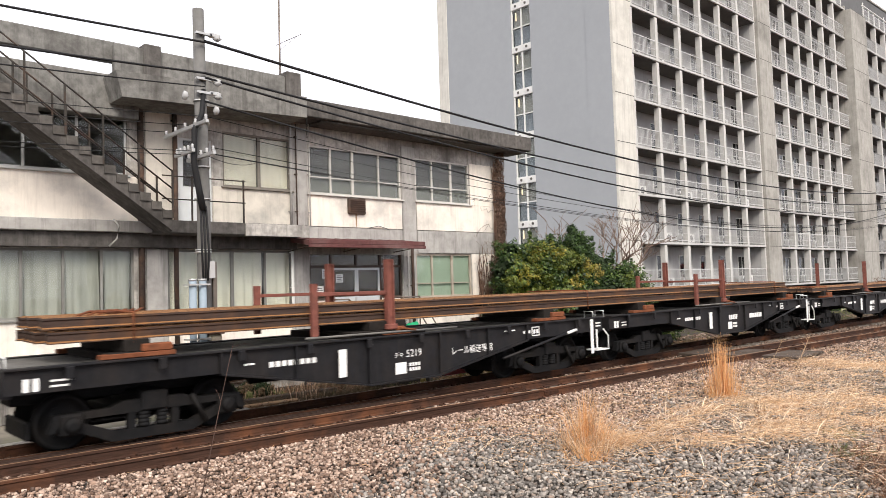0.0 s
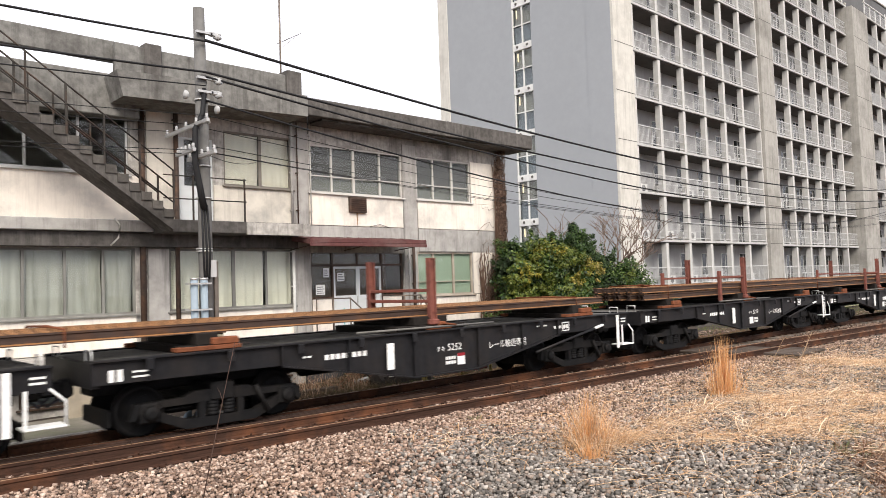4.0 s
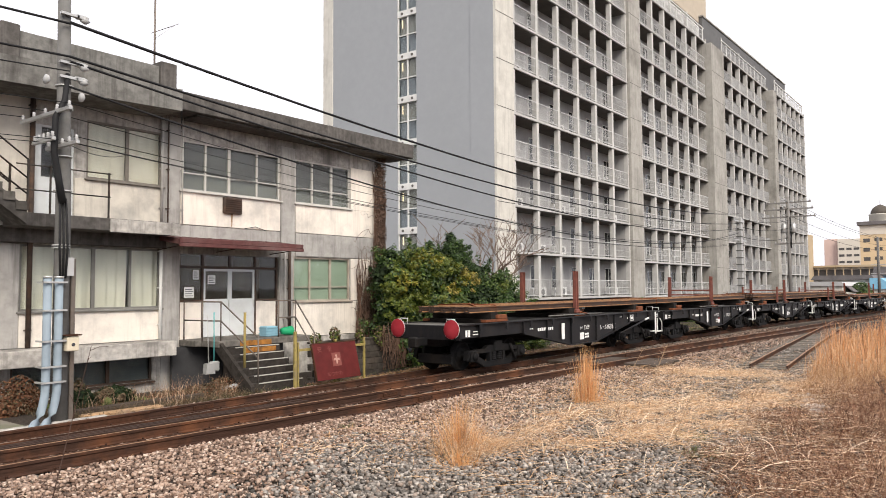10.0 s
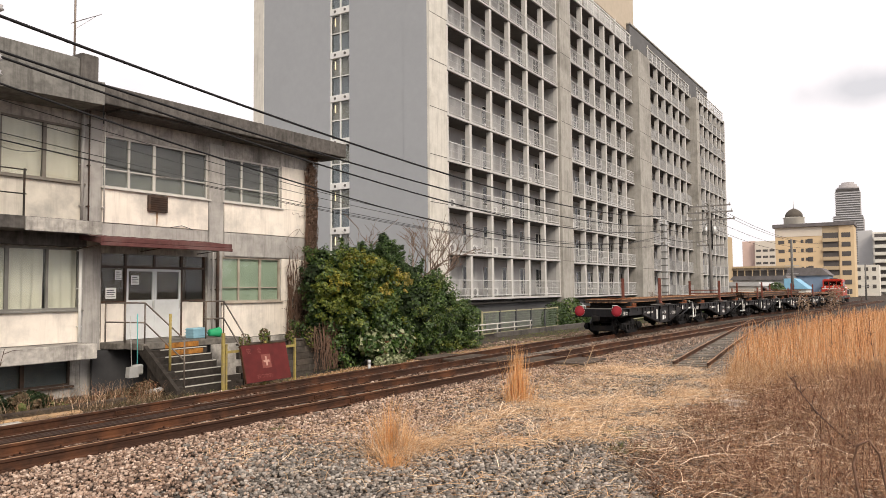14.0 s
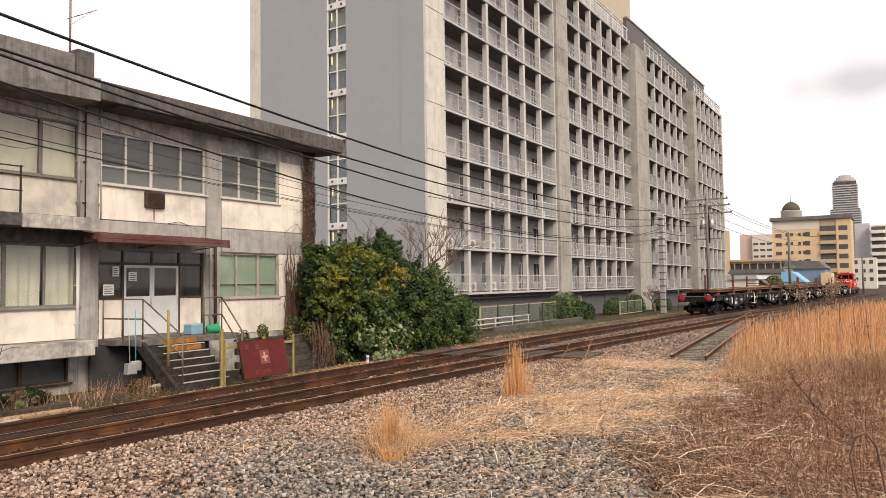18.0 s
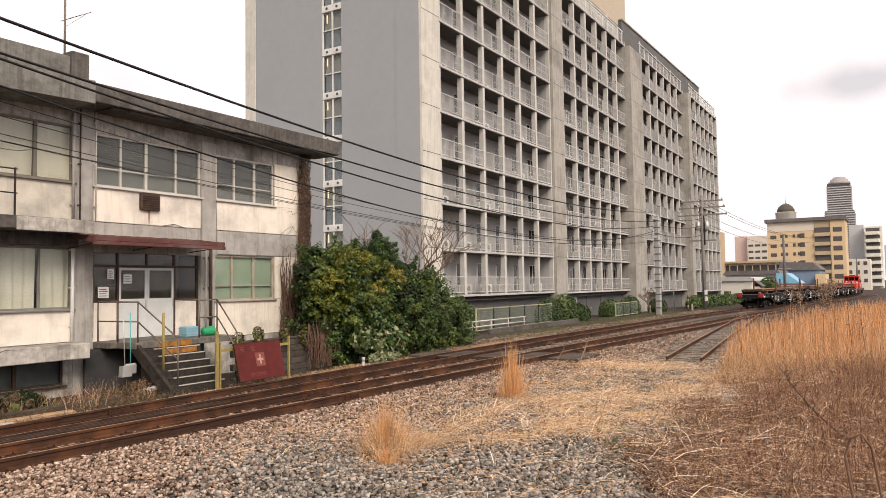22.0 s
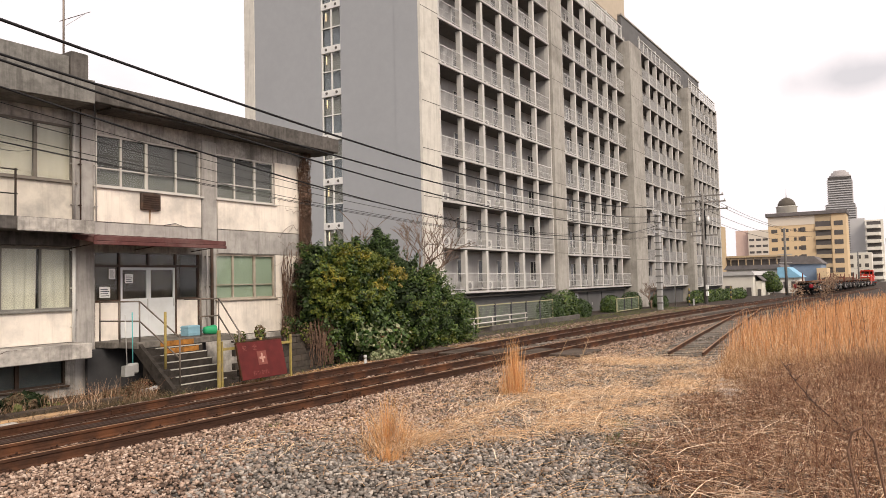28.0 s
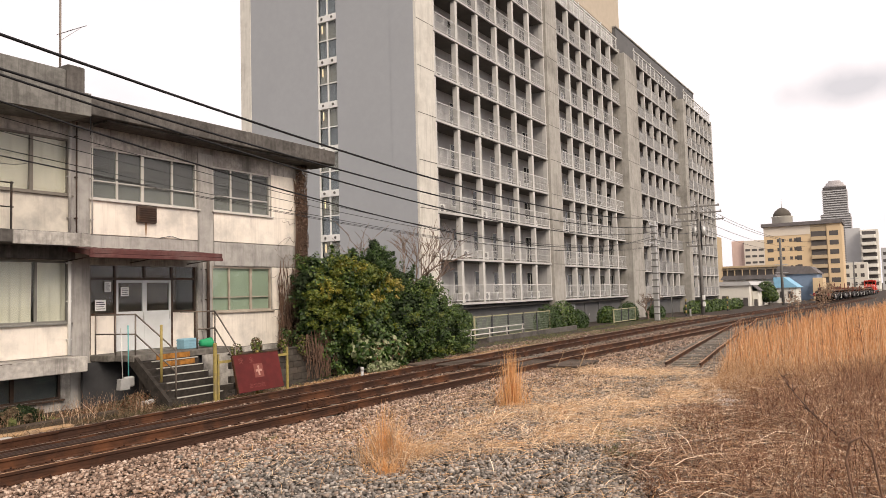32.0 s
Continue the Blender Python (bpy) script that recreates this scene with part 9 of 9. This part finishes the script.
# nearer low houses
w1 = far_house("white_house", "white rendered house with a dark grey roof", 122, 18.9, 24.2, 16, 2.6, FARW, [(19.2, 19.9, -1.0, 0.6), (22.0, 23.0, -0.2, 0.9)])
part("roof", Mesh().prism([(-2.95, 4.5), (2.95, 4.5), (2.6, 5.1), (-2.6, 5.1)], -0.3, 16.3, "x"), FARG, w1)
w2 = far_house("white_house", "small white lean-to beside the white house", 124, 17.9, 18.85, 9, 1.6, FARW, [(18.1, 18.6, -0.9, 0.3)])
part("roof", Mesh().prism([(-0.7, 3.5), (0.6, 4.6), (0.6, 4.75), (-0.8, 3.62)], -0.3, 9.3, "x"), ROOFD, w2)
l1 = far_house("long_roofed_house", "long white house under a low dark roof", 150, 18.4, 28.0, 14, 3.6, FARW, rows_of(18.8, 27.5, 4, 1.0, 0.6, 2, 1, 1.2))
part("roof", Mesh().prism([(-5.2, 5.6), (5.2, 5.6), (4.6, 6.4), (-4.6, 6.4)], -0.6, 14.6, "x"), ROOFD, l1)
b1 = far_house("blue_roofed_house", "small white house with a pale blue gabled roof", 146, 14.8, 18.0, 8, 2.0, FARW, [(15.4, 16.2, 0.0, 1.2), (16.8, 17.5, 0.0, 1.2)])
part("roof", Mesh().prism([(-2.0, 3.9), (0.3, 5.8), (2.0, 5.8), (2.0, 3.9)], -0.4, 8.4, "x"), BLUER, b1)
b2 = far_house("blue_shed", "blue-grey sheet-clad shed with a dark roof", 165, 12.7, 20.0, 12, 4.6, BLUEW, [])
part("roof", Mesh().prism([(-4.0, 6.5), (-2.4, 8.0), (3.6, 8.2), (4.0, 6.5)], -0.4, 12.4, "x"), ROOFD, b2)
far_house("tan_house", "tan house corner behind the blue shed", 160, 11.4, 13.2, 8, 3.6, FARB, [(11.8, 12.4, 0.4, 1.6)])
# sleepers and fastenings, shared meshes
for tr, cy, x0, x1, pitch, top, half, slant in TRACK_SLEEPERS:
    sleepers(tr, cy, x0, x1, pitch, top, half, slant)
fastenings(main_track, main_y, 1.8, 40, 0.62)
fastenings(loop_track, loop_y, 1.9, 40, 0.64)

motions()
